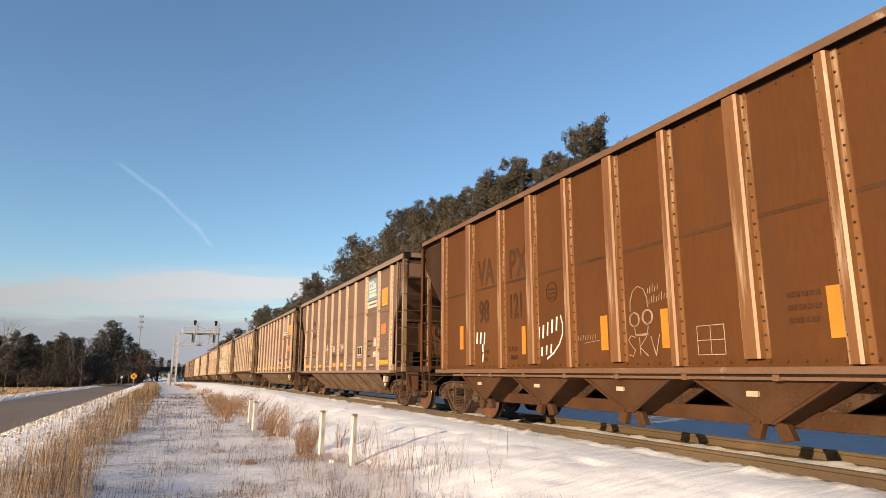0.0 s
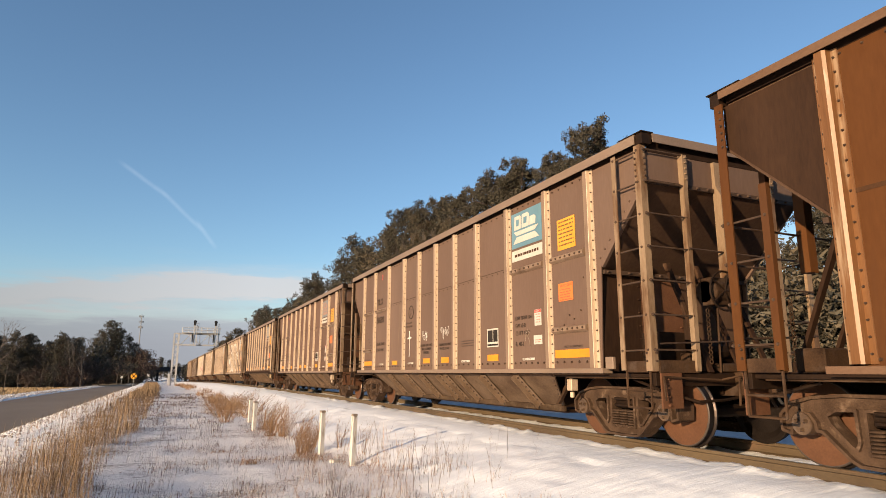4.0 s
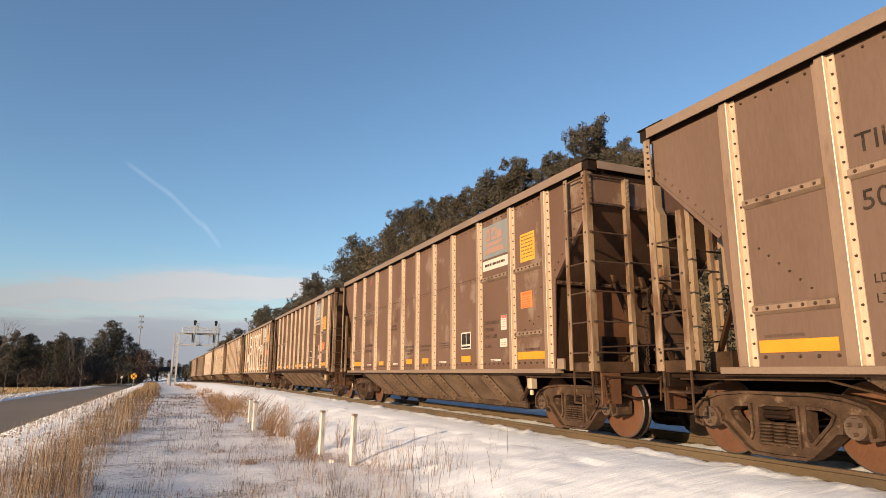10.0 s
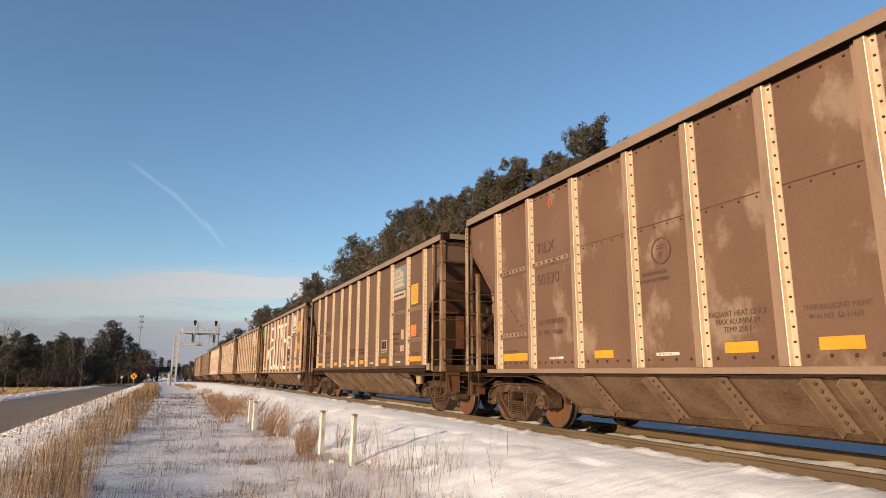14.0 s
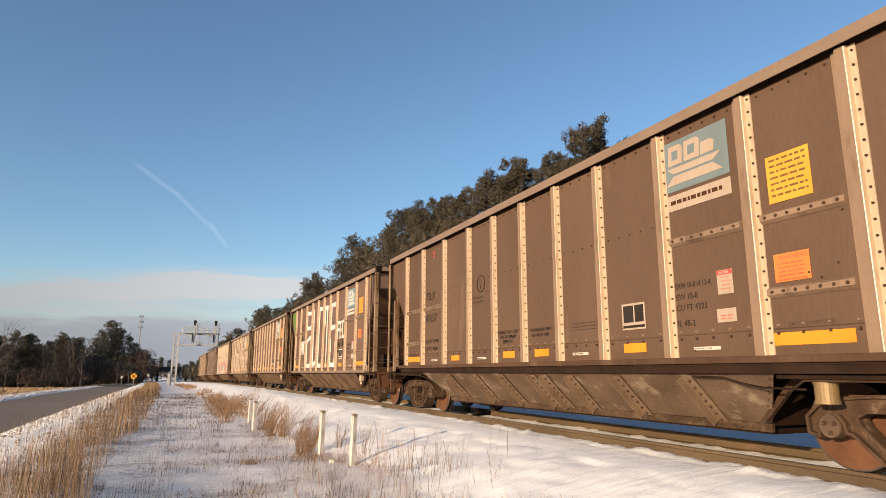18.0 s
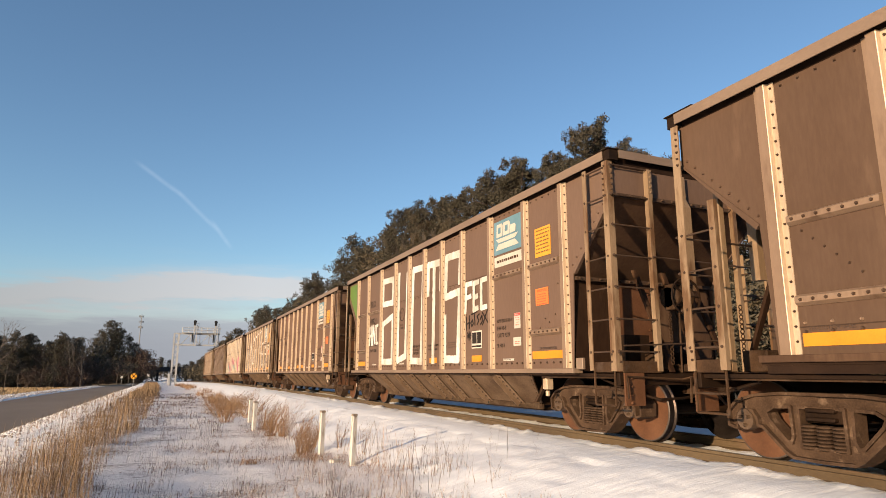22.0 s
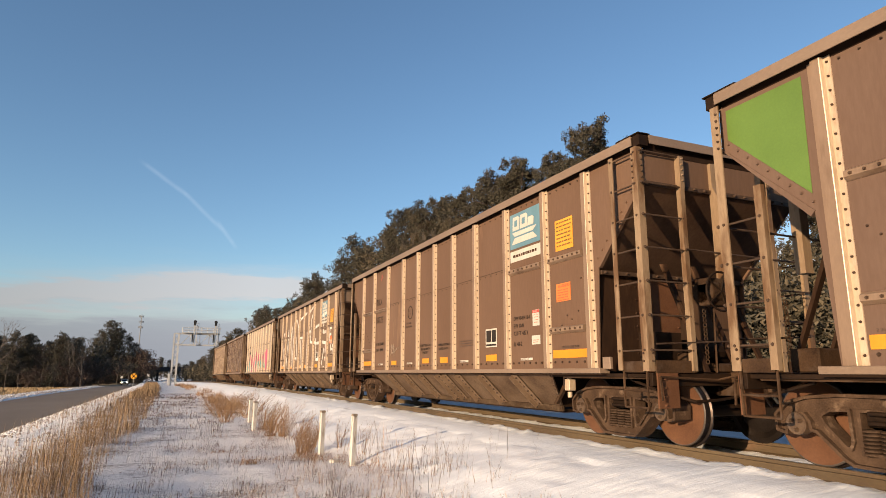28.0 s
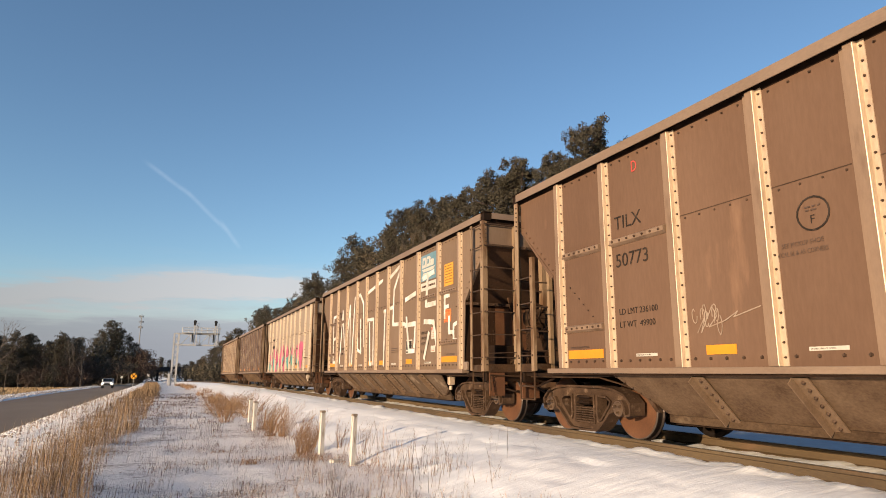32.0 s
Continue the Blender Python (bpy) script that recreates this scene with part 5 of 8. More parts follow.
def car_common(car, half, sill_half, paint, chord, style):
    """Shell, chords, end frames, ladders, couplers: what both kinds of hopper share."""
    for s in (-1, 1):
        # an open channel along the top, with a dark strip as its painted shade
        bm = bmesh.new()
        low = 4.105 if style else 4.065
        prism(bm, [(s * 1.62, low), (s * 1.62, 4.20), (s * 1.45, 4.20), (s * 1.45, 4.0), (s * 1.465, 4.0), (s * 1.465, 4.185), (s * 1.607, 4.185), (s * 1.607, low)], -half + 0.05, half - 0.05, "y")
        part("top_chord", bm, chord, car)
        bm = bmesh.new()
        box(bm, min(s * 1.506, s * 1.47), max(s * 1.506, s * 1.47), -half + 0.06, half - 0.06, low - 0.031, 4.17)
        part("chord_angle", bm, M["dark_strip"], car, "dark strip painting the shade under the top chord")
        bm = bmesh.new()
        box(bm, min(s * 1.63, s * 1.44), max(s * 1.63, s * 1.44), -sill_half, sill_half, 0.94, 1.014)
        part("side_sill", bm, chord, car, bevel=0.006)
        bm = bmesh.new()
        # added dark strip: the sill's shade on the flank, as colour
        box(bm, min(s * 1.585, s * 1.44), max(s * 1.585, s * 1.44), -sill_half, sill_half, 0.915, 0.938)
        part("sill_angle", bm, M["dark_strip"], car, "dark strip painting the shade under the side sill")
    post = M["brown_paint"] if style else M["post_tan"]
    for e in (-1, 1):
        y = e * half
        span = lambda a, b: (min(y + e * a, y + e * b), max(y + e * a, y + e * b))
        bm = bmesh.new()
        prism(bm, [(y + e * 0.11, 4.075), (y + e * 0.11, 4.20), (y - e * 0.03, 4.20), (y - e * 0.03, 4.02), (y - e * 0.015, 4.02), (y - e * 0.015, 4.185), (y + e * 0.097, 4.185), (y + e * 0.097, 4.075)], -1.43, 1.43)
        part("end_chord", bm, chord, car)
        bm = bmesh.new()
        # the shade below the end chord, painted as a dark strip
        box(bm, -1.43, 1.43, *span(-0.012, 0.012), 3.965, 4.17)
        part("chord_angle", bm, M["dark_strip"], car)
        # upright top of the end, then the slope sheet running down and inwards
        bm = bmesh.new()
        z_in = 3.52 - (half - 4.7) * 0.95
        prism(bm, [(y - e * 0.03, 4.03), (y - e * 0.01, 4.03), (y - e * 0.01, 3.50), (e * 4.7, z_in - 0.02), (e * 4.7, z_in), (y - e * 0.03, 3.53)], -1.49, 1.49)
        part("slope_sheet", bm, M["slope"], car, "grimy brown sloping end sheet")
        bm = bmesh.new()
        box(bm, -1.488, 1.488, *span(-0.008, 0.004), 3.56, 3.964)
        part("end_sheet", bm, paint, car)
        bm = bmesh.new()
        box(bm, -1.48, 1.48, *span(0.0, 0.035), 3.50, 3.555)
        for x in np.arange(-1.4, 1.45, 0.2):
            bolt(bm, (x, y + e * 0.035, 3.528), (0, e, 0), 0.019, 0.018)
        part("end_stiffener", bm, M["rivet"], car)
        bm = bmesh.new()
        yb = y - e * 1.08
        box(bm, -1.46, 1.46, min(yb, yb + e * 0.06), max(yb, yb + e * 0.06), 2.40, 2.46)
        for x in np.arange(-1.4, 1.45, 0.2):
            bolt(bm, (x, yb + e * 0.06, 2.43), (0, e, 0), 0.018, 0.016)
        part("slope_angle", bm, M["rivet"], car, "bolted angle across the slope sheet")
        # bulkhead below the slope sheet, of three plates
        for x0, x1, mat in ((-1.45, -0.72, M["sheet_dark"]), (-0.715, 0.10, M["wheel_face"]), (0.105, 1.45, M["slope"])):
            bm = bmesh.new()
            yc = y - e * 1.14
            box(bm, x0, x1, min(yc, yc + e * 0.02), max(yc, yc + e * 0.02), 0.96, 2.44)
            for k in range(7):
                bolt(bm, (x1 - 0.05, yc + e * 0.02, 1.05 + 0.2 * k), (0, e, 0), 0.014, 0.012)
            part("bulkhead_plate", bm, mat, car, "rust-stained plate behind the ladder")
        # posts at the corners and across the end
        for s in (-1, 1):
            bm = bmesh.new()
            prism(bm, [(s * 1.612, y + e * 0.03), (s * 1.612, y - e * 0.085), (s * 1.594, y - e * 0.085), (s * 1.594, y + e * 0.012), (s * 1.505, y + e * 0.012), (s * 1.505, y + e * 0.03)], 0.97, 4.04, "z")
            part("corner_post", bm, post, car)
            bm = bmesh.new()
            for k in range(8):
                z = 3.94 - 0.085 * k if k < 6 else 1.20 - 0.1 * (k - 6)
                bolt(bm, (s * 1.612, y - e * 0.055, z), (s, 0, 0), 0.015, 0.012)
                bolt(bm, (s * 1.54, y + e * 0.03, z), (0, e, 0), 0.015, 0.012)
            part("rivets", bm, M["rivet"], car, kind="stuff")
            bm = bmesh.new()
            box(bm, min(s * 1.63, s * 1.42), max(s * 1.63, s * 1.42), *span(-0.36, 0.115), 4.203, 4.215)
            box(bm, min(s * 1.60, s * 1.44), max(s * 1.60, s * 1.44), *span(-0.042, 0.09), 4.045, 4.20)
            part("corner_cap", bm, M["bogie_dark"], car, "black worn cap on the corner")
            # ladder stile on the side, plates that tie the feet together
            tall = s == e
            x, yl = s * 1.58, y - e * (0.53 if tall else 0.50)
            bm = bmesh.new()
            prism(bm, [(x - s * 0.03, yl - e * 0.045), (x + s * 0.03, yl - e * 0.045), (x + s * 0.03, yl + e * 0.045), (x + s * 0.016, yl + e * 0.045), (x + s * 0.016, yl - e * 0.03), (x - s * 0.03, yl - e * 0.03)], 0.98, 4.03 if tall else 2.95, "z")
            part("ladder_stile", bm, post, car)
            bm = bmesh.new()
            box(bm, min(s * 1.59, s * 1.565), max(s * 1.59, s * 1.565), *span(-0.48, -0.088), 0.955, 1.10)
            part("foot_plate", bm, M["cast_steel"], car)
            bm = bmesh.new()
            box(bm, min(s * 1.50, s * 0.83), max(s * 1.50, s * 0.83), *span(0.016, 0.05), 0.95, 1.11)
            part("foot_plate", bm, M["cast_steel"], car)
            rungs(car, (x, yl, 1.06), (x, yl, 4.24 if tall else 2.877), (0, e * (0.50 if tall else 0.47), 0), 7 if tall else 4)
            rungs(car, (s * 1.56, y + e * 0.07, 1.06), (s * 1.56, y + e * 0.07, 4.24 if tall else 2.877), (-s * 0.70, 0, 0), 7 if tall else 4)
            bm = bmesh.new()
            # stirrup step below the corner
            for yy in (y - e * 0.05, y - e * 0.50):
                tube(bm, (x, yy, 0.97), (x, yy, 0.50), 0.016, 5)
            for zz in (0.50, 0.72):
                tube(bm, (x, y - e * 0.05, zz), (x, y - e * 0.50, zz), 0.016, 5)
            part("stirrup_step", bm, M["cast_steel"], car)
        for x in (-0.86, 0.86):
            bm = bmesh.new()
            prism(bm, [(y + e * 0.005, 3.97), (y + e * 0.10, 3.97), (y + e * 0.10, 3.56), (y + e * 0.085, 3.46), (y + e * 0.085, 0.97), (y + e * 0.005, 0.97)], x - 0.045, x + 0.03)
            for k in range(5):
                bolt(bm, (x - 0.01, y + e * 0.10, 3.93 - 0.08 * k), (0, e, 0), 0.014, 0.012)
            part("end_post", bm, post, car)
        bm = bmesh.new()
        prism(bm, [(y + e * 0.005, 3.96), (y + e * 0.06, 3.96), (y + e * 0.06, 3.60), (y + e * 0.14, 3.44), (y + e * 0.14, 2.15), (y + e * 0.005, 2.15)], -0.27, -0.13)
        part("end_post", bm, post, car)
        # end platform and sill
        bm = bmesh.new()
        box(bm, -1.55, 1.55, *span(0.012, -0.10), 0.78, 0.948)
        box(bm, -1.50, 1.50, min(e * 5.0, y), max(e * 5.0, y), 0.89, 0.94)
        part("end_platform", bm, M["bogie_dark"], car, "greasy dark end platform", bevel=0.006)
        bm = bmesh.new()
        box(bm, -0.16, 0.16, min(e * 7.1, e * 7.72), max(e * 7.1, e * 7.72), 0.64, 0.96)
        box(bm, -0.07, 0.07, min(e * 7.7, e * 7.95), max(e * 7.7, e * 7.95), 0.77, 0.90)
        prism(bm, [(-0.14, e * 7.92), (0.12, e * 7.92), (0.14, e * 8.12), (0.02, e * 8.17), (-0.03, e * 8.05), (-0.13, e * 8.06)], 0.70, 0.96, "z")
        part("coupler", bm, M["cast_steel"], car, "rusty knuckle coupler", bevel=0.012)
        bm = bmesh.new()
        pts = [Vector((0.35, e * (7.55 + 0.09 * i), 0.74 - 0.30 * math.sin(i / 6 * 3.0))) for i in range(7)]
        for p, q in zip(pts, pts[1:]):
            tube(bm, p, q, 0.022, 6)
        part("air_hose", bm, M["tyre"], car, "black rubber air hose")
    for e in (-1, 1):
        y = e * half
        bm = bmesh.new()
        tube(bm, (-1.50, y + e * 0.10, 0.90), (-0.55, y + e * 0.14, 0.86), 0.014, 5)
        tube(bm, (-0.55, y + e * 0.14, 0.86), (-0.12, y + e * 0.42, 0.98), 0.014, 5)
        tube(bm, (-1.50, y + e * 0.10, 0.90), (-1.50, y + e * 0.12, 0.60), 0.014, 5)
        part("uncoupling_lever", bm, M["cast_steel"], car)
        bm = bmesh.new()
        box(bm, -1.50, -1.16, min(y + e * 0.03, y + e * 0.06), max(y + e * 0.03, y + e * 0.06), 0.50, 0.945)
        for k in range(4):
            bolt(bm, (-1.40, y + e * 0.06, 0.54 + 0.11 * k), (0, e, 0), 0.018, 0.014)
        part("bracket_plate", bm, M["wheel_face"], car, "rusty hanging bracket plate")
        bm = bmesh.new()
        for k in range(12):
            c = Vector((-0.62, y + e * 0.06, 1.78 - 0.062 * k))
            ring(bm, c, (1, 0, 0) if k % 2 else (0, 1, 0), 0.028, 0.009, 8, 4)
        part("brake_chain", bm, M["cast_steel"], car)
        bm = bmesh.new()
        pts = [Vector(q) for q in ((-1.30, y - e * 0.7, 0.86), (-1.30, y - e * 0.1, 0.70), (-0.95, y + e * 0.12, 0.58), (-0.5, y + e * 0.12, 0.60), (0.32, y + e * 0.16, 0.70))]
        for p, q in zip(pts, pts[1:]):
            tube(bm, p, q, 0.02, 6)
        part("brake_pipe", bm, M["bogie_dark"], car)
        bm = bmesh.new()
        box(bm, -0.85, -0.45, min(y - e * 0.45, y - e * 0.1), max(y - e * 0.45, y - e * 0.1), 0.96, 1.22)
        box(bm, -0.38, 0.30, min(y - e * 0.3, y + e * 0.02), max(y - e * 0.3, y + e * 0.02), 0.96, 1.08)
        part("valve_block", bm, M["cast_steel"], car, bevel=0.015)
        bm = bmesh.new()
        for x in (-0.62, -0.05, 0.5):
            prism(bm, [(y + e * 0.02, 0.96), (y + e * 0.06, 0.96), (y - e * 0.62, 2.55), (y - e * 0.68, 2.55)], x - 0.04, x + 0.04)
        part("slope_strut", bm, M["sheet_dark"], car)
        bm = bmesh.new()
        tube(bm, (-1.5, y + e * 0.075, 1.32), (-0.2, y + e * 0.09, 1.38), 0.012, 5)
        part("grab_iron", bm, M["rivet"], car)
        bm = bmesh.new()
        tube(bm, (-0.9, y + e * 0.10, 2.62), (0.9, y + e * 0.10, 2.60), 0.014, 5)
        part("grab_iron", bm, M["rivet"], car)
        bm = bmesh.new()
        tube(bm, (-1.46, y - e * 0.2, 0.88), (-1.46, y - e * 2.1, 0.88), 0.014, 5)
        tube(bm, (-1.46, y - e * 2.1, 0.88), (-1.20, y - e * 2.5, 0.74), 0.014, 5)
        part("brake_rod", bm, M["cast_steel"], car)
        bm = bmesh.new()
        prism(bm, [(y - e * 2.46, 0.95), (y - e * 2.36, 0.95), (y - e * 2.86, 0.42), (y - e * 2.94, 0.42)], -1.12, -1.06)
        part("hanger_strut", bm, M["cast_steel"], car)
    bm = bmesh.new()
    box(bm, -0.20, 0.20, -7.2, 7.2, 0.66, 0.94)
    part("centre_sill", bm, M["bogie_dark"], car)
    # hand brake and air gear on the leading end
    y = -half
    bm = bmesh.new()
    c = (-0.42, y - 0.20, 2.05)
    ring(bm, c, (0, 1, 0), 0.27, 0.016, 20, 5)
    for i in range(5):
        a = i * 1.2566
        tube(bm, c, (c[0] + 0.27 * math.cos(a), c[1], c[2] + 0.27 * math.sin(a)), 0.014, 5)
    part("brake_wheel", bm, M["bogie_dark"], car, "dark spoked hand brake wheel")
    bm = bmesh.new()
    box(bm, -0.60, -0.22, y - 0.15, y + 0.05, 1.86, 2.24)
    lathe(bm, [(-0.60, 0.16), (-0.56, 0.19), (-0.26, 0.19), (-0.22, 0.16)], (y - 0.02, 2.05), 12)
    tube(bm, (-0.42, y - 0.05, 1.86), (-0.42, y - 0.02, 0.95), 0.02, 5)
    part("brake_gear_box", bm, M["cast_steel"], car, "rusty brown brake gear housing", bevel=0.01)
    bm = bmesh.new()
    lathe(bm, [(-0.55, 0.12), (-0.5, 0.17), (0.3, 0.17), (0.35, 0.12)], (y + 0.5, 1.25), 12)
    box(bm, -1.2, -0.75, y + 0.25, y + 0.6, 1.0, 1.5)
    part("air_reservoir", bm, M["bogie_dark"], car, bevel=0.005)
    add_bogies(car)


def tan_hopper(name_label, paint, chord, group="hopper cars of the train"):
    car = thing("hopper_car", name_label, "railcar", group)
    half = HALF
    car_common(car, half, 6.41, paint, chord, 0)
    for s in (-1, 1):
        # side sheets between the ribs
        edges = list(RIBS)
        for a, b in zip(edges, edges[1:]):
            bm = bmesh.new()
            box(bm, min(s * 1.50, s * 1.482), max(s * 1.50, s * 1.482), b, a, 1.012, 4.06)
            part("side_panel", bm, paint, car)
        for e in (-1, 1):
            bm = bmesh.new()
            prism(bm, [(e * 6.11, 4.06), (e * 7.37, 4.06), (e * 7.37, 3.54), (e * 6.34, 2.52), (e * 6.11, 2.52)], s * 1.50, s * 1.482)
            prism(bm, [(e * 6.11, 2.52), (e * 6.34, 2.52), (e * 6.26, 1.012), (e * 6.11, 1.012)], s * 1.50, s * 1.482)
            part("end_side_sheet", bm, paint, car)
            bm = bmesh.new()
            d = Vector((0, e * 1.03, 1.02)).normalized()
            for k in range(9):
                p = Vector((s * 1.50, e * 6.28, 2.58)) + d * (0.08 + k * 0.165)
                bolt(bm, p, (s, 0, 0), 0.015, 0.013)
            prism(bm, [(e * 7.37, 3.54), (e * 7.37, 3.515), (e * 6.38, 2.49), (e * 6.33, 2.54)], s * 1.512, s * 1.46)
            part("slope_edge", bm, paint, car)
        key = ("rib", s)
        if key not in CACHE:
            bm, bolts = rib_mesh(1.018, 4.062, s)
            # near flange and web paler than the cap, the near edges palest
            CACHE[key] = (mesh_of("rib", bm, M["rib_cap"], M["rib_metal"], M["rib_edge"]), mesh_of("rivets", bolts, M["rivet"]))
        for y in RIBS:
            r = part("rib", CACHE[key][0], None, car, "bare-metal hat-section rib with bolted flanges", at=pose(0, y, 0))
            if s < 0:
                part("rivets", CACHE[key][1], None, r, kind="stuff")
        # horizontal stiffeners
        for y0, y1, z in ((5.98, 5.05, 2.80), (4.79, 3.70, 2.80), (5.98, 5.05, 1.62), (-3.69, -4.78, 2.80), (-5.04, -5.97, 2.80), (-5.04, -5.97, 1.63)):
            bm = bmesh.new()
            prism(bm, [(s * 1.497, z - 0.06), (s * 1.51, z - 0.06), (s * 1.56, z - 0.028), (s * 1.56, z + 0.03), (s * 1.51, z + 0.055), (s * 1.497, z + 0.055)], y1, y0, "y")
            n = len(bm.faces)
            for k in range(7):
                bolt(bm, (s * 1.56, y1 + (y0 - y1) * (k + 0.5) / 7, z), (s, 0, 0), 0.016, 0.012)
            bm.faces.ensure_lookup_table()
            for f in bm.faces[n:]:
                f.material_index = 1
            part("side_stiffener", mesh_of("side_stiffener", bm, M["rib_cap"], M["rivet"]), None, car)
        if s < 0:
            bm = bmesh.new()
            for a, b in zip(edges, edges[1:]):
                n = max(4, int((a - b - 0.4) / 0.155))
                for k in range(n):
                    y = b + 0.2 + (a - b - 0.4) * k / (n - 1)
                    bolt(bm, (-1.50, y, 3.985), (-1, 0, 0), 0.0135, 0.013)
                    bolt(bm, (-1.50, y, 1.115), (-1, 0, 0), 0.018, 0.013)
                    if abs(a + b) / 2 < 3.6:
                        bolt(bm, (-1.50, y, 2.855), (-1, 0, 0), 0.013, 0.009)
            part("rivets", bm, M["rivet"], car, kind="stuff")
            bm = bmesh.new()
            for a, b in zip(edges, edges[1:]):
                if abs(a + b) / 2 < 3.6:
                    box(bm, -1.5035, -1.499, b + 0.15, a - 0.115, 2.893, 2.905)
            part("lap_seam", bm, M["grime"], car)
        # hopper flank leaning in below the sill, with bolted braces
        bm = bmesh.new()
        lo, hi, zt, zb = 4.45, 4.97, 0.94, 0.392
        xt, xb = s * 1.50, s * 0.95
        p = [Vector(q) for q in ((xt, -hi, zt), (xt, hi, zt), (xb, lo, zb), (xb, -lo, zb))]
        inn = Vector((-s * 0.02, 0, 0.012))
        vs = [bm.verts.new(q) for q in p] + [bm.verts.new(q + inn) for q in p]
        for f in ((0, 1, 2, 3), (7, 6, 5, 4), (0, 4, 5, 1), (1, 5, 6, 2), (2, 6, 7, 3), (3, 7, 4, 0)):
            bm.faces.new([vs[i] for i in f])
        part("hopper_flank", bm, M["hopper"], car, "dust-covered sloping hopper sheet")
        for y in RIBS[2:-2] + (-0.38,):
            bm = bmesh.new()
            a, b = Vector((xt, y, zt)), Vector((xb, y, zb))
            a, b = a + Vector((0, 0, -0.03)), b + Vector((0, 0, -0.02))
            n = Vector((s * 0.72, 0, -0.70)) * 0.07
            near, far = Vector((0, -0.29, 0)), Vector((0, -0.11, 0))
            rim, lip = Vector((0, -0.125, 0)), Vector((0, -0.11, 0))
            # an angle iron: a flat bolted leg and an upstanding one
            for q in ((near, far, n * 0.2), (rim, lip, n * 1.35)):
                vs = [bm.verts.new(v) for v in (a + q[0], a + q[1], b + q[1], b + q[0], a + q[0] + q[2], a + q[1] + q[2], b + q[1] + q[2], b + q[0] + q[2])]
                for f in ((0, 1, 5, 4), (1, 2, 6, 5), (2, 3, 7, 6), (3, 0, 4, 7), (4, 5, 6, 7), (3, 2, 1, 0)):
                    bm.faces.new([vs[i] for i in f])
            m = len(bm.faces)
            for k in range(7):
                bolt(bm, a.lerp(b, (k + 0.5) / 7) + n * 0.2 + Vector((0, -0.22, 0)), n.normalized(), 0.018, 0.015)
            bm.faces.ensure_lookup_table()
            for f in bm.faces[m:]:
                f.material_index = 1
            part("hopper_brace", mesh_of("hopper_brace", bm, M["brace"], M["rivet"]), None, car, "bolted angle-iron brace")
    for s in (-1, 1):
        bm = bmesh.new()
        box(bm, min(s * 0.955, s * 0.90), max(s * 0.955, s * 0.90), -4.45, 4.45, 0.288, 0.39)
        part("hopper_lip", bm, M["hopper_dull"], car, "grimy bottom edge of the hopper", bevel=0.006)
        bm = bmesh.new()
        for e in (-1, 1):
            for k in range(7):
                q = Vector((s * 1.50, e * 4.93, 0.94)).lerp(Vector((s * 0.95, e * 4.40, 0.42)), (k + 0.5) / 7)
                bolt(bm, q, Vector((s * 0.72, 0, -0.70)), 0.017, 0.014)
        part("rivets", bm, M["rivet"], car, kind="stuff")
    bm = bmesh.new()
    box(bm, -0.89, 0.89, -4.4, 4.4, 0.262, 0.32)
    part("hopper_door", bm, M["bogie_dark"], car, "dark bottom discharge doors")
    for e in (-1, 1):
        bm = bmesh.new()
        prism(bm, [(-1.46, 0.95), (1.46, 0.95), (0.92, 0.36), (-0.92, 0.36)], e * 4.44, e * 4.42, "y")
        part("hopper_end_sheet", bm, M["bogie_dark"], car)
    bm = bmesh.new()
    box(bm, -1.43, -1.30, -5.37, -5.24, 0.67, 0.85)
    tube(bm, (-1.37, -5.28, 0.84), (-1.37, -5.28, 0.97), 0.03, 8)
    tube(bm, (-1.37, -5.30, 0.56), (-1.37, -5.30, 0.65), 0.04, 10)
    part("relay_box", bm, M["rib_metal"], car, "pale bracket box under the sill", bevel=0.01)
    bm = bmesh.new()
    box(bm, -1.60, -1.545, -6.62, -6.45, 1.0, 1.17)
    part("card_box", bm, M["chord"], car, "pale card box beside the ladder", bevel=0.008)
    bm = bmesh.new()
    box(bm, -1.30, -1.02, -6.262, -6.256, 1.90, 2.0)
    part("card_tag", bm, M["placard"], car, "faded yellow card on the bulkhead")
    lettering(car, "DEFECT CARD", -1.40, -6.262, 1.0, M["white"], 1.0, "lettering", end=(1.27, 0.07))
    return car


OUTLETS = (4.33, 2.155, -0.02, -2.20, -4.37)


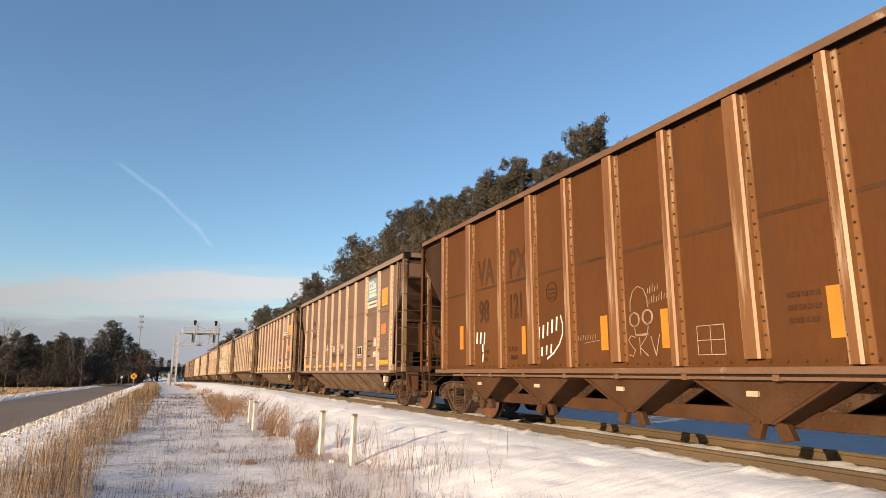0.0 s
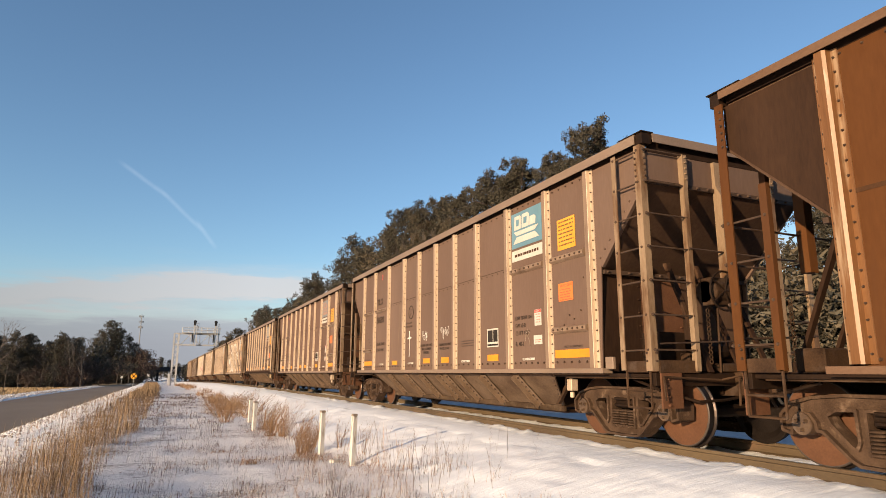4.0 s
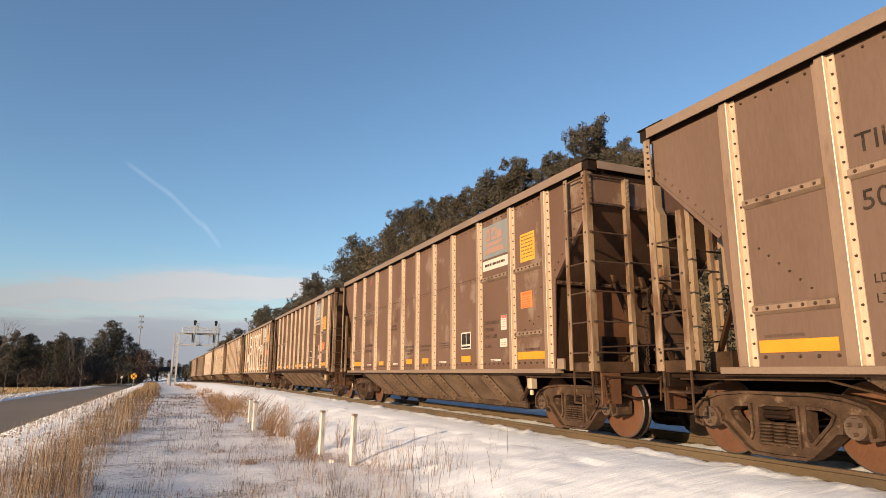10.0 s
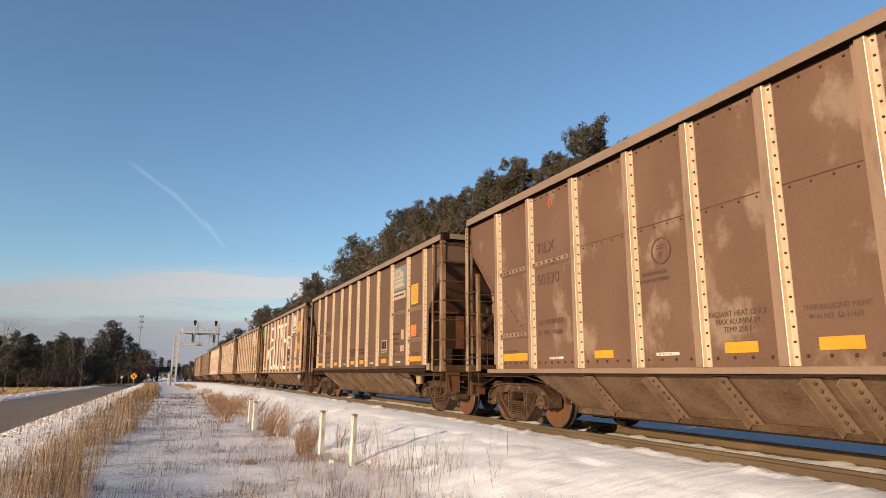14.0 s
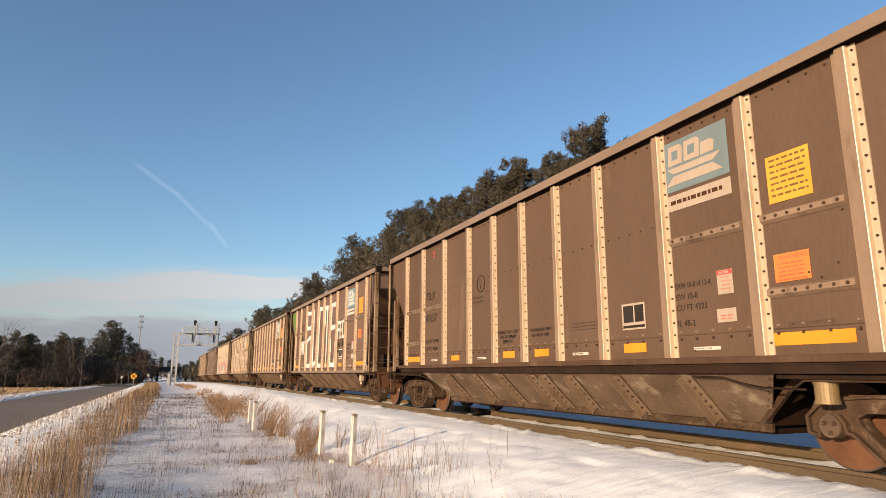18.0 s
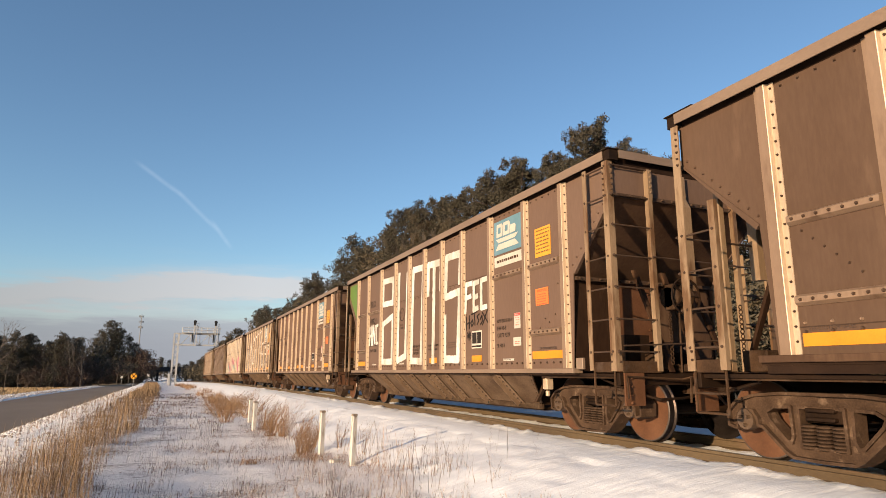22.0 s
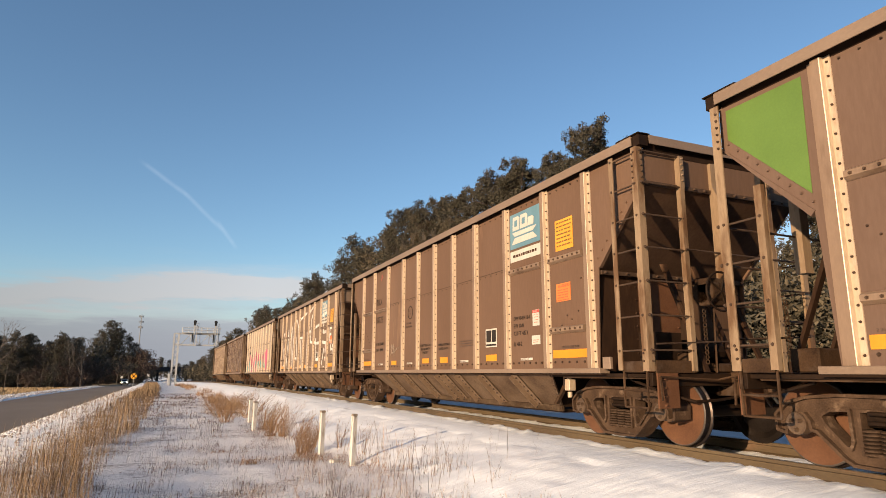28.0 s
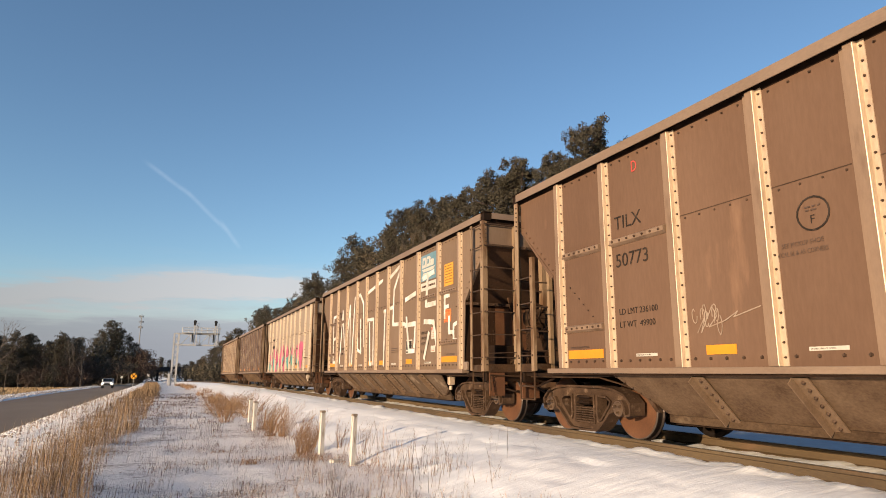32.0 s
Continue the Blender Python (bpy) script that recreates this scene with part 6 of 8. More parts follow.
def brown_hopper():
    car = thing("hopper_car", "rusty brown coal hopper with chalk marks and orange reflectors", "railcar", "hopper cars of the train")
    car_common(car, HALF, 6.4, M["brown_paint"], M["brown_chord"], 1)
    for s in (-1, 1):
        for a, b in zip(BROWN_RIBS, BROWN_RIBS[1:]):
            bm = bmesh.new()
            box(bm, min(s * 1.50, s * 1.482), max(s * 1.50, s * 1.482), b, a, 1.012, 4.09)
            part("side_panel", bm, M["brown_paint"], car)
            bm = bmesh.new()
            box(bm, min(s * 1.504, s * 1.499), max(s * 1.504, s * 1.499), b + 0.13, a - 0.13, 2.61, 2.655)
            part("lap_seam", bm, M["hopper_brown"], car, "dark grimy lap seam")
            bm = bmesh.new()
            n = max(4, int((a - b - 0.3) / 0.16))
            for k in range(n):
                y = b + 0.15 + (a - b - 0.3) * k / (n - 1)
                bolt(bm, (s * 1.50, y, 4.03), (s, 0, 0), 0.013, 0.010)
                bolt(bm, (s * 1.50, y, 1.07), (s, 0, 0), 0.016, 0.013)
            part("rivets", bm, M["rivet"], car, kind="stuff")
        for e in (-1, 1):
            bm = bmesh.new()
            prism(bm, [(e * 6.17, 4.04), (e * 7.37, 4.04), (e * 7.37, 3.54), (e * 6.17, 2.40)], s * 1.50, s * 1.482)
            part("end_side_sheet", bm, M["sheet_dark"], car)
        for i, y in enumerate(BROWN_RIBS):
            wide = 0.085 if i % 2 else 0.045
            bm, bolts = rib_mesh(1.10 if i % 2 else 1.03, 4.10, s, 1.592, wide + 0.085, wide + 0.01, -wide + 0.02, -wide - 0.085, 0.032, True)
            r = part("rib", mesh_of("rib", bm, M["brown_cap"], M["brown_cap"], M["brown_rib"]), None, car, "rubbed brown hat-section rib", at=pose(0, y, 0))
            if s < 0:
                part("rivets", bolts, M["rivet"], r, kind="stuff")
        for yc in OUTLETS:
            for e in (-1, 1):
                bm = bmesh.new()
                tube(bm, (s * 1.50, yc + e * 0.98, 0.93), (s * 1.41, yc + e * 0.08, 0.43), 0.022, 6)
                part("outlet_brace", bm, M["hopper_brown"], car)
            bm = bmesh.new()
            box(bm, min(s * 1.455, s * 1.485), max(s * 1.455, s * 1.485), yc + 0.02, yc + 0.17, 0.70, 0.76)
            part("tag_plate", bm, M["rib_metal"], car, "small pale metal tag plate")
            for e in (-1, 1):
                bm = bmesh.new()
                a, b = Vector((s * 0.95, yc + e * 1.10, 0.90)), Vector((s * 0.95, yc + e * 0.28, 0.46))
                vs = [a + Vector((0, 0, 0.07)), a - Vector((0, 0, 0.07)), b - Vector((0, 0, 0.07)), b + Vector((0, 0, 0.07))]
                prism(bm, [(v.y, v.z) for v in vs], s * 0.93, s * 0.98)
                m = len(bm.faces)
                for k in range(6):
                    bolt(bm, a.lerp(b, (k + 0.5) / 6) + Vector((s * 0.03, 0, 0)), (s, 0, 0), 0.02, 0.016)
                bm.faces.ensure_lookup_table()
                for f in bm.faces[m:]:
                    f.material_index = 1
                part("outlet_angle", mesh_of("outlet_angle", bm, M["cast_steel"], M["rivet"]), None, car, "bolted brown angle iron")
            for e in (-1, 1):
                bm = bmesh.new()
                prism(bm, [(yc + e * 0.05, 0.46), (yc + e * 0.22, 0.43), (yc + e * 0.29, 0.27), (yc + e * 0.13, 0.245)], s * 1.30, s * 1.40)
                part("outlet_flap", bm, M["hopper_brown"], car, "flared brown plate at the outlet's foot", bevel=0.01)
        bm = bmesh.new()
        box(bm, min(s * 0.9, s * 1.0), max(s * 0.9, s * 1.0), -4.9, 5.2, 0.36, 0.55)
        part("outlet_beam", bm, M["hopper_brown"], car, bevel=0.008)
        bm = bmesh.new()
        box(bm, min(s * 1.54, s * 1.585), max(s * 1.54, s * 1.585), -5.5, 5.5, 0.878, 0.912)
        for y in np.arange(-5.0, 5.1, 1.25):
            box(bm, min(s * 1.535, s * 1.595), max(s * 1.535, s * 1.595), y - 0.04, y + 0.04, 0.868, 0.938)
        part("sill_pipe", bm, M["brown_chord"], car, "long pipe clamped under the side sill")
    for yc in OUTLETS:
        bm = bmesh.new()
        top = [bm.verts.new((x, yc + e, 0.93)) for x, e in ((-1.49, -0.96), (1.49, -0.96), (1.49, 0.96), (-1.49, 0.96))]
        low = [bm.verts.new((x, yc + e, 0.42)) for x, e in ((-1.40, -0.07), (1.40, -0.07), (1.40, 0.07), (-1.40, 0.07))]
        for i in range(4):
            bm.faces.new((top[i], top[(i + 1) % 4], low[(i + 1) % 4], low[i]))
        bm.faces.new(top)
        bm.faces.new(low[::-1])
        part("hopper_outlet", bm, M["hopper_brown"], car, "brown V-shaped bottom outlet")
    bm = bmesh.new()
    box(bm, -0.9, 0.9, -3.9, 4.1, 0.40, 0.52)
    part("hopper_door", bm, M["bogie_dark"], car)
    return car


# ---- markings ----
def text_bars(car, y0, y1, z, n, h, gap, mat, name="lettering_bar"):
    bm = bmesh.new()
    r = random.Random(int(abs(y0) * 100 + z * 10))
    for i in range(n):
        y = y0
        while y > y1 + 0.02:
            w = min(r.uniform(0.03, 0.10), y - y1)
            box(bm, -1.5105, -1.508, y - w, y, z - i * gap - h, z - i * gap)
            y -= w + 0.02
    return part(name, bm, mat, car, kind="stuff")


def circle_line(yc, zc, r, n=18):
    return [(yc + r * math.cos(6.2832 * i / n), zc + r * math.sin(6.2832 * i / n)) for i in range(n + 1)]


def usual_marks(car, number, ld, lt, logo, ink=None, radiant=True, dee=True, dull=False):
    ink = ink or M["worn_ink"]
    before = set(car.children_recursive)
    white = M["dusty_white"] if dull else M["white"]
    # leading end: logo panel without its letters, placards, data
    lp = sign_plate(car, "logo_panel", -3.715, -4.765, 3.235, 3.905, M["teal_dull"] if dull else M["teal"] if logo else M["teal_faded"], "teal panel with a white wordmark shape and chevrons")
    tone = white if logo else M["salmon"]
    field = M["teal_dull"] if dull else M["teal"] if logo else M["teal_faded"]
    for i, (w, top) in enumerate(((0.24, 3.84), (0.25, 3.84), (0.20, 3.74))):
        y = -3.82 - i * 0.27
        bm = bmesh.new()
        prism(bm, [(y, 3.58), (y - w, 3.58), (y - w - 0.02, top - 0.04), (y - w + 0.03, top), (y - 0.02, top)], -1.5125, -1.5085)
        part("wordmark_shape", bm, tone, lp)
        if i < 2:
            bm = bmesh.new()
            prism(bm, [(y - 0.07, 3.65), (y - w + 0.07, 3.65), (y - w + 0.06, top - 0.07), (y - 0.08, top - 0.07)], -1.5145, -1.5125)
            part("wordmark_gap", bm, field, lp)
    for pts in ([(-3.80, 3.545), (-4.66, 3.545), (-4.54, 3.465), (-3.90, 3.465)], [(-3.90, 3.435), (-4.54, 3.435), (-4.68, 3.32), (-3.78, 3.32)]):
        bm = bmesh.new()
        prism(bm, pts, -1.5125, -1.5085)
        part("chevron", bm, tone, lp)
    sign_plate(car, "wordmark_strip", -3.715, -4.765, 2.985, 3.19, white, "white strip with a plain dark line")
    text_bars(car, -3.82, -4.64, 3.115, 1, 0.05, 0.1, M["brown_ink"], "strip_print")
    sign_plate(car, "amber_placard", -5.23, -5.73, 2.935, 3.455, M["placard"], "amber warning placard with small print")
    text_bars(car, -5.27, -5.69, 3.415, 7, 0.022, 0.065, M["placard_ink"], "placard_print")
    sign_plate(car, "orange_placard", -5.21, -5.61, 2.09, 2.385, M["orange"], "orange warning placard")
    text_bars(car, -5.25, -5.57, 2.285, 5, 0.014, 0.042, M["print_red"], "placard_print")
    lettering(car, "WARNING", -5.26, 2.32, 0.05, M["print_red"], name="placard_word", x=-1.51)
    sign_plate(car, "caution_placard", -4.45, -4.67, 1.75, 2.03, white, "small white caution placard with a red head")
    sign_plate(car, "caution_head", -4.455, -4.665, 1.975, 2.025, M["red"], x=-1.508)
    lettering(car, "CAUTION", -4.475, 1.988, 0.024, M["white"], 0.95, "placard_word", x=-1.5125)
    for k, line in enumerate(("STAY CLEAR", "OF DOORS", "WHEN IN", "OPERATION")):
        lettering(car, line, -4.48 - (0.0, 0.03, 0.04, 0.01)[k], 1.935 - 0.045 * k, 0.020, M["print_red"], 0.92, "placard_word", x=-1.5085)
    sign_plate(car, "white_placard", -4.41, -4.68, 1.43, 1.585, white, "small white placard")
    text_bars(car, -4.46, -4.64, 1.51, 2, 0.012, 0.035, M["print_red"], "placard_print")
    lettering(car, "EXW 10-8 H 13-4", -3.79, 1.89, 0.072, ink, 0.76)
    lettering(car, "EW 10-8", -3.79, 1.75, 0.078, ink, 0.9)
    lettering(car, "CU FT 4323", -3.79, 1.615, 0.078, ink, 0.9)
    lettering(car, "IL 48-2", -3.79, 1.42, 0.078, ink, 0.95)
    for ya, yb, z0, z1 in ((-5.06, -5.975, 1.18, 1.31), (-2.665, -3.11, 1.17, 1.295), (5.97, 5.10, 1.16, 1.29), (3.19, 2.76, 1.16, 1.27), (0.80, 0.36, 1.17, 1.29), (-0.33, -0.77, 1.17, 1.295)):
        sign_plate(car, "yellow_reflector", ya, yb, z0, z1, M["yellow"], "bright yellow reflector strip")
    for ya in (-4.02, -1.45, 1.9, 4.40):
        sign_plate(car, "door_label", ya, ya - 0.40, 1.165, 1.205, M["white"], "thin white label strip")
        lettering(car, "STAND CLEAR OF DOORS", ya - 0.02, 1.177, 0.017, ink, 0.92, "label_print", x=-1.509)
    sign_plate(car, "stencil_plate", -2.66, -3.125, 1.44, 1.80, white, "black stencil plate with a white frame")
    sign_plate(car, "stencil_field", -2.68, -3.105, 1.465, 1.50, M["black"], x=-1.508)
    sign_plate(car, "stencil_field", -2.695, -2.895, 1.54, 1.77, M["black"], x=-1.508)
    sign_plate(car, "stencil_field", -2.925, -3.095, 1.54, 1.77, M["black"], x=-1.508)
    text_bars(car, -2.71, -2.88, 1.74, 2, 0.03, 0.06, M["white"], "stencil_print")
    bm = bmesh.new()
    for k in range(6):
        bolt(bm, (-1.50, 5.86 - 0.11 * k, 2.28 - 0.10 * k), (-1, 0, 0), 0.012, 0.01)
    for y, z in ((-5.5, 1.85), (-5.62, 1.78), (-5.8, 1.9), (-5.34, 1.70), (-3.95, 1.12), (-4.9, 1.13), (-5.9, 2.4)):
        bolt(bm, (-1.50, y, z), (-1, 0, 0), 0.013, 0.01)
    part("rivets", bm, M["rivet"], car, kind="stuff")
    # trailing end: marks and weights
    lettering(car, "TILX", 4.72, 2.98, 0.20, ink, 1.0, label="dark stencilled reporting mark")
    lettering(car, number, 4.73, 2.43, 0.20, ink, 1.0, label="dark stencilled car number")
    for head, tail, z in (("LD LMT", ld, 1.75), ("LT WT", lt, 1.57)):
        lettering(car, head, 4.71, z, 0.088, ink, 0.96)
        lettering(car, tail, 4.29, z, 0.088, ink, 0.96)
    if dee:
        lettering(car, "D", 4.30, 3.74, 0.17, M["red"], 0.7, label="small red letter")
    strokes(car, "plate_ring", [circle_line(1.70, 2.52, 0.17)], ink, 0.018)
    lettering(car, "F", 1.74, 2.42, 0.09, ink)
    text_bars(car, 1.78, 1.62, 2.60, 2, 0.014, 0.035, M["faded_black"])
    lettering(car, "SEE PICKUP SHOE", 2.08, 2.22, 0.05, M["faded_black"], 0.85)
    lettering(car, "DECAL BL & AR CORNERS", 2.16, 2.13, 0.05, M["faded_black"], 0.72)
    if radiant:
        lettering(car, "RADIANT HEAT ONLY", 1.0, 1.58, 0.066, ink, 0.86)
        lettering(car, "MAX ALUMINUM", 0.9, 1.49, 0.066, ink, 0.86)
        lettering(car, "TEMP 250 F", 0.8, 1.40, 0.066, ink, 0.86)
        lettering(car, "THERMALBOND PAINT", -0.2, 1.56, 0.058, ink, 0.82)
        lettering(car, "W-H NO. 62-11669", -0.25, 1.47, 0.058, ink, 0.82)
    text_bars(car, -1.45, -2.05, 1.62, 3, 0.016, 0.05, M["faded_black"])
    lettering(car, "2 INCH HI COMP SHOES", 5.90, 1.315, 0.034, M["faded_black"], 0.92)
    lettering(car, "2 INCH HI COMP SHOES", -5.30, 1.335, 0.04, M["faded_black"], 0.85)
    if dull:
        # this car carries its leading marks nearer the middle, its low ones higher and its placards lower
        for ob in set(car.children_recursive) - before:
            if ob.parent is not car:
                continue
            box_z = [(ob.matrix_basis @ Vector(c)).z for c in ob.bound_box]
            box_y = [(ob.matrix_basis @ Vector(c)).y for c in ob.bound_box]
            z, y = sum(box_z) / 8, sum(box_y) / 8
            ob.location.y += 0.09 if y < -3.6 else 0.0
            if y > 3.6 and z > 1.4:
                ob.location.z -= 0.27 if 2.2 < z < 3.4 else 0.10 if z < 2.2 else 0.0
            elif 1.2 < y < 2.6 and z > 1.9:
                ob.location.z += 0.24
            else:
                ob.location.z += 0.09 if 1.35 < z < 2.06 else 0.05 if z < 1.35 else -0.21 if y < -5.0 else 0.0


TRAIN = []


def build_train():
    """Ten cars, leading car first."""
    a = brown_hopper()
    for ya, yb, z0 in ((5.30, 5.12, 1.44), (2.66, 2.53, 1.27), (0.40, 0.24, 1.27), (-0.84, -0.97, 1.26), (-3.08, -3.22, 1.28)):
        sign_plate(a, "orange_reflector", ya, yb, z0, z0 + 0.50, M["orange_bar"], "upright orange reflector strip")
    lettering(a, "VA", 4.40, 2.71, 0.55, M["hopper_brown"], 0.72, label="faded dark reporting mark")
    lettering(a, "PX", 3.10, 2.71, 0.55, M["hopper_brown"], 0.72)
    lettering(a, "98", 4.36, 1.95, 0.46, M["brown_ink"], 0.69, label="faded dark car number")
    lettering(a, "121", 3.12, 1.95, 0.46, M["brown_ink"], 0.56)
    w = lambda y0, z0, pts: [(y0 - p[0], z0 + p[1]) for p in pts]
    def bars(y, z, n, h, step, tilt, width, drop=0.0):
        """One slanting bar for each brushed letter."""
        for k in range(n):
            yy, zz = y - k * step, z - k * drop
            q = (0.02 if k % 2 else -0.015) * h
            strokes(a, "brushed_bar", [[(yy + tilt, zz - h / 2), (yy, zz + q), (yy - tilt, zz + h / 2)]], M["white_paint"], width, "hand-brushed white bar")

    bars(4.62, 1.66, 4, 0.20, 0.165, 0.012, 0.05, 0.012)
    bars(4.20, 1.43, 1, 0.13, 0.1, 0.0, 0.05)
    bars(4.20, 1.24, 1, 0.14, 0.1, 0.02, 0.05)
    bars(2.08, 1.60, 5, 0.20, 0.135, 0.012, 0.042, -0.035)
    bars(2.00, 1.30, 3, 0.13, 0.14, 0.008, 0.04, -0.02)
    strokes(a, "chalk_stroke", [w(1.42, 1.86, ((0, 0), (0.05, -0.14), (0.04, -0.30), (-0.06, -0.46), (-0.24, -0.60), (-0.42, -0.68)))], M["white_paint"], 0.03, "white brushed swoosh")
    strokes(a, "chalk_letter", [w(-0.20, 1.42, ((0.14, 0), (0.06, 0.03), (0.0, -0.03), (0.06, -0.11), (0.13, -0.17), (0.08, -0.25), (0.0, -0.23)))], M["chalk"], 0.011)
    strokes(a, "chalk_letter", [w(-0.42, 1.42, ((0, 0), (0.01, -0.25))), w(-0.42, 1.42, ((0.14, 0.0), (0.0, -0.13), (0.15, -0.25)))], M["chalk"], 0.011)
    strokes(a, "chalk_letter", [w(-0.64, 1.42, ((0, 0), (0.08, -0.25), (0.16, 0.02)))], M["chalk"], 0.011)
    strokes(a, "chalk_drawing", [circle_line(-0.34, 1.66, 0.085), circle_line(-0.34, 1.66, 0.10), circle_line(-0.60, 1.68, 0.085), circle_line(-0.60, 1.68, 0.10), w(-0.27, 1.78, ((0, 0), (0.01, 0.14), (0.07, 0.27), (0.17, 0.33), (0.28, 0.28), (0.34, 0.16), (0.35, 0.03))), w(-0.34, 1.55, ((0, 0), (0.02, -0.10), (0.24, -0.10), (0.27, 0.02))), w(-0.36, 1.46, ((0, 0), (0.24, 0.0))), w(-0.36, 1.44, ((0, 0), (0.24, 0.0)))], M["chalk"], 0.007, "thin white chalk drawing of a skull")
    for y, z, n in ((-0.62, 2.02, 5), (-0.64, 1.88, 8)):
        for k in range(n):
            strokes(a, "chalk_bar", [w(y - k * 0.047, z + k * 0.006, ((0, -0.03), (0.012, 0.035 + 0.02 * (k % 3))))], M["chalk"], 0.007, "thin chalk bar")
    for k in range(9):
        strokes(a, "chalk_bar", [w(1.02 - k * 0.06, 1.47, ((0, -0.03), (0.02, 0.04 + 0.04 * (k == 0))))], M["chalk"], 0.007, "thin chalk bar")
    strokes(a, "chalk_stroke", [w(0.80, 1.39, ((0, 0), (0.36, 0.03)))], M["chalk"], 0.007)
    strokes(a, "plate_ring", [circle_line(1.66, 2.28, 0.16)], M["brown_ink"], 0.014)
    text_bars(a, 1.78, 1.54, 2.34, 3, 0.03, 0.07, M["brown_ink"])
    strokes(a, "stencil_frame", [w(-1.43, 1.50, ((0, 0), (0.40, 0), (0.40, -0.34), (0, -0.34), (0, 0))), w(-1.63, 1.50, ((0, 0), (0, -0.34))), w(-1.43, 1.33, ((0, 0), (0.40, 0)))], M["chalk"], 0.009, "thin pale stencil frame")
    lettering(a, "237100", 3.16, 1.335, 0.09, M["brown_ink"], 0.9)
    lettering(a, "48900", 3.09, 1.18, 0.09, M["brown_ink"], 0.9)
    lettering(a, "LD LMT", 4.30, 1.315, 0.085, M["brown_ink"], 0.9)
    lettering(a, "LT WT", 4.30, 1.165, 0.085, M["brown_ink"], 0.9)
    text_bars(a, -2.66, -3.02, 1.76, 3, 0.05, 0.13, M["brown_ink"])
    TRAIN.append(a)

    base = tan_hopper("grey-tan ribbed coal hopper, clean paint, teal logo panel", M["grey_paint"], M["chord"])

    def another(label, paint, rib=None, flank=None):
        car = copy_thing(base, Matrix.Identity(4))
        car["label"] = label
        for o in car.children_recursive:
            if o.type != "MESH" or not o.material_slots:
                continue
            for slot in o.material_slots:
                m = slot.material
                swap = paint if m == M["grey_paint"] else rib[0] if (rib and m == M["rib_cap"]) else rib[1] if (rib and m == M["rib_metal"]) else flank if (flank and m == M["hopper"]) else None
                if swap:
                    slot.link = "OBJECT"
                    slot.material = swap
        return car

    c = another("tan-brown ribbed coal hopper with peeling pale patches", M["peel_paint"])
    d = another("tan-brown ribbed coal hopper with rust stains", M["dull_tan"], None, M["hopper_dusty"])
    e = another("grey-brown coal hopper with huge white block graffiti", M["grey_paint"])
    f = another("tan-brown ribbed coal hopper with dusty flanks", M["tan_paint"])
    g = another("tan coal hopper with sprawling white outline graffiti", M["dusty_tan"], None, M["hopper_dusty"])
    h = another("faded cream hopper with pink and teal graffiti", M["cream_paint"], (M["cream_cap"], M["cream_rib"]))
    i = another("dark brown ribbed hopper car", M["dark_brown_paint"], (M["dark_rib"], M["dark_rib"]), M["hopper_brown"])
    j = another("pale tan hopper car at the tail of the train", M["pale_tan"], (M["rib_cap"], M["rib_cap"]))
    b = base
    usual_marks(b, "50698", "236100", "49900", True)
    usual_marks(c, "50330", "236200", "49800", False, M["faded_black"])
    usual_marks(d, "47557", "237100", "48900", True, dull=True)
    usual_marks(e, "49921", "233800", "52200", True, dee=False)
    usual_marks(f, "50773", "236100", "49900", True)
    usual_marks(g, "50330", "236100", "49900", True, radiant=False, dee=False)
    # chalk figures on the clean car
    strokes(b, "chalk_figure", [[(1.80, 1.36), (1.79, 1.60), (1.80, 2.02)], [(1.92, 1.84), (1.66, 1.85)]], M["white_paint"], 0.04, "white painted cross")
    w = lambda y0, z0, k, pts: [(y0 - p[0] * k, z0 + p[1] * k) for p in pts]
    def doodle(car, yc, zc, wide, high, seed, mat, n=9, thick=0.012):
        """A tangle of short curls and hooks in chalk, each its own stroke."""
        r = random.Random(seed)
        for k in range(n):
            y0, z0 = yc - wide * (k / (n - 1) - 0.5), zc + r.uniform(-0.2, 0.2) * high
            a, d, line = r.uniform(0, 6.28), r.choice((-1, 1)), []
            for _ in range(8):
                line.append((y0, z0))
                y0, z0 = y0 + math.cos(a) * wide * 0.07, z0 + math.sin(a) * high * 0.24
                a += d * r.uniform(0.4, 1.1)
            strokes(car, "chalk_figure", [line], mat, thick, "white chalk curl", x=-1.506 - 0.0004 * (k % 4))

    doodle(b, 0.69, 1.84, 0.32, 0.17, 4, M["white_paint"], 9, 0.008)
    doodle(b, -0.53, 1.87, 0.36, 0.20, 9, M["white_paint"], 9, 0.009)
    strokes(b, "chalk_figure", [w(-4.13, 1.50, 0.28, ((0.0, 0.0), (0.1, 0.5), (0.3, 0.7), (0.5, 0.5), (0.3, 0.3), (0.5, 0.0), (0.6, -0.4)))], M["chalk"], 0.008)
    doodle(f, 3.12, 1.58, 0.34, 0.30, 6, M["chalk"], 7, 0.010)
    strokes(f, "chalk_figure", [w(3.30, 1.42, 0.6, ((0, 0), (0.2, 0.3), (0.1, 0.0), (0.4, 0.5), (0.5, 0.3), (0.3, 0.1), (0.7, 0.2), (1.0, 0.35), (0.9, 0.25), (1.5, 0.4)))], M["chalk"], 0.012, "thin white chalk doodle")
    # white block graffiti
    T = 0.17
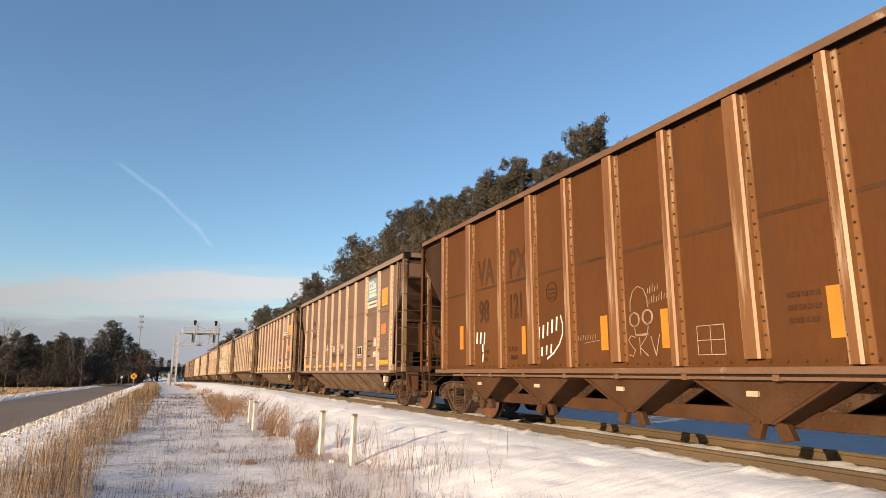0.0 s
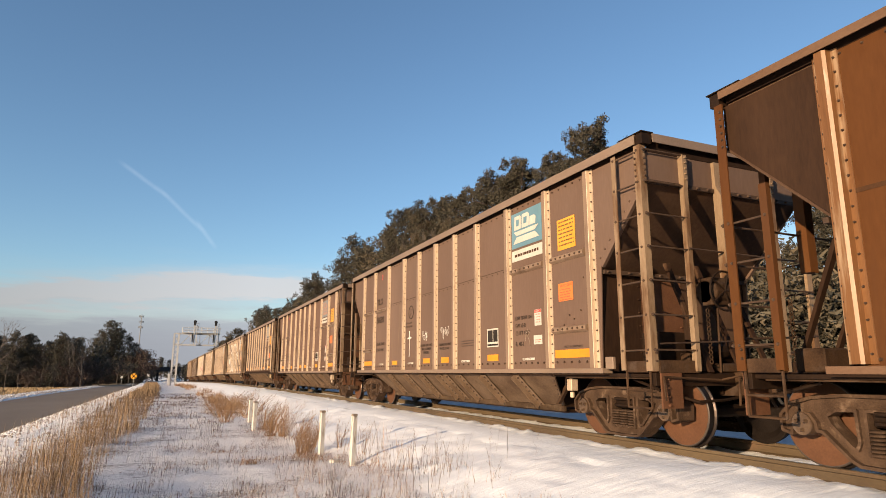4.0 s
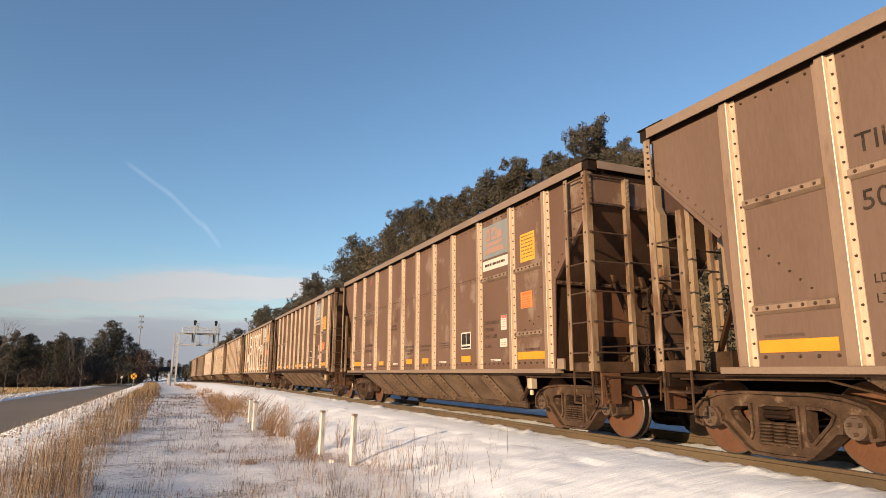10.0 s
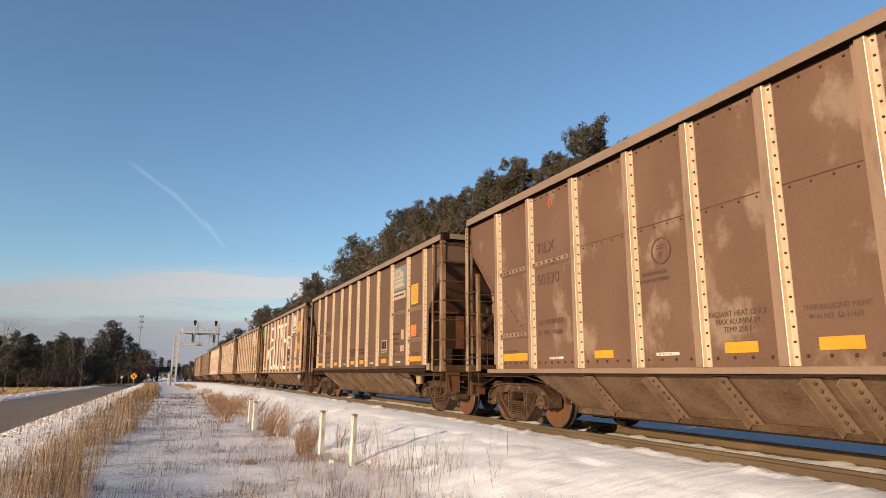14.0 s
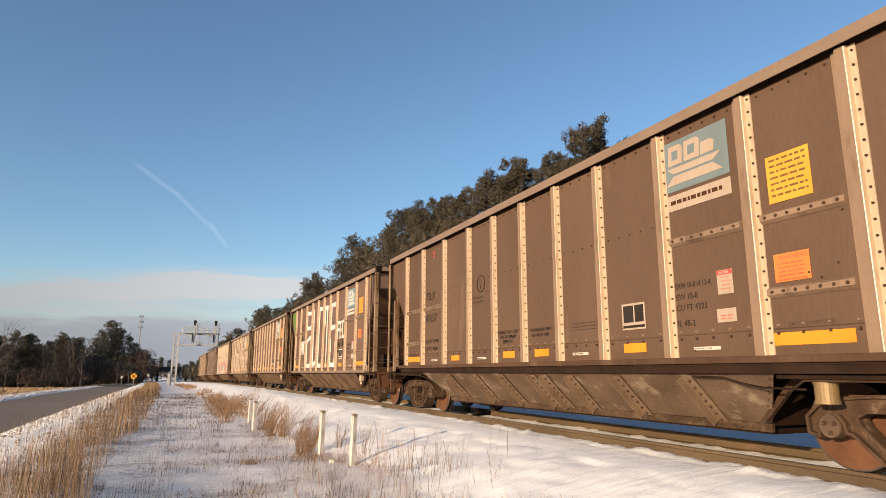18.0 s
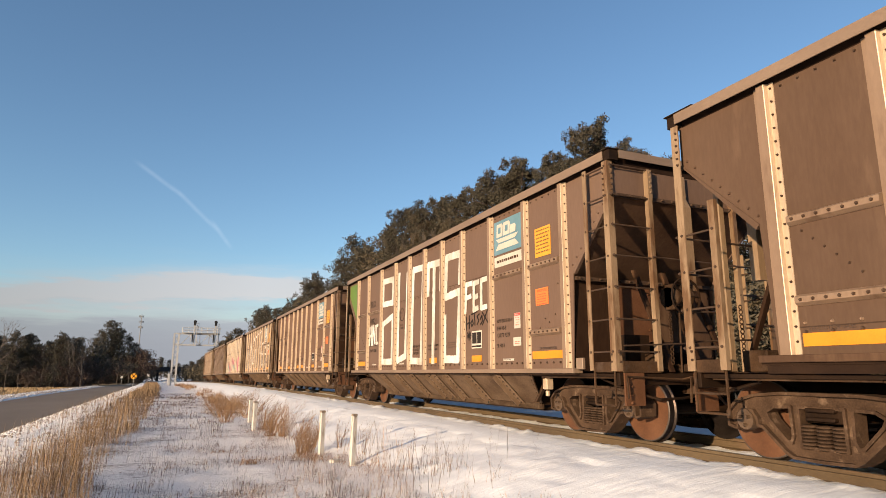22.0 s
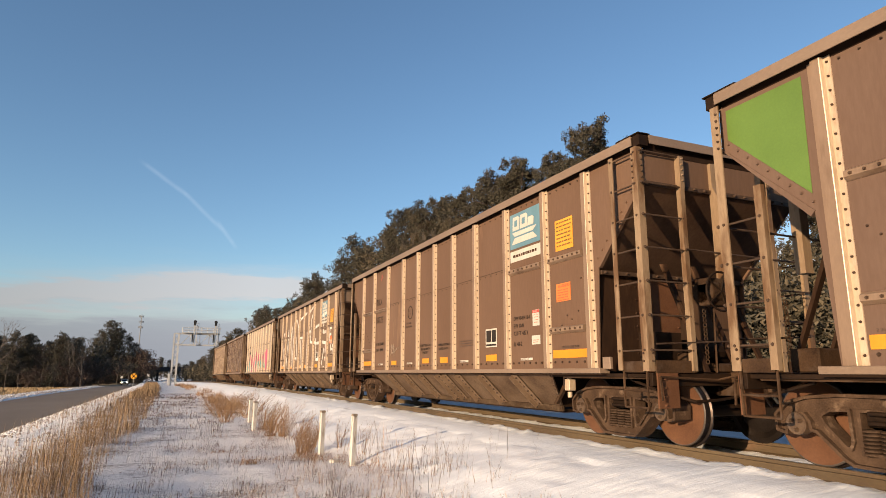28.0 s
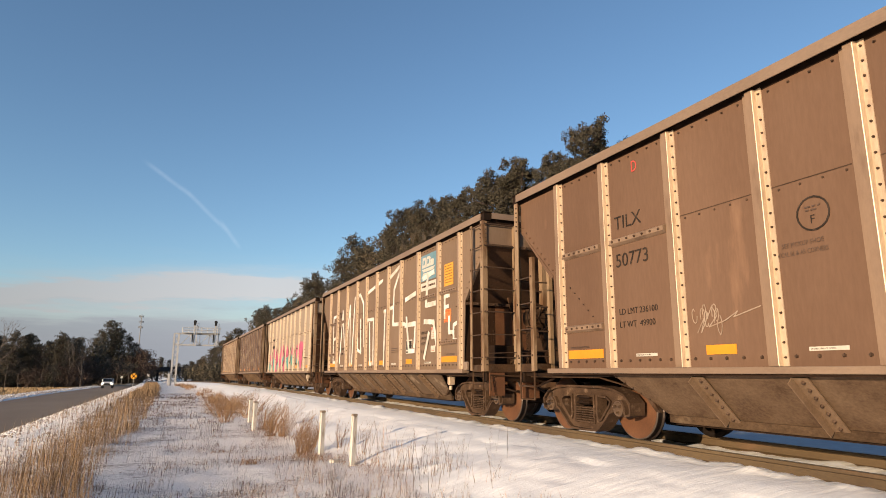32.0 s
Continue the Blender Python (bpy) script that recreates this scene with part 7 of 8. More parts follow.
    blocks = [[(3.42, 3.66), (2.49, 3.62), (2.52, 2.94), (3.42, 2.96), (3.42, 3.60)], [(3.40, 2.36), (2.50, 2.55), (2.52, 1.25), (3.38, 1.26), (3.38, 2.3)],
              [(1.98, 3.68), (2.03, 1.27), (1.40, 1.38), (1.28, 3.62)], [(0.84, 3.62), (0.94, 1.25), (0.24, 1.22), (0.13, 3.60), (0.84, 3.64)],
              [(-0.20, 2.86), (-0.22, 3.60), (-1.02, 3.56), (-0.98, 2.89)], [(-0.60, 3.57), (-0.54, 1.20)],
              [(-2.09, 2.92), (-2.12, 3.58), (-1.35, 3.60), (-1.29, 2.68), (-2.08, 2.72), (-1.96, 1.23), (-1.25, 1.25), (-1.25, 2.22)]]
    for k, bl in enumerate(blocks):
        strokes(e, "block_graffiti", [bl], M["white_paint"], T, "huge white painted letter stroke", x=-1.506 - 0.0005 * (k % 4))
    for letter in ([[(-2.44, 2.83), (-2.38, 2.22)], [(-2.44, 2.82), (-2.70, 2.82)], [(-2.41, 2.52), (-2.65, 2.55)]], [[(-3.02, 2.81), (-2.80, 2.80), (-2.79, 2.24), (-2.98, 2.27)], [(-2.80, 2.50), (-2.96, 2.52)]], [[(-3.38, 2.83), (-3.14, 2.82), (-3.14, 2.25), (-3.37, 2.26)]]):
        strokes(e, "block_graffiti", letter, M["white_paint"], 0.105, "white block capital", x=-1.516)
    # a black spray tag: upright and slanting hooks in a row, and a star under it
    for k, line in enumerate(([(-2.40, 2.12), (-2.42, 1.84)], [(-2.40, 1.96), (-2.56, 2.00)], [(-2.57, 2.14), (-2.54, 1.86)], [(-2.62, 1.98), (-2.70, 2.04), (-2.74, 1.96), (-2.67, 1.90), (-2.62, 1.98)], [(-2.66, 2.16), (-2.92, 2.20)], [(-2.80, 2.18), (-2.82, 1.92)], [(-3.02, 2.14), (-2.92, 2.10), (-3.00, 2.00), (-2.92, 1.93)], [(-3.06, 2.02), (-3.14, 2.10), (-3.16, 1.98), (-3.08, 1.92)], [(-3.16, 2.16), (-3.40, 1.94)], [(-3.42, 2.24), (-3.16, 1.90)], [(-2.46, 1.78), (-2.60, 1.66)], [(-2.47, 1.67), (-2.61, 1.77)], [(-2.54, 1.80), (-2.53, 1.62)], [(-2.44, 1.72), (-2.64, 1.72)])):
        strokes(e, "tag_scrawl", [line], M["black"], 0.03, "black spray tag stroke", x=-1.506 - 0.0004 * (k % 3))
    for letter in ([[(4.72, 2.36), (4.72, 1.80)], [(4.72, 2.08), (4.52, 2.08)], [(4.52, 2.38), (4.52, 1.80)]], [[(4.40, 1.80), (4.40, 2.38), (4.18, 1.84), (4.18, 2.38)]], [[(3.88, 2.38), (4.04, 2.36), (4.04, 1.82), (3.86, 1.84)]]):
        strokes(e, "block_graffiti", letter, M["white_paint"], 0.085, "small white block letter")
    bm = bmesh.new()
    prism(bm, [(6.32, 3.98), (7.28, 3.98), (7.28, 3.62), (6.34, 2.72)], -1.506, -1.502)
    part("green_patch", bm, M["green"], e, "bright green painted corner patch")
    # outline graffiti
    for k, line in enumerate(([(5.6, 3.0), (5.5, 1.3), (4.8, 1.4)], [(5.6, 3.05), (4.9, 3.1)], [(5.5, 2.2), (4.9, 2.25)], [(4.5, 1.3), (4.2, 3.2), (3.7, 1.3), (3.2, 3.3), (3.0, 1.2)], [(2.8, 1.25), (2.6, 3.5), (1.9, 3.55), (1.5, 3.2), (1.35, 1.8)], [(2.2, 2.6), (2.1, 1.7), (1.7, 1.6), (1.8, 2.7)], [(1.1, 3.5), (-0.5, 3.72)], [(0.75, 2.5), (0.62, 1.2), (0.30, 1.22), (0.35, 2.6), (1.0, 2.62)], [(-0.7, 2.75), (-1.5, 2.8)], [(-0.75, 1.15), (-0.8, 2.7)], [(-1.1, 1.15), (-1.15, 2.7)], [(-1.2, 3.7), (-2.2, 3.95)], [(-2.2, 3.9), (-1.6, 3.3), (-1.55, 2.3), (-2.5, 2.25)])):
        strokes(g, "outline_graffiti", [line], M["white_paint"], 0.105, "sprawling white outline letters", x=-1.506 - 0.0005 * (k % 4))
    for k, line in enumerate(([(-2.6, 2.9), (-3.4, 3.0)], [(-2.7, 2.4), (-2.9, 1.5), (-3.3, 1.5)], [(-2.6, 2.2), (-3.4, 2.2), (-3.3, 1.6)], [(-3.9, 3.3), (-4.6, 3.4)], [(-4.2, 3.3), (-4.1, 2.6), (-4.7, 2.6)], [(-4.0, 2.2), (-4.6, 2.15), (-4.9, 1.3)], [(-4.3, 1.9), (-4.0, 1.3)])):
        strokes(g, "outline_graffiti", [line], M["white_paint"], 0.12, "white spray letters", x=-1.5145 - 0.0005 * (k % 4))
    for k, line in enumerate(([(-5.25, 2.7), (-5.25, 2.2)], [(-5.25, 2.7), (-5.5, 2.7)], [(-5.25, 2.45), (-5.45, 2.45)], [(-5.5, 2.2), (-5.5, 1.85), (-5.75, 1.85)], [(-6.0, 2.05), (-5.75, 2.0), (-5.75, 1.65), (-6.0, 1.65)])):
        strokes(g, "outline_graffiti", [line], M["white_paint"], 0.09, "small white spray capitals", x=-1.506 - 0.0005 * (k % 4))
    spray = random.Random(12)
    for k in range(9):
        y, z = 5.3 - k * 1.16, 1.55 + 0.25 * (k % 2)
        loop = [(y + spray.uniform(-0.6, 0.6), z + spray.uniform(-0.45, 0.75)) for _ in range(5)]
        strokes(h, "spray_shape", [loop], M["pink"], 0.40, "pink sprayed graffiti shape", x=-1.506 - 0.001 * k)
    for k in range(7):
        y = 5.5 - k * 1.5
        loop = [(y + spray.uniform(-0.5, 0.5), 1.35 + spray.uniform(-0.22, 0.45)) for _ in range(4)]
        strokes(h, "spray_shape", [loop], M["teal_spray"], 0.26, "teal sprayed graffiti shape", x=-1.518 - 0.001 * k)
    for k in range(5):
        y = 4.9 - k * 2.0
        strokes(h, "spray_outline", [circle_line(y, 1.75 + 0.1 * (k % 2), 0.42, 9)], M["brown_ink"], 0.05, "dark sprayed outline", x=-1.526)
    for ob in list(d.children):
        name = ob.name.split(".")[0]
        if name in ("side_sill", "sill_angle"):
            ob.location.z += 0.115
            if name == "side_sill":
                ob.material_slots[0].link = "OBJECT"
                ob.material_slots[0].material = M["slope"]
        elif name == "side_stiffener":
            low, ahead = min(c[2] for c in ob.bound_box) < 2, ob.bound_box[0][1] < 0
            ob.location.z += (0.15 if ahead else 0.05) if low else (-0.22 if ahead else -0.30)
        elif name == "lap_seam":
            bpy.data.objects.remove(ob)
        elif name == "relay_box":
            bpy.data.objects.remove(ob)
    # a brass-coloured canister and its hose in place of the relay box
    bm = bmesh.new()
    for z0, z1, r in ((0.66, 0.86, 0.108), (0.655, 0.685, 0.117), (0.84, 0.865, 0.117)):
        tube(bm, (-1.34, -5.42, z0), (-1.34, -5.42, z1), r, 20)
    part("canister", bm, M["brass"], d, "dull brass canister under the sill")
    bm = bmesh.new()
    box(bm, -1.42, -1.26, -5.45, -5.30, 0.862, 1.0)
    part("canister_bracket", bm, M["post_rust"], d, bevel=0.006)
    bm = bmesh.new()
    run_of = [(-1.53, -3.9, 0.91), (-1.53, -4.35, 0.90), (-1.53, -4.6, 0.84), (-1.52, -4.85, 0.80), (-1.46, -5.3, 0.79)]
    for u, v in zip(run_of, run_of[1:]):
        tube(bm, u, v, 0.012, 6)
    part("brake_hose", bm, M["bogie_dark"], d, "dark hose looping under the sill")
    for q in (-1, 1):
        bm = bmesh.new()
        box(bm, min(q * 1.565, q * 1.58), max(q * 1.565, q * 1.58), -6.35, 6.35, 0.945, 1.028)
        part("sill_plate", bm, M["dark_strip"], d, "near-black plate below the raised sill")
    # a second bolted seam low on the rust-stained car
    bm = bmesh.new()
    for p, q in zip(RIBS, RIBS[1:]):
        n = max(4, int((p - q - 0.4) / 0.19))
        for k in range(n):
            bolt(bm, (-1.50, q + 0.18 + (p - q - 0.36) * k / (n - 1), 1.44), (-1, 0, 0), 0.016, 0.012)
    part("rivets", bm, M["rib_cap"], d, kind="stuff")
    for p, q in zip(RIBS, RIBS[1:]):
        sign_plate(d, "lap_seam", p - 0.115, q + 0.13, 1.395, 1.407, M["grime"], x=-1.5)
        bm = bmesh.new()
        n = max(4, int((p - q - 0.4) / 0.19))
        for k in range(n):
            bolt(bm, (-1.50, q + 0.18 + (p - q - 0.36) * k / (n - 1), 1.355), (-1, 0, 0), 0.017, 0.014)
        part("rivets", bm, M["rivet"], d, kind="stuff")
    for car in (h, i, j):
        for ya in (5.8, 3.2, 0.7, -0.4, -2.8, -5.4):
            sign_plate(car, "yellow_reflector", ya, ya - 0.42, 1.17, 1.29, M["yellow"])
        text_bars(car, 4.8, 4.1, 2.95, 2, 0.18, 0.4, M["black"] if car is not i else M["chalk"])
    TRAIN.extend((b, c, d, e, f, g, h, i, j))


# ---- posts, signal bridge, overpass and what stands along the road ----
def build_posts():
    for x, y, zt, w, lean in ((3.0, 10.87, 0.86, 0.085, 1.5), (2.79, 12.38, 0.86, 0.09, 0.5), (2.25, 18.48, 0.80, 0.10, 0.0), (2.46, 21.42, 0.74, 0.11, 0.0)):
        z = ground_z(x, y)
        t = thing("marker_post", "weathered white square timber marker post standing in snow", "post", "white marker posts", at=pose(x, y, z - 0.1, 0, lean, 12))
        bm = bmesh.new()
        # square shaft with worn, slightly bowed faces
        rows = [[bm.verts.new((sx * (w / 2 + 0.004 * wob(k, sx + 2 * sy, 0.9, y)), sy * (w / 2 + 0.004 * wob(k, sx - 2 * sy, 0.8, y)), (zt + 0.06) * k / 8)) for sx, sy in ((-1, -1), (1, -1), (1, 1), (-1, 1))] for k in range(9)]
        for lo, hi in zip(rows, rows[1:]):
            for i in range(4):
                bm.faces.new((lo[i], lo[(i + 1) % 4], hi[(i + 1) % 4], hi[i]))
        bm.faces.new(rows[0][::-1])
        bm.faces.new(rows[-1])
        part("shaft", bm, M["post_white"], t, bevel=0.008)
        bm = bmesh.new()
        prism(bm, [(-w / 2, zt + 0.062), (w / 2, zt + 0.062), (w / 2 - 0.012, zt + 0.10), (-w / 2 + 0.012, zt + 0.10)], -w / 2, w / 2)
        part("cap", bm, M["post_worn"], t, "bare weathered end grain")
    z = ground_z(2.86, 11.5)
    t = thing("utility_cover", "small cream utility box low in the snow", "box", at=pose(2.84, 11.35, z, 0, 0, 20))
    bm = bmesh.new()
    box(bm, -0.10, 0.10, -0.07, 0.07, -0.08, 0.05)
    part("body", bm, M["post_white"], t, bevel=0.01)
    bm = bmesh.new()
    tube(bm, (0.05, 0.03, 0.05), (0.05, 0.03, 0.13), 0.015, 6)
    part("stub_pipe", bm, M["silver"], t)


def build_signal_bridge():
    Y = 118.0
    t = thing("signal_bridge", "silver-painted steel cantilever signal bridge over the track", "signal bridge", at=pose(0, 0, 0))
    zb = ground_z(0.6, Y)
    tops = 7.55
    for x in (-0.02, 0.72):
        for y in (Y - 0.45, Y + 0.45):
            bm = bmesh.new()
            box(bm, x - 0.13, x + 0.13, y - 0.12, y + 0.12, zb - 0.2, tops)
            part("mast_leg", bm, M["silver"], t)
    bm = bmesh.new()
    z = zb + 0.3
    k = 0
    while z < tops - 1.0:
        for y in (Y - 0.45, Y + 0.45):
            tube(bm, (0.0, y, z), (0.72, y, z + 0.9), 0.04, 5)
            tube(bm, (0.72, y, z), (0.0, y, z + 0.9), 0.04, 5)
        z += 0.9
    part("mast_lattice", bm, M["silver"], t)
    x1 = 7.4
    for zc in (5.55, 7.5):
        for y in (Y - 0.45, Y + 0.45):
            bm = bmesh.new()
            box(bm, 0.0, x1, y - 0.08, y + 0.08, zc - 0.1, zc + 0.1)
            part("truss_chord", bm, M["silver"], t)
    bm = bmesh.new()
    x, up = 1.05, True
    while x < x1 - 1.0:
        for y in (Y - 0.45, Y + 0.45):
            tube(bm, (x, y, 5.6 if up else 7.45), (x + 1.55, y, 7.45 if up else 5.6), 0.05, 5)
            tube(bm, (x + 1.55, y, 5.6), (x + 1.55, y, 7.45), 0.045, 5)
        x, up = x + 1.55, not up
    part("truss_web", bm, M["silver"], t)
    bm = bmesh.new()
    box(bm, 1.2, x1, Y - 0.9, Y + 0.9, 7.62, 7.70)
    part("walkway", bm, M["silver"], t)
    bm = bmesh.new()
    for y in (Y - 0.9, Y + 0.9):
        for zz in (8.15, 8.6):
            tube(bm, (1.2, y, zz), (x1, y, zz), 0.035, 5)
        for k in range(7):
            xx = 1.2 + (x1 - 1.2) * k / 6
            tube(bm, (xx, y, 7.7), (xx, y, 8.6), 0.035, 5)
    part("handrail", bm, M["silver"], t)
    for x in (3.15, 6.6):
        bm = bmesh.new()
        box(bm, x - 0.11, x + 0.11, Y - 1.0, Y - 0.8, 5.5, 9.1)
        part("signal_mast", bm, M["silver"], t)
        bm = bmesh.new()
        box(bm, x + 0.30, x + 0.44, Y - 1.0, Y - 0.86, 5.5, 9.0)
        part("signal_ladder", bm, M["silver"], t)
        bm = bmesh.new()
        box(bm, x - 0.36, x - 0.16, Y - 1.2, Y - 1.0, 6.0, 7.4)
        part("signal_head", bm, M["signal_black"], t, "slim black lower signal head")
        bm = bmesh.new()
        lathe(bm, [(x - 0.15, 0.22), (x + 0.15, 0.22)], (Y - 1.2, 9.55), 14)
        box(bm, x - 0.20, x + 0.20, Y - 1.3, Y - 1.1, 8.95, 9.70)
        tube(bm, (x, Y - 1.3, 9.58), (x, Y - 1.1, 9.58), 0.27, 14)
        part("signal_head", bm, M["signal_black"], t, "black round signal backboard")
        bm = bmesh.new()
        for k in range(3):
            ring(bm, (x + 0.35, Y - 0.9, 8.3 + 0.5 * k), (0, 0, 1), 0.33, 0.025, 10, 4)
        for a in range(4):
            tube(bm, (x + 0.35 + 0.33 * math.cos(a * 1.57), Y - 0.9 + 0.33 * math.sin(a * 1.57), 7.7), (x + 0.35 + 0.33 * math.cos(a * 1.57), Y - 0.9 + 0.33 * math.sin(a * 1.57), 9.4), 0.02, 4)
        part("ladder_cage", bm, M["silver"], t)
    # relay cabinet beside the mast
    c = thing("relay_cabinet", "pale grey steel relay cabinet beside the signal mast", "cabinet", at=pose(-0.3, Y - 0.4, zb))
    bm = bmesh.new()
    box(bm, -0.2, 0.2, -0.35, 0.35, 0, 2.0)
    part("body", bm, M["silver"], c, bevel=0.03)
    bm = bmesh.new()
    box(bm, -0.25, 0.25, -0.4, 0.4, 2.0, 2.08)
    part("roof", bm, M["concrete"], c)


def build_overpass():
    Y = 300.0
    t = thing("overpass", "dark concrete highway overpass crossing the track far off", "bridge", kind="structure")
    bm = bmesh.new()
    box(bm, -60, 60, Y - 5, Y + 5, 1.0, 2.0)
    part("deck", bm, M["girder"], t)
    for y in (Y - 5.1, Y + 5.0):
        bm = bmesh.new()
        box(bm, -60, 60, y - 0.15, y + 0.15, 1.6, 2.9)
        part("parapet", bm, M["girder"], t)
    for x in (-22, -11.5, -5.5, 6, 14, 26):
        bm = bmesh.new()
        for y in (Y - 3.5, Y, Y + 3.5):
            tube(bm, (x, y, -6), (x, y, 0.4), 0.5, 10)
        box(bm, x - 0.6, x + 0.6, Y - 4.8, Y + 4.8, 0.3, 1.0)
        part("pier", bm, M["girder"], t)


def build_roadside():
    # round advance-warning disc
    x, y = -4.5, 92.0
    z = ground_z(x, y)
    t = thing("warning_sign", "round yellow railway warning sign with a black cross", "road sign", at=pose(x, y, z, 0, 0, 0))
    bm = bmesh.new()
    box(bm, -0.03, 0.03, -0.02, 0.02, -0.1, 2.1)
    part("post", bm, M["silver"], t)
    bm = bmesh.new()
    tube(bm, (0, -0.045, 1.62), (0, -0.03, 1.62), 0.36, 28)
    part("disc", bm, M["sign_yellow"], t, "yellow sign disc")
    bm = bmesh.new()
    for s in (-1, 1):
        d = Vector((0.7, 0, 0.7 * s)) * 0.34
        n = Vector((0.7, 0, -0.7 * s)) * 0.045
        v = [Vector((0, -0.053, 1.62)) + q for q in (d + n, d - n, -d - n, -d + n)]
        bm.faces.new([bm.verts.new(q) for q in v])
        bm.faces.new([bm.verts.new(q + Vector((0, 0.003, 0))) for q in v[::-1]])
    part("cross", bm, M["black"], t)
    for x, y in ((-7.6, 252.0), (-15.4, 240.0)):
        z = ground_z(x, y)
        t = thing("crossbuck", "white crossbuck sign on a post at the crossing", "road sign", "crossing signs", at=pose(x, y, z))
        bm = bmesh.new()
        box(bm, -0.06, 0.06, -0.05, 0.05, -0.1, 3.0)
        part("post", bm, M["silver"], t)
        for s in (-1, 1):
            bm = bmesh.new()
            box(bm, -0.6, 0.6, -0.02, 0.02, -0.11, 0.11)
            part("blade", bm, M["post_white"], t, at=pose(0, -0.08 - 0.03 * s, 2.75, 0, 45 * s, 0))
        bm = bmesh.new()
        for s in (-1, 1):
            tube(bm, (s * 0.4, -0.1, 1.9), (s * 0.4, -0.2, 1.9), 0.2, 12)
        box(bm, -0.45, 0.45, -0.08, -0.04, 1.85, 1.95)
        part("flasher", bm, M["signal_black"], t)
    # small white delineator in the field edge
    t = thing("delineator", "short white roadside delineator post", "post", at=pose(-14.4, 66.0, ground_z(-14.4, 66)))
    bm = bmesh.new()
    box(bm, -0.06, 0.06, -0.03, 0.03, 0, 0.55)
    part("shaft", bm, M["post_white"], t)
    # slender cell tower
    t = thing("cell_tower", "slender grey cell tower far behind the trees", "tower", at=pose(-17.6, 380, -4))
    bm = bmesh.new()
    tube(bm, (0, 0, 0), (0, 0, 36), 0.38, 8, 0.16)
    part("pole", bm, M["tower_grey"], t)
    for zz in (29.0, 32.0, 35.0):
        bm = bmesh.new()
        for a in range(6):
            c, s = math.cos(a * 1.047), math.sin(a * 1.047)
            box(bm, c * 1.05 - 0.12, c * 1.05 + 0.12, s * 1.05 - 0.12, s * 1.05 + 0.12, zz - 0.6, zz + 0.6)
            tube(bm, (0, 0, zz), (c * 1.05, s * 1.05, zz), 0.08, 4)
        part("antenna_ring", bm, M["tower_grey"], t)


def build_vehicle():
    t = thing("pickup_truck", "white pickup truck with headlights on, driving on the road", "car")
    bm = bmesh.new()
    prof = [(-2.75, 0.45), (-2.80, 0.95), (-2.65, 1.12), (-1.35, 1.20), (-0.55, 1.78), (1.05, 1.80), (1.35, 1.25), (2.75, 1.22), (2.78, 0.50)]
    prism(bm, prof, -0.93, 0.93)
    part("body", bm, M["car_white"], t, bevel=0.06)
    bm = bmesh.new()
    prism(bm, [(-1.36, 1.24), (-0.60, 1.745), (-0.63, 1.76), (-1.40, 1.25)], -0.80, 0.80)
    part("windscreen", bm, M["glass_dark"], t)
    for s in (-1, 1):
        bm = bmesh.new()
        prism(bm, [(-1.15, 1.26), (-0.50, 1.70), (0.95, 1.70), (1.15, 1.28)], s * 0.932, s * 0.940)
        part("side_window", bm, M["glass_dark"], t)
        bm = bmesh.new()
        box(bm, s * 0.72 - 0.18, s * 0.72 + 0.18, -2.84, -2.80, 0.82, 0.98)
        part("headlight", bm, M["headlight"], t, "lit headlight")
        for y in (-1.75, 1.75):
            bm = bmesh.new()
            lathe(bm, [(s * 0.72, 0.36), (s * 0.74, 0.40), (s * 0.93, 0.40), (s * 0.95, 0.36)], (0, 0), 18)
            w = part("wheel", bm, M["tyre"], t, at=pose(0, y, 0.40))
            CACHE.setdefault("car_wheels", []).append((w, y))
    bm = bmesh.new()
    box(bm, -0.55, 0.55, -2.83, -2.79, 0.62, 0.95)
    box(bm, -0.9, 0.9, -2.86, -2.75, 0.42, 0.56)
    part("grille", bm, M["signal_black"], t)
    return t


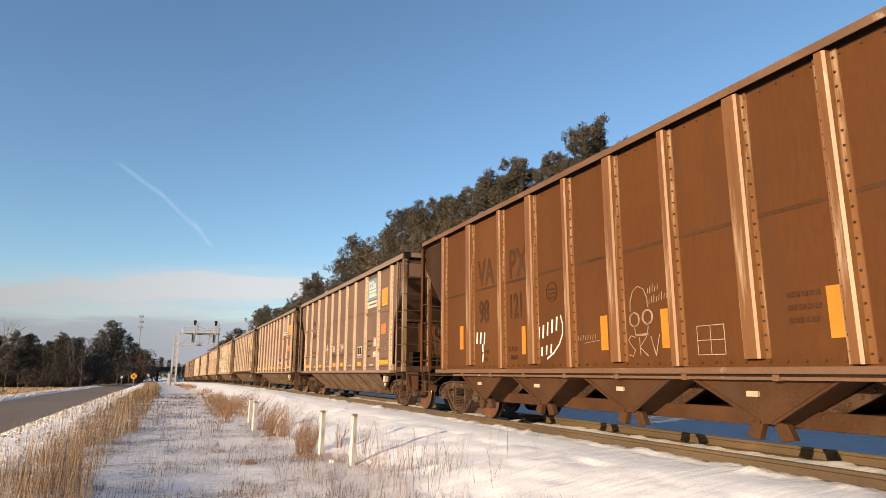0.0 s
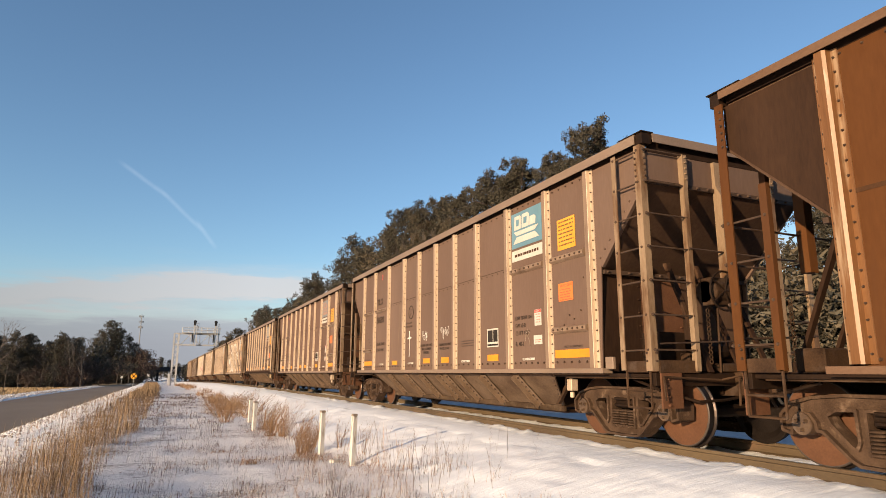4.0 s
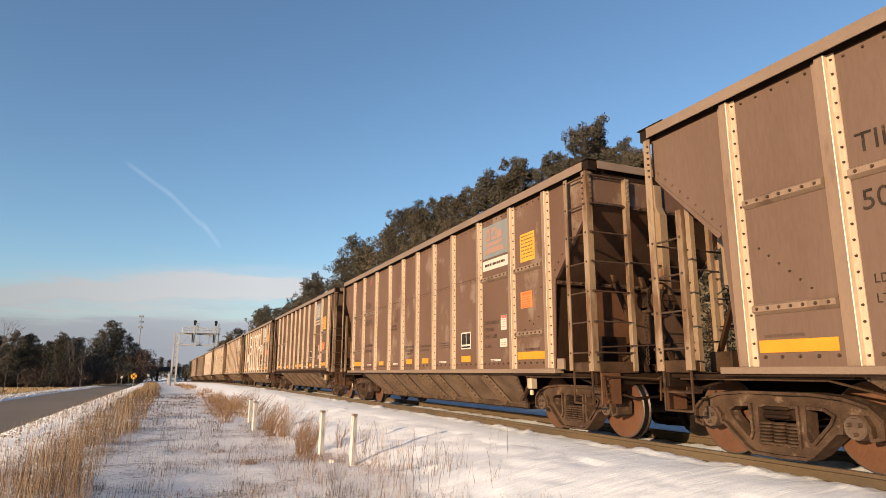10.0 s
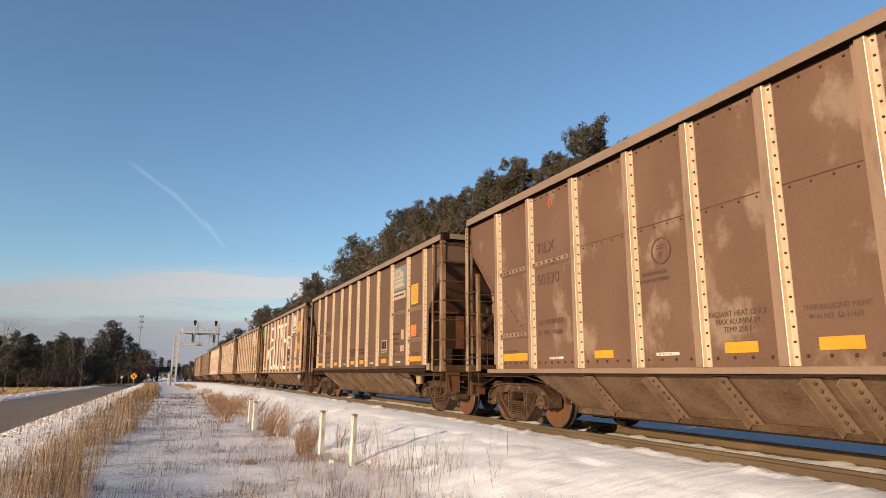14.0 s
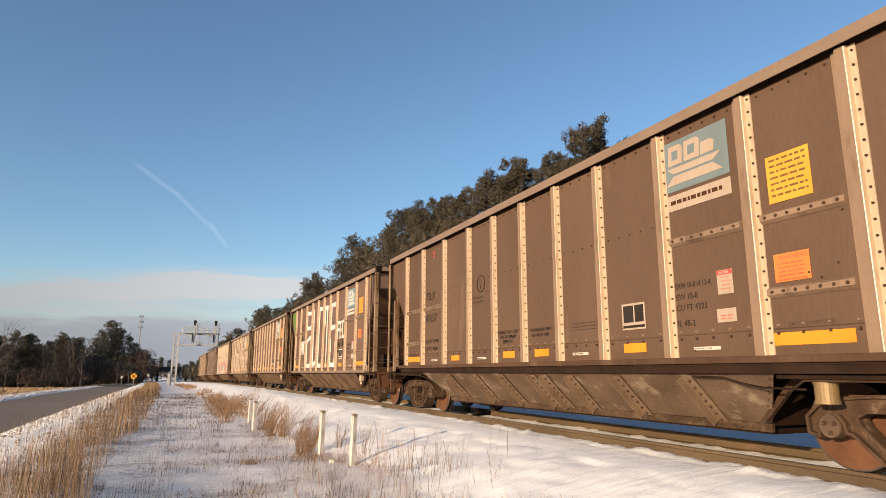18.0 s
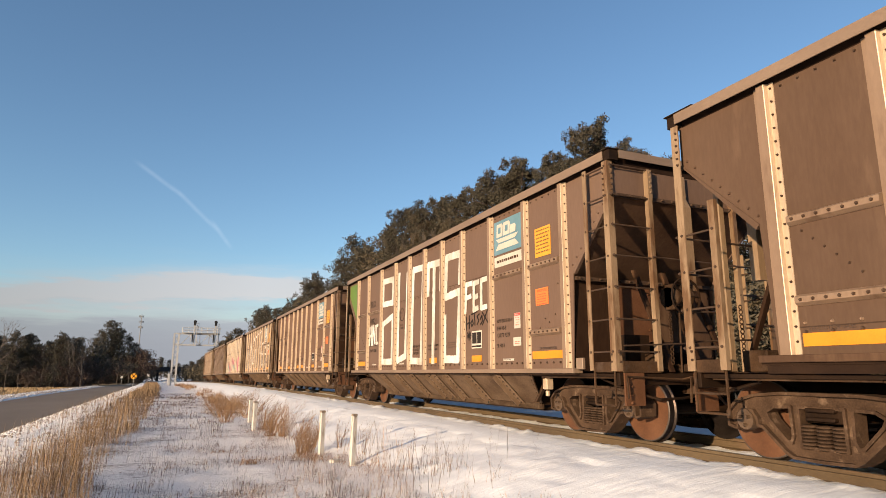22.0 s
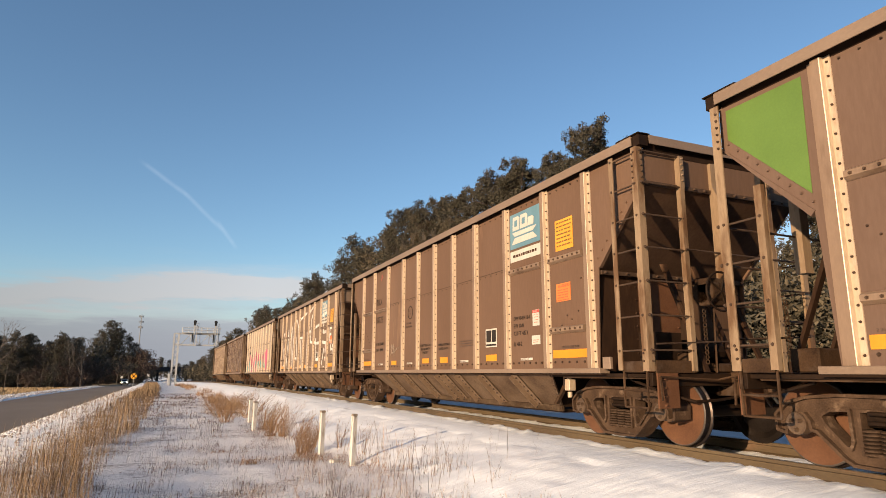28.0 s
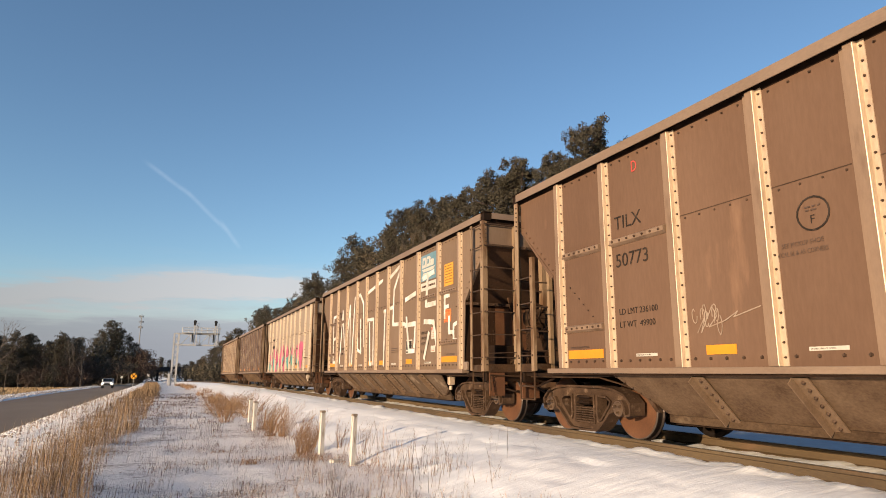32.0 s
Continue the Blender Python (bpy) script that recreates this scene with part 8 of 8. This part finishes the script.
# ---- high thin vapour trail ----
def vapour_mat(strength):
    m = bpy.data.materials.new("thin_vapour")
    m.use_nodes = True
    nt = m.node_tree
    nt.nodes.clear()
    out, mx, tr, em = (nt.nodes.new(n) for n in ("ShaderNodeOutputMaterial", "ShaderNodeMixShader", "ShaderNodeBsdfTransparent", "ShaderNodeEmission"))
    co = nt.nodes.new("ShaderNodeTexCoord")
    sp = nt.nodes.new("ShaderNodeSeparateXYZ")
    nt.links.new(co.outputs["Object"], sp.inputs[0])
    no = nt.nodes.new("ShaderNodeTexNoise")
    no.inputs["Scale"].default_value, no.inputs["Detail"].default_value = 0.012, 5
    nt.links.new(co.outputs["Object"], no.inputs["Vector"])
    # soft across its width (local y from -1 to 1 after scaling)
    ab = nt.nodes.new("ShaderNodeMath")
    ab.operation = "ABSOLUTE"
    nt.links.new(sp.outputs[1], ab.inputs[0])
    fall_ = nt.nodes.new("ShaderNodeMapRange")
    fall_.interpolation_type = "SMOOTHSTEP"
    fall_.inputs["From Min"].default_value, fall_.inputs["From Max"].default_value = 15.0, 0.0
    nt.links.new(ab.outputs[0], fall_.inputs["Value"])
    ends = nt.nodes.new("ShaderNodeMath")
    ends.operation = "ABSOLUTE"
    nt.links.new(sp.outputs[0], ends.inputs[0])
    e2 = nt.nodes.new("ShaderNodeMapRange")
    e2.interpolation_type = "SMOOTHSTEP"
    e2.inputs["From Min"].default_value, e2.inputs["From Max"].default_value = 160.0, 60.0
    nt.links.new(ends.outputs[0], e2.inputs["Value"])
    m1, m2, m3 = (nt.nodes.new("ShaderNodeMath") for _ in range(3))
    for q in (m1, m2, m3):
        q.operation = "MULTIPLY"
    nt.links.new(fall_.outputs[0], m1.inputs[0])
    nt.links.new(e2.outputs[0], m1.inputs[1])
    nt.links.new(m1.outputs[0], m2.inputs[0])
    nt.links.new(no.outputs["Fac"], m2.inputs[1])
    nt.links.new(m2.outputs[0], m3.inputs[0])
    m3.inputs[1].default_value = strength
    em.inputs[0].default_value = (0.62, 0.70, 0.80, 1)
    nt.links.new(m3.outputs[0], mx.inputs[0])
    nt.links.new(tr.outputs[0], mx.inputs[1])
    nt.links.new(em.outputs[0], mx.inputs[2])
    nt.links.new(mx.outputs[0], out.inputs[0])
    return m


def sky_point(px, py, dist):
    """A place in the sky by its bearing and height, in tangents of the standing view."""
    v = VIEW.to_3x3() @ Vector((px, py, -1))
    return Vector(EYE) + v.normalized() * dist


def build_vapour():
    mat = vapour_mat(0.22)
    out = []
    for (x0, y0), (x1, y1) in (((-0.532, 0.142), (-0.455, 0.086)), ((-0.468, 0.098), (-0.398, 0.030)), ((-0.408, 0.046), (-0.376, 0.002))):
        a, b = sky_point(x0, y0, 3000), sky_point(x1, y1, 3000)
        mid, d = (a + b) / 2, (b - a)
        l = d.length / 2
        xax = d.normalized()
        zax = (Vector(EYE) - mid).normalized()
        yax = zax.cross(xax).normalized()
        zax = xax.cross(yax)
        me = quick_mesh("vapour_trail", [(-160, -16, 0), (160, -16, 0), (160, 16, 0), (-160, 16, 0)], [(0, 1, 2, 3)], mat)
        ob = new("vapour_trail", me)
        ob.matrix_basis = Matrix.Translation(mid) @ Matrix((xax, yax, zax)).transposed().to_4x4()
        ob.scale = (l * 1.25 / 160, 1, 1)
        ob.visible_shadow = False
        tagged(ob, "faint white vapour trail high in the sky", "vapour trail", kind="structure")
        out.append(ob)
    return out


# ---- motion of the train and the truck on the road ----
SURGE = ((0, 0.09), (3, 0.105), (6, 0.09), (8, 0.08), (9.5, 0.045), (11, -0.01), (13, 0.045), (15, 0.12), (17, 0.14), (19, 0.08), (22, -0.04), (24, -0.017), (25, 0.01), (27, 0.05), (29, 0.083), (32, 0.082))


def run(t):
    """Metres that the train has rolled by t seconds."""
    even = 2.37517 * t - 9.52887e-3 * t ** 2 + 2.279411e-3 * t ** 3 - 8.696478e-5 * t ** 4 + 1.0616675e-6 * t ** 5
    # the surge of the slack between the couplers
    for (t0, d0), (t1, d1) in zip(SURGE, SURGE[1:]):
        if t <= t1:
            f = (t - t0) / (t1 - t0)
            return even - d0 - (d1 - d0) * f * f * (3 - 2 * f)
    return even - SURGE[-1][1]


def on_track(s):
    return Vector((TRACK_X + bend(s), s, fall(s)))


def car_pose(s):
    p, q = on_track(s - 6.17), on_track(s + 6.17)
    d = (q - p).normalized()
    x = d.cross(Vector((0, 0, 1))).normalized()
    m = Matrix((x, d, x.cross(d))).transposed().to_4x4()
    return Matrix.Translation((p + q) / 2) @ m


def motions():
    for k, car in enumerate(TRAIN):
        s0 = 23.06 + PITCH * (k - 1)
        walk(car, [(i * 0.5, car_pose(s0 - run(i * 0.5))) for i in range(65)])
    for car in TRAIN:
        for ob in car.children_recursive:
            if ob.name.split(".")[0] in ("wheel", "axle"):
                x, y = ob.location.x, ob.location.y
                turn = -1 if x > 0.1 else 1
                walk(ob, [(i * 0.2, pose(x, y, 0.457, turn * math.degrees(run(i * 0.2) / 0.457), 0, 180 if x > 0.1 else 0)) for i in range(161)])
    def lane(y):
        return Vector((-8.9 + road_bend(y), y, fall(y) + ROAD_Z))

    def drive(t):
        y = 136 + 22 * (32 - t) if t > 22 else 356
        p = lane(y)
        d = (lane(y + 2) - p).normalized()
        x = d.cross(Vector((0, 0, 1))).normalized()
        return Matrix.Translation(p) @ Matrix((x, d, x.cross(d))).transposed().to_4x4()
    walk(PICKUP, [(i, drive(i)) for i in range(33)])
    for w, y in CACHE["car_wheels"]:
        walk(w, [(i * 0.5, pose(0, y, 0.40, 20 * i)) for i in range(65)])
    side = VIEW.to_3x3() @ Vector((1, 0, 0))
    for ob in TRAILS:
        m = ob.matrix_basis.copy()
        walk(ob, [(0, m), (16, Matrix.Translation(side * 62) @ m), (32, Matrix.Translation(side * 125) @ m)])


build_ground()
build_road_and_rails()
build_trees()
build_grass()
build_clods()
build_train()
build_posts()
build_signal_bridge()
build_overpass()
build_roadside()
PICKUP = build_vehicle()
TRAILS = build_vapour()
motions()
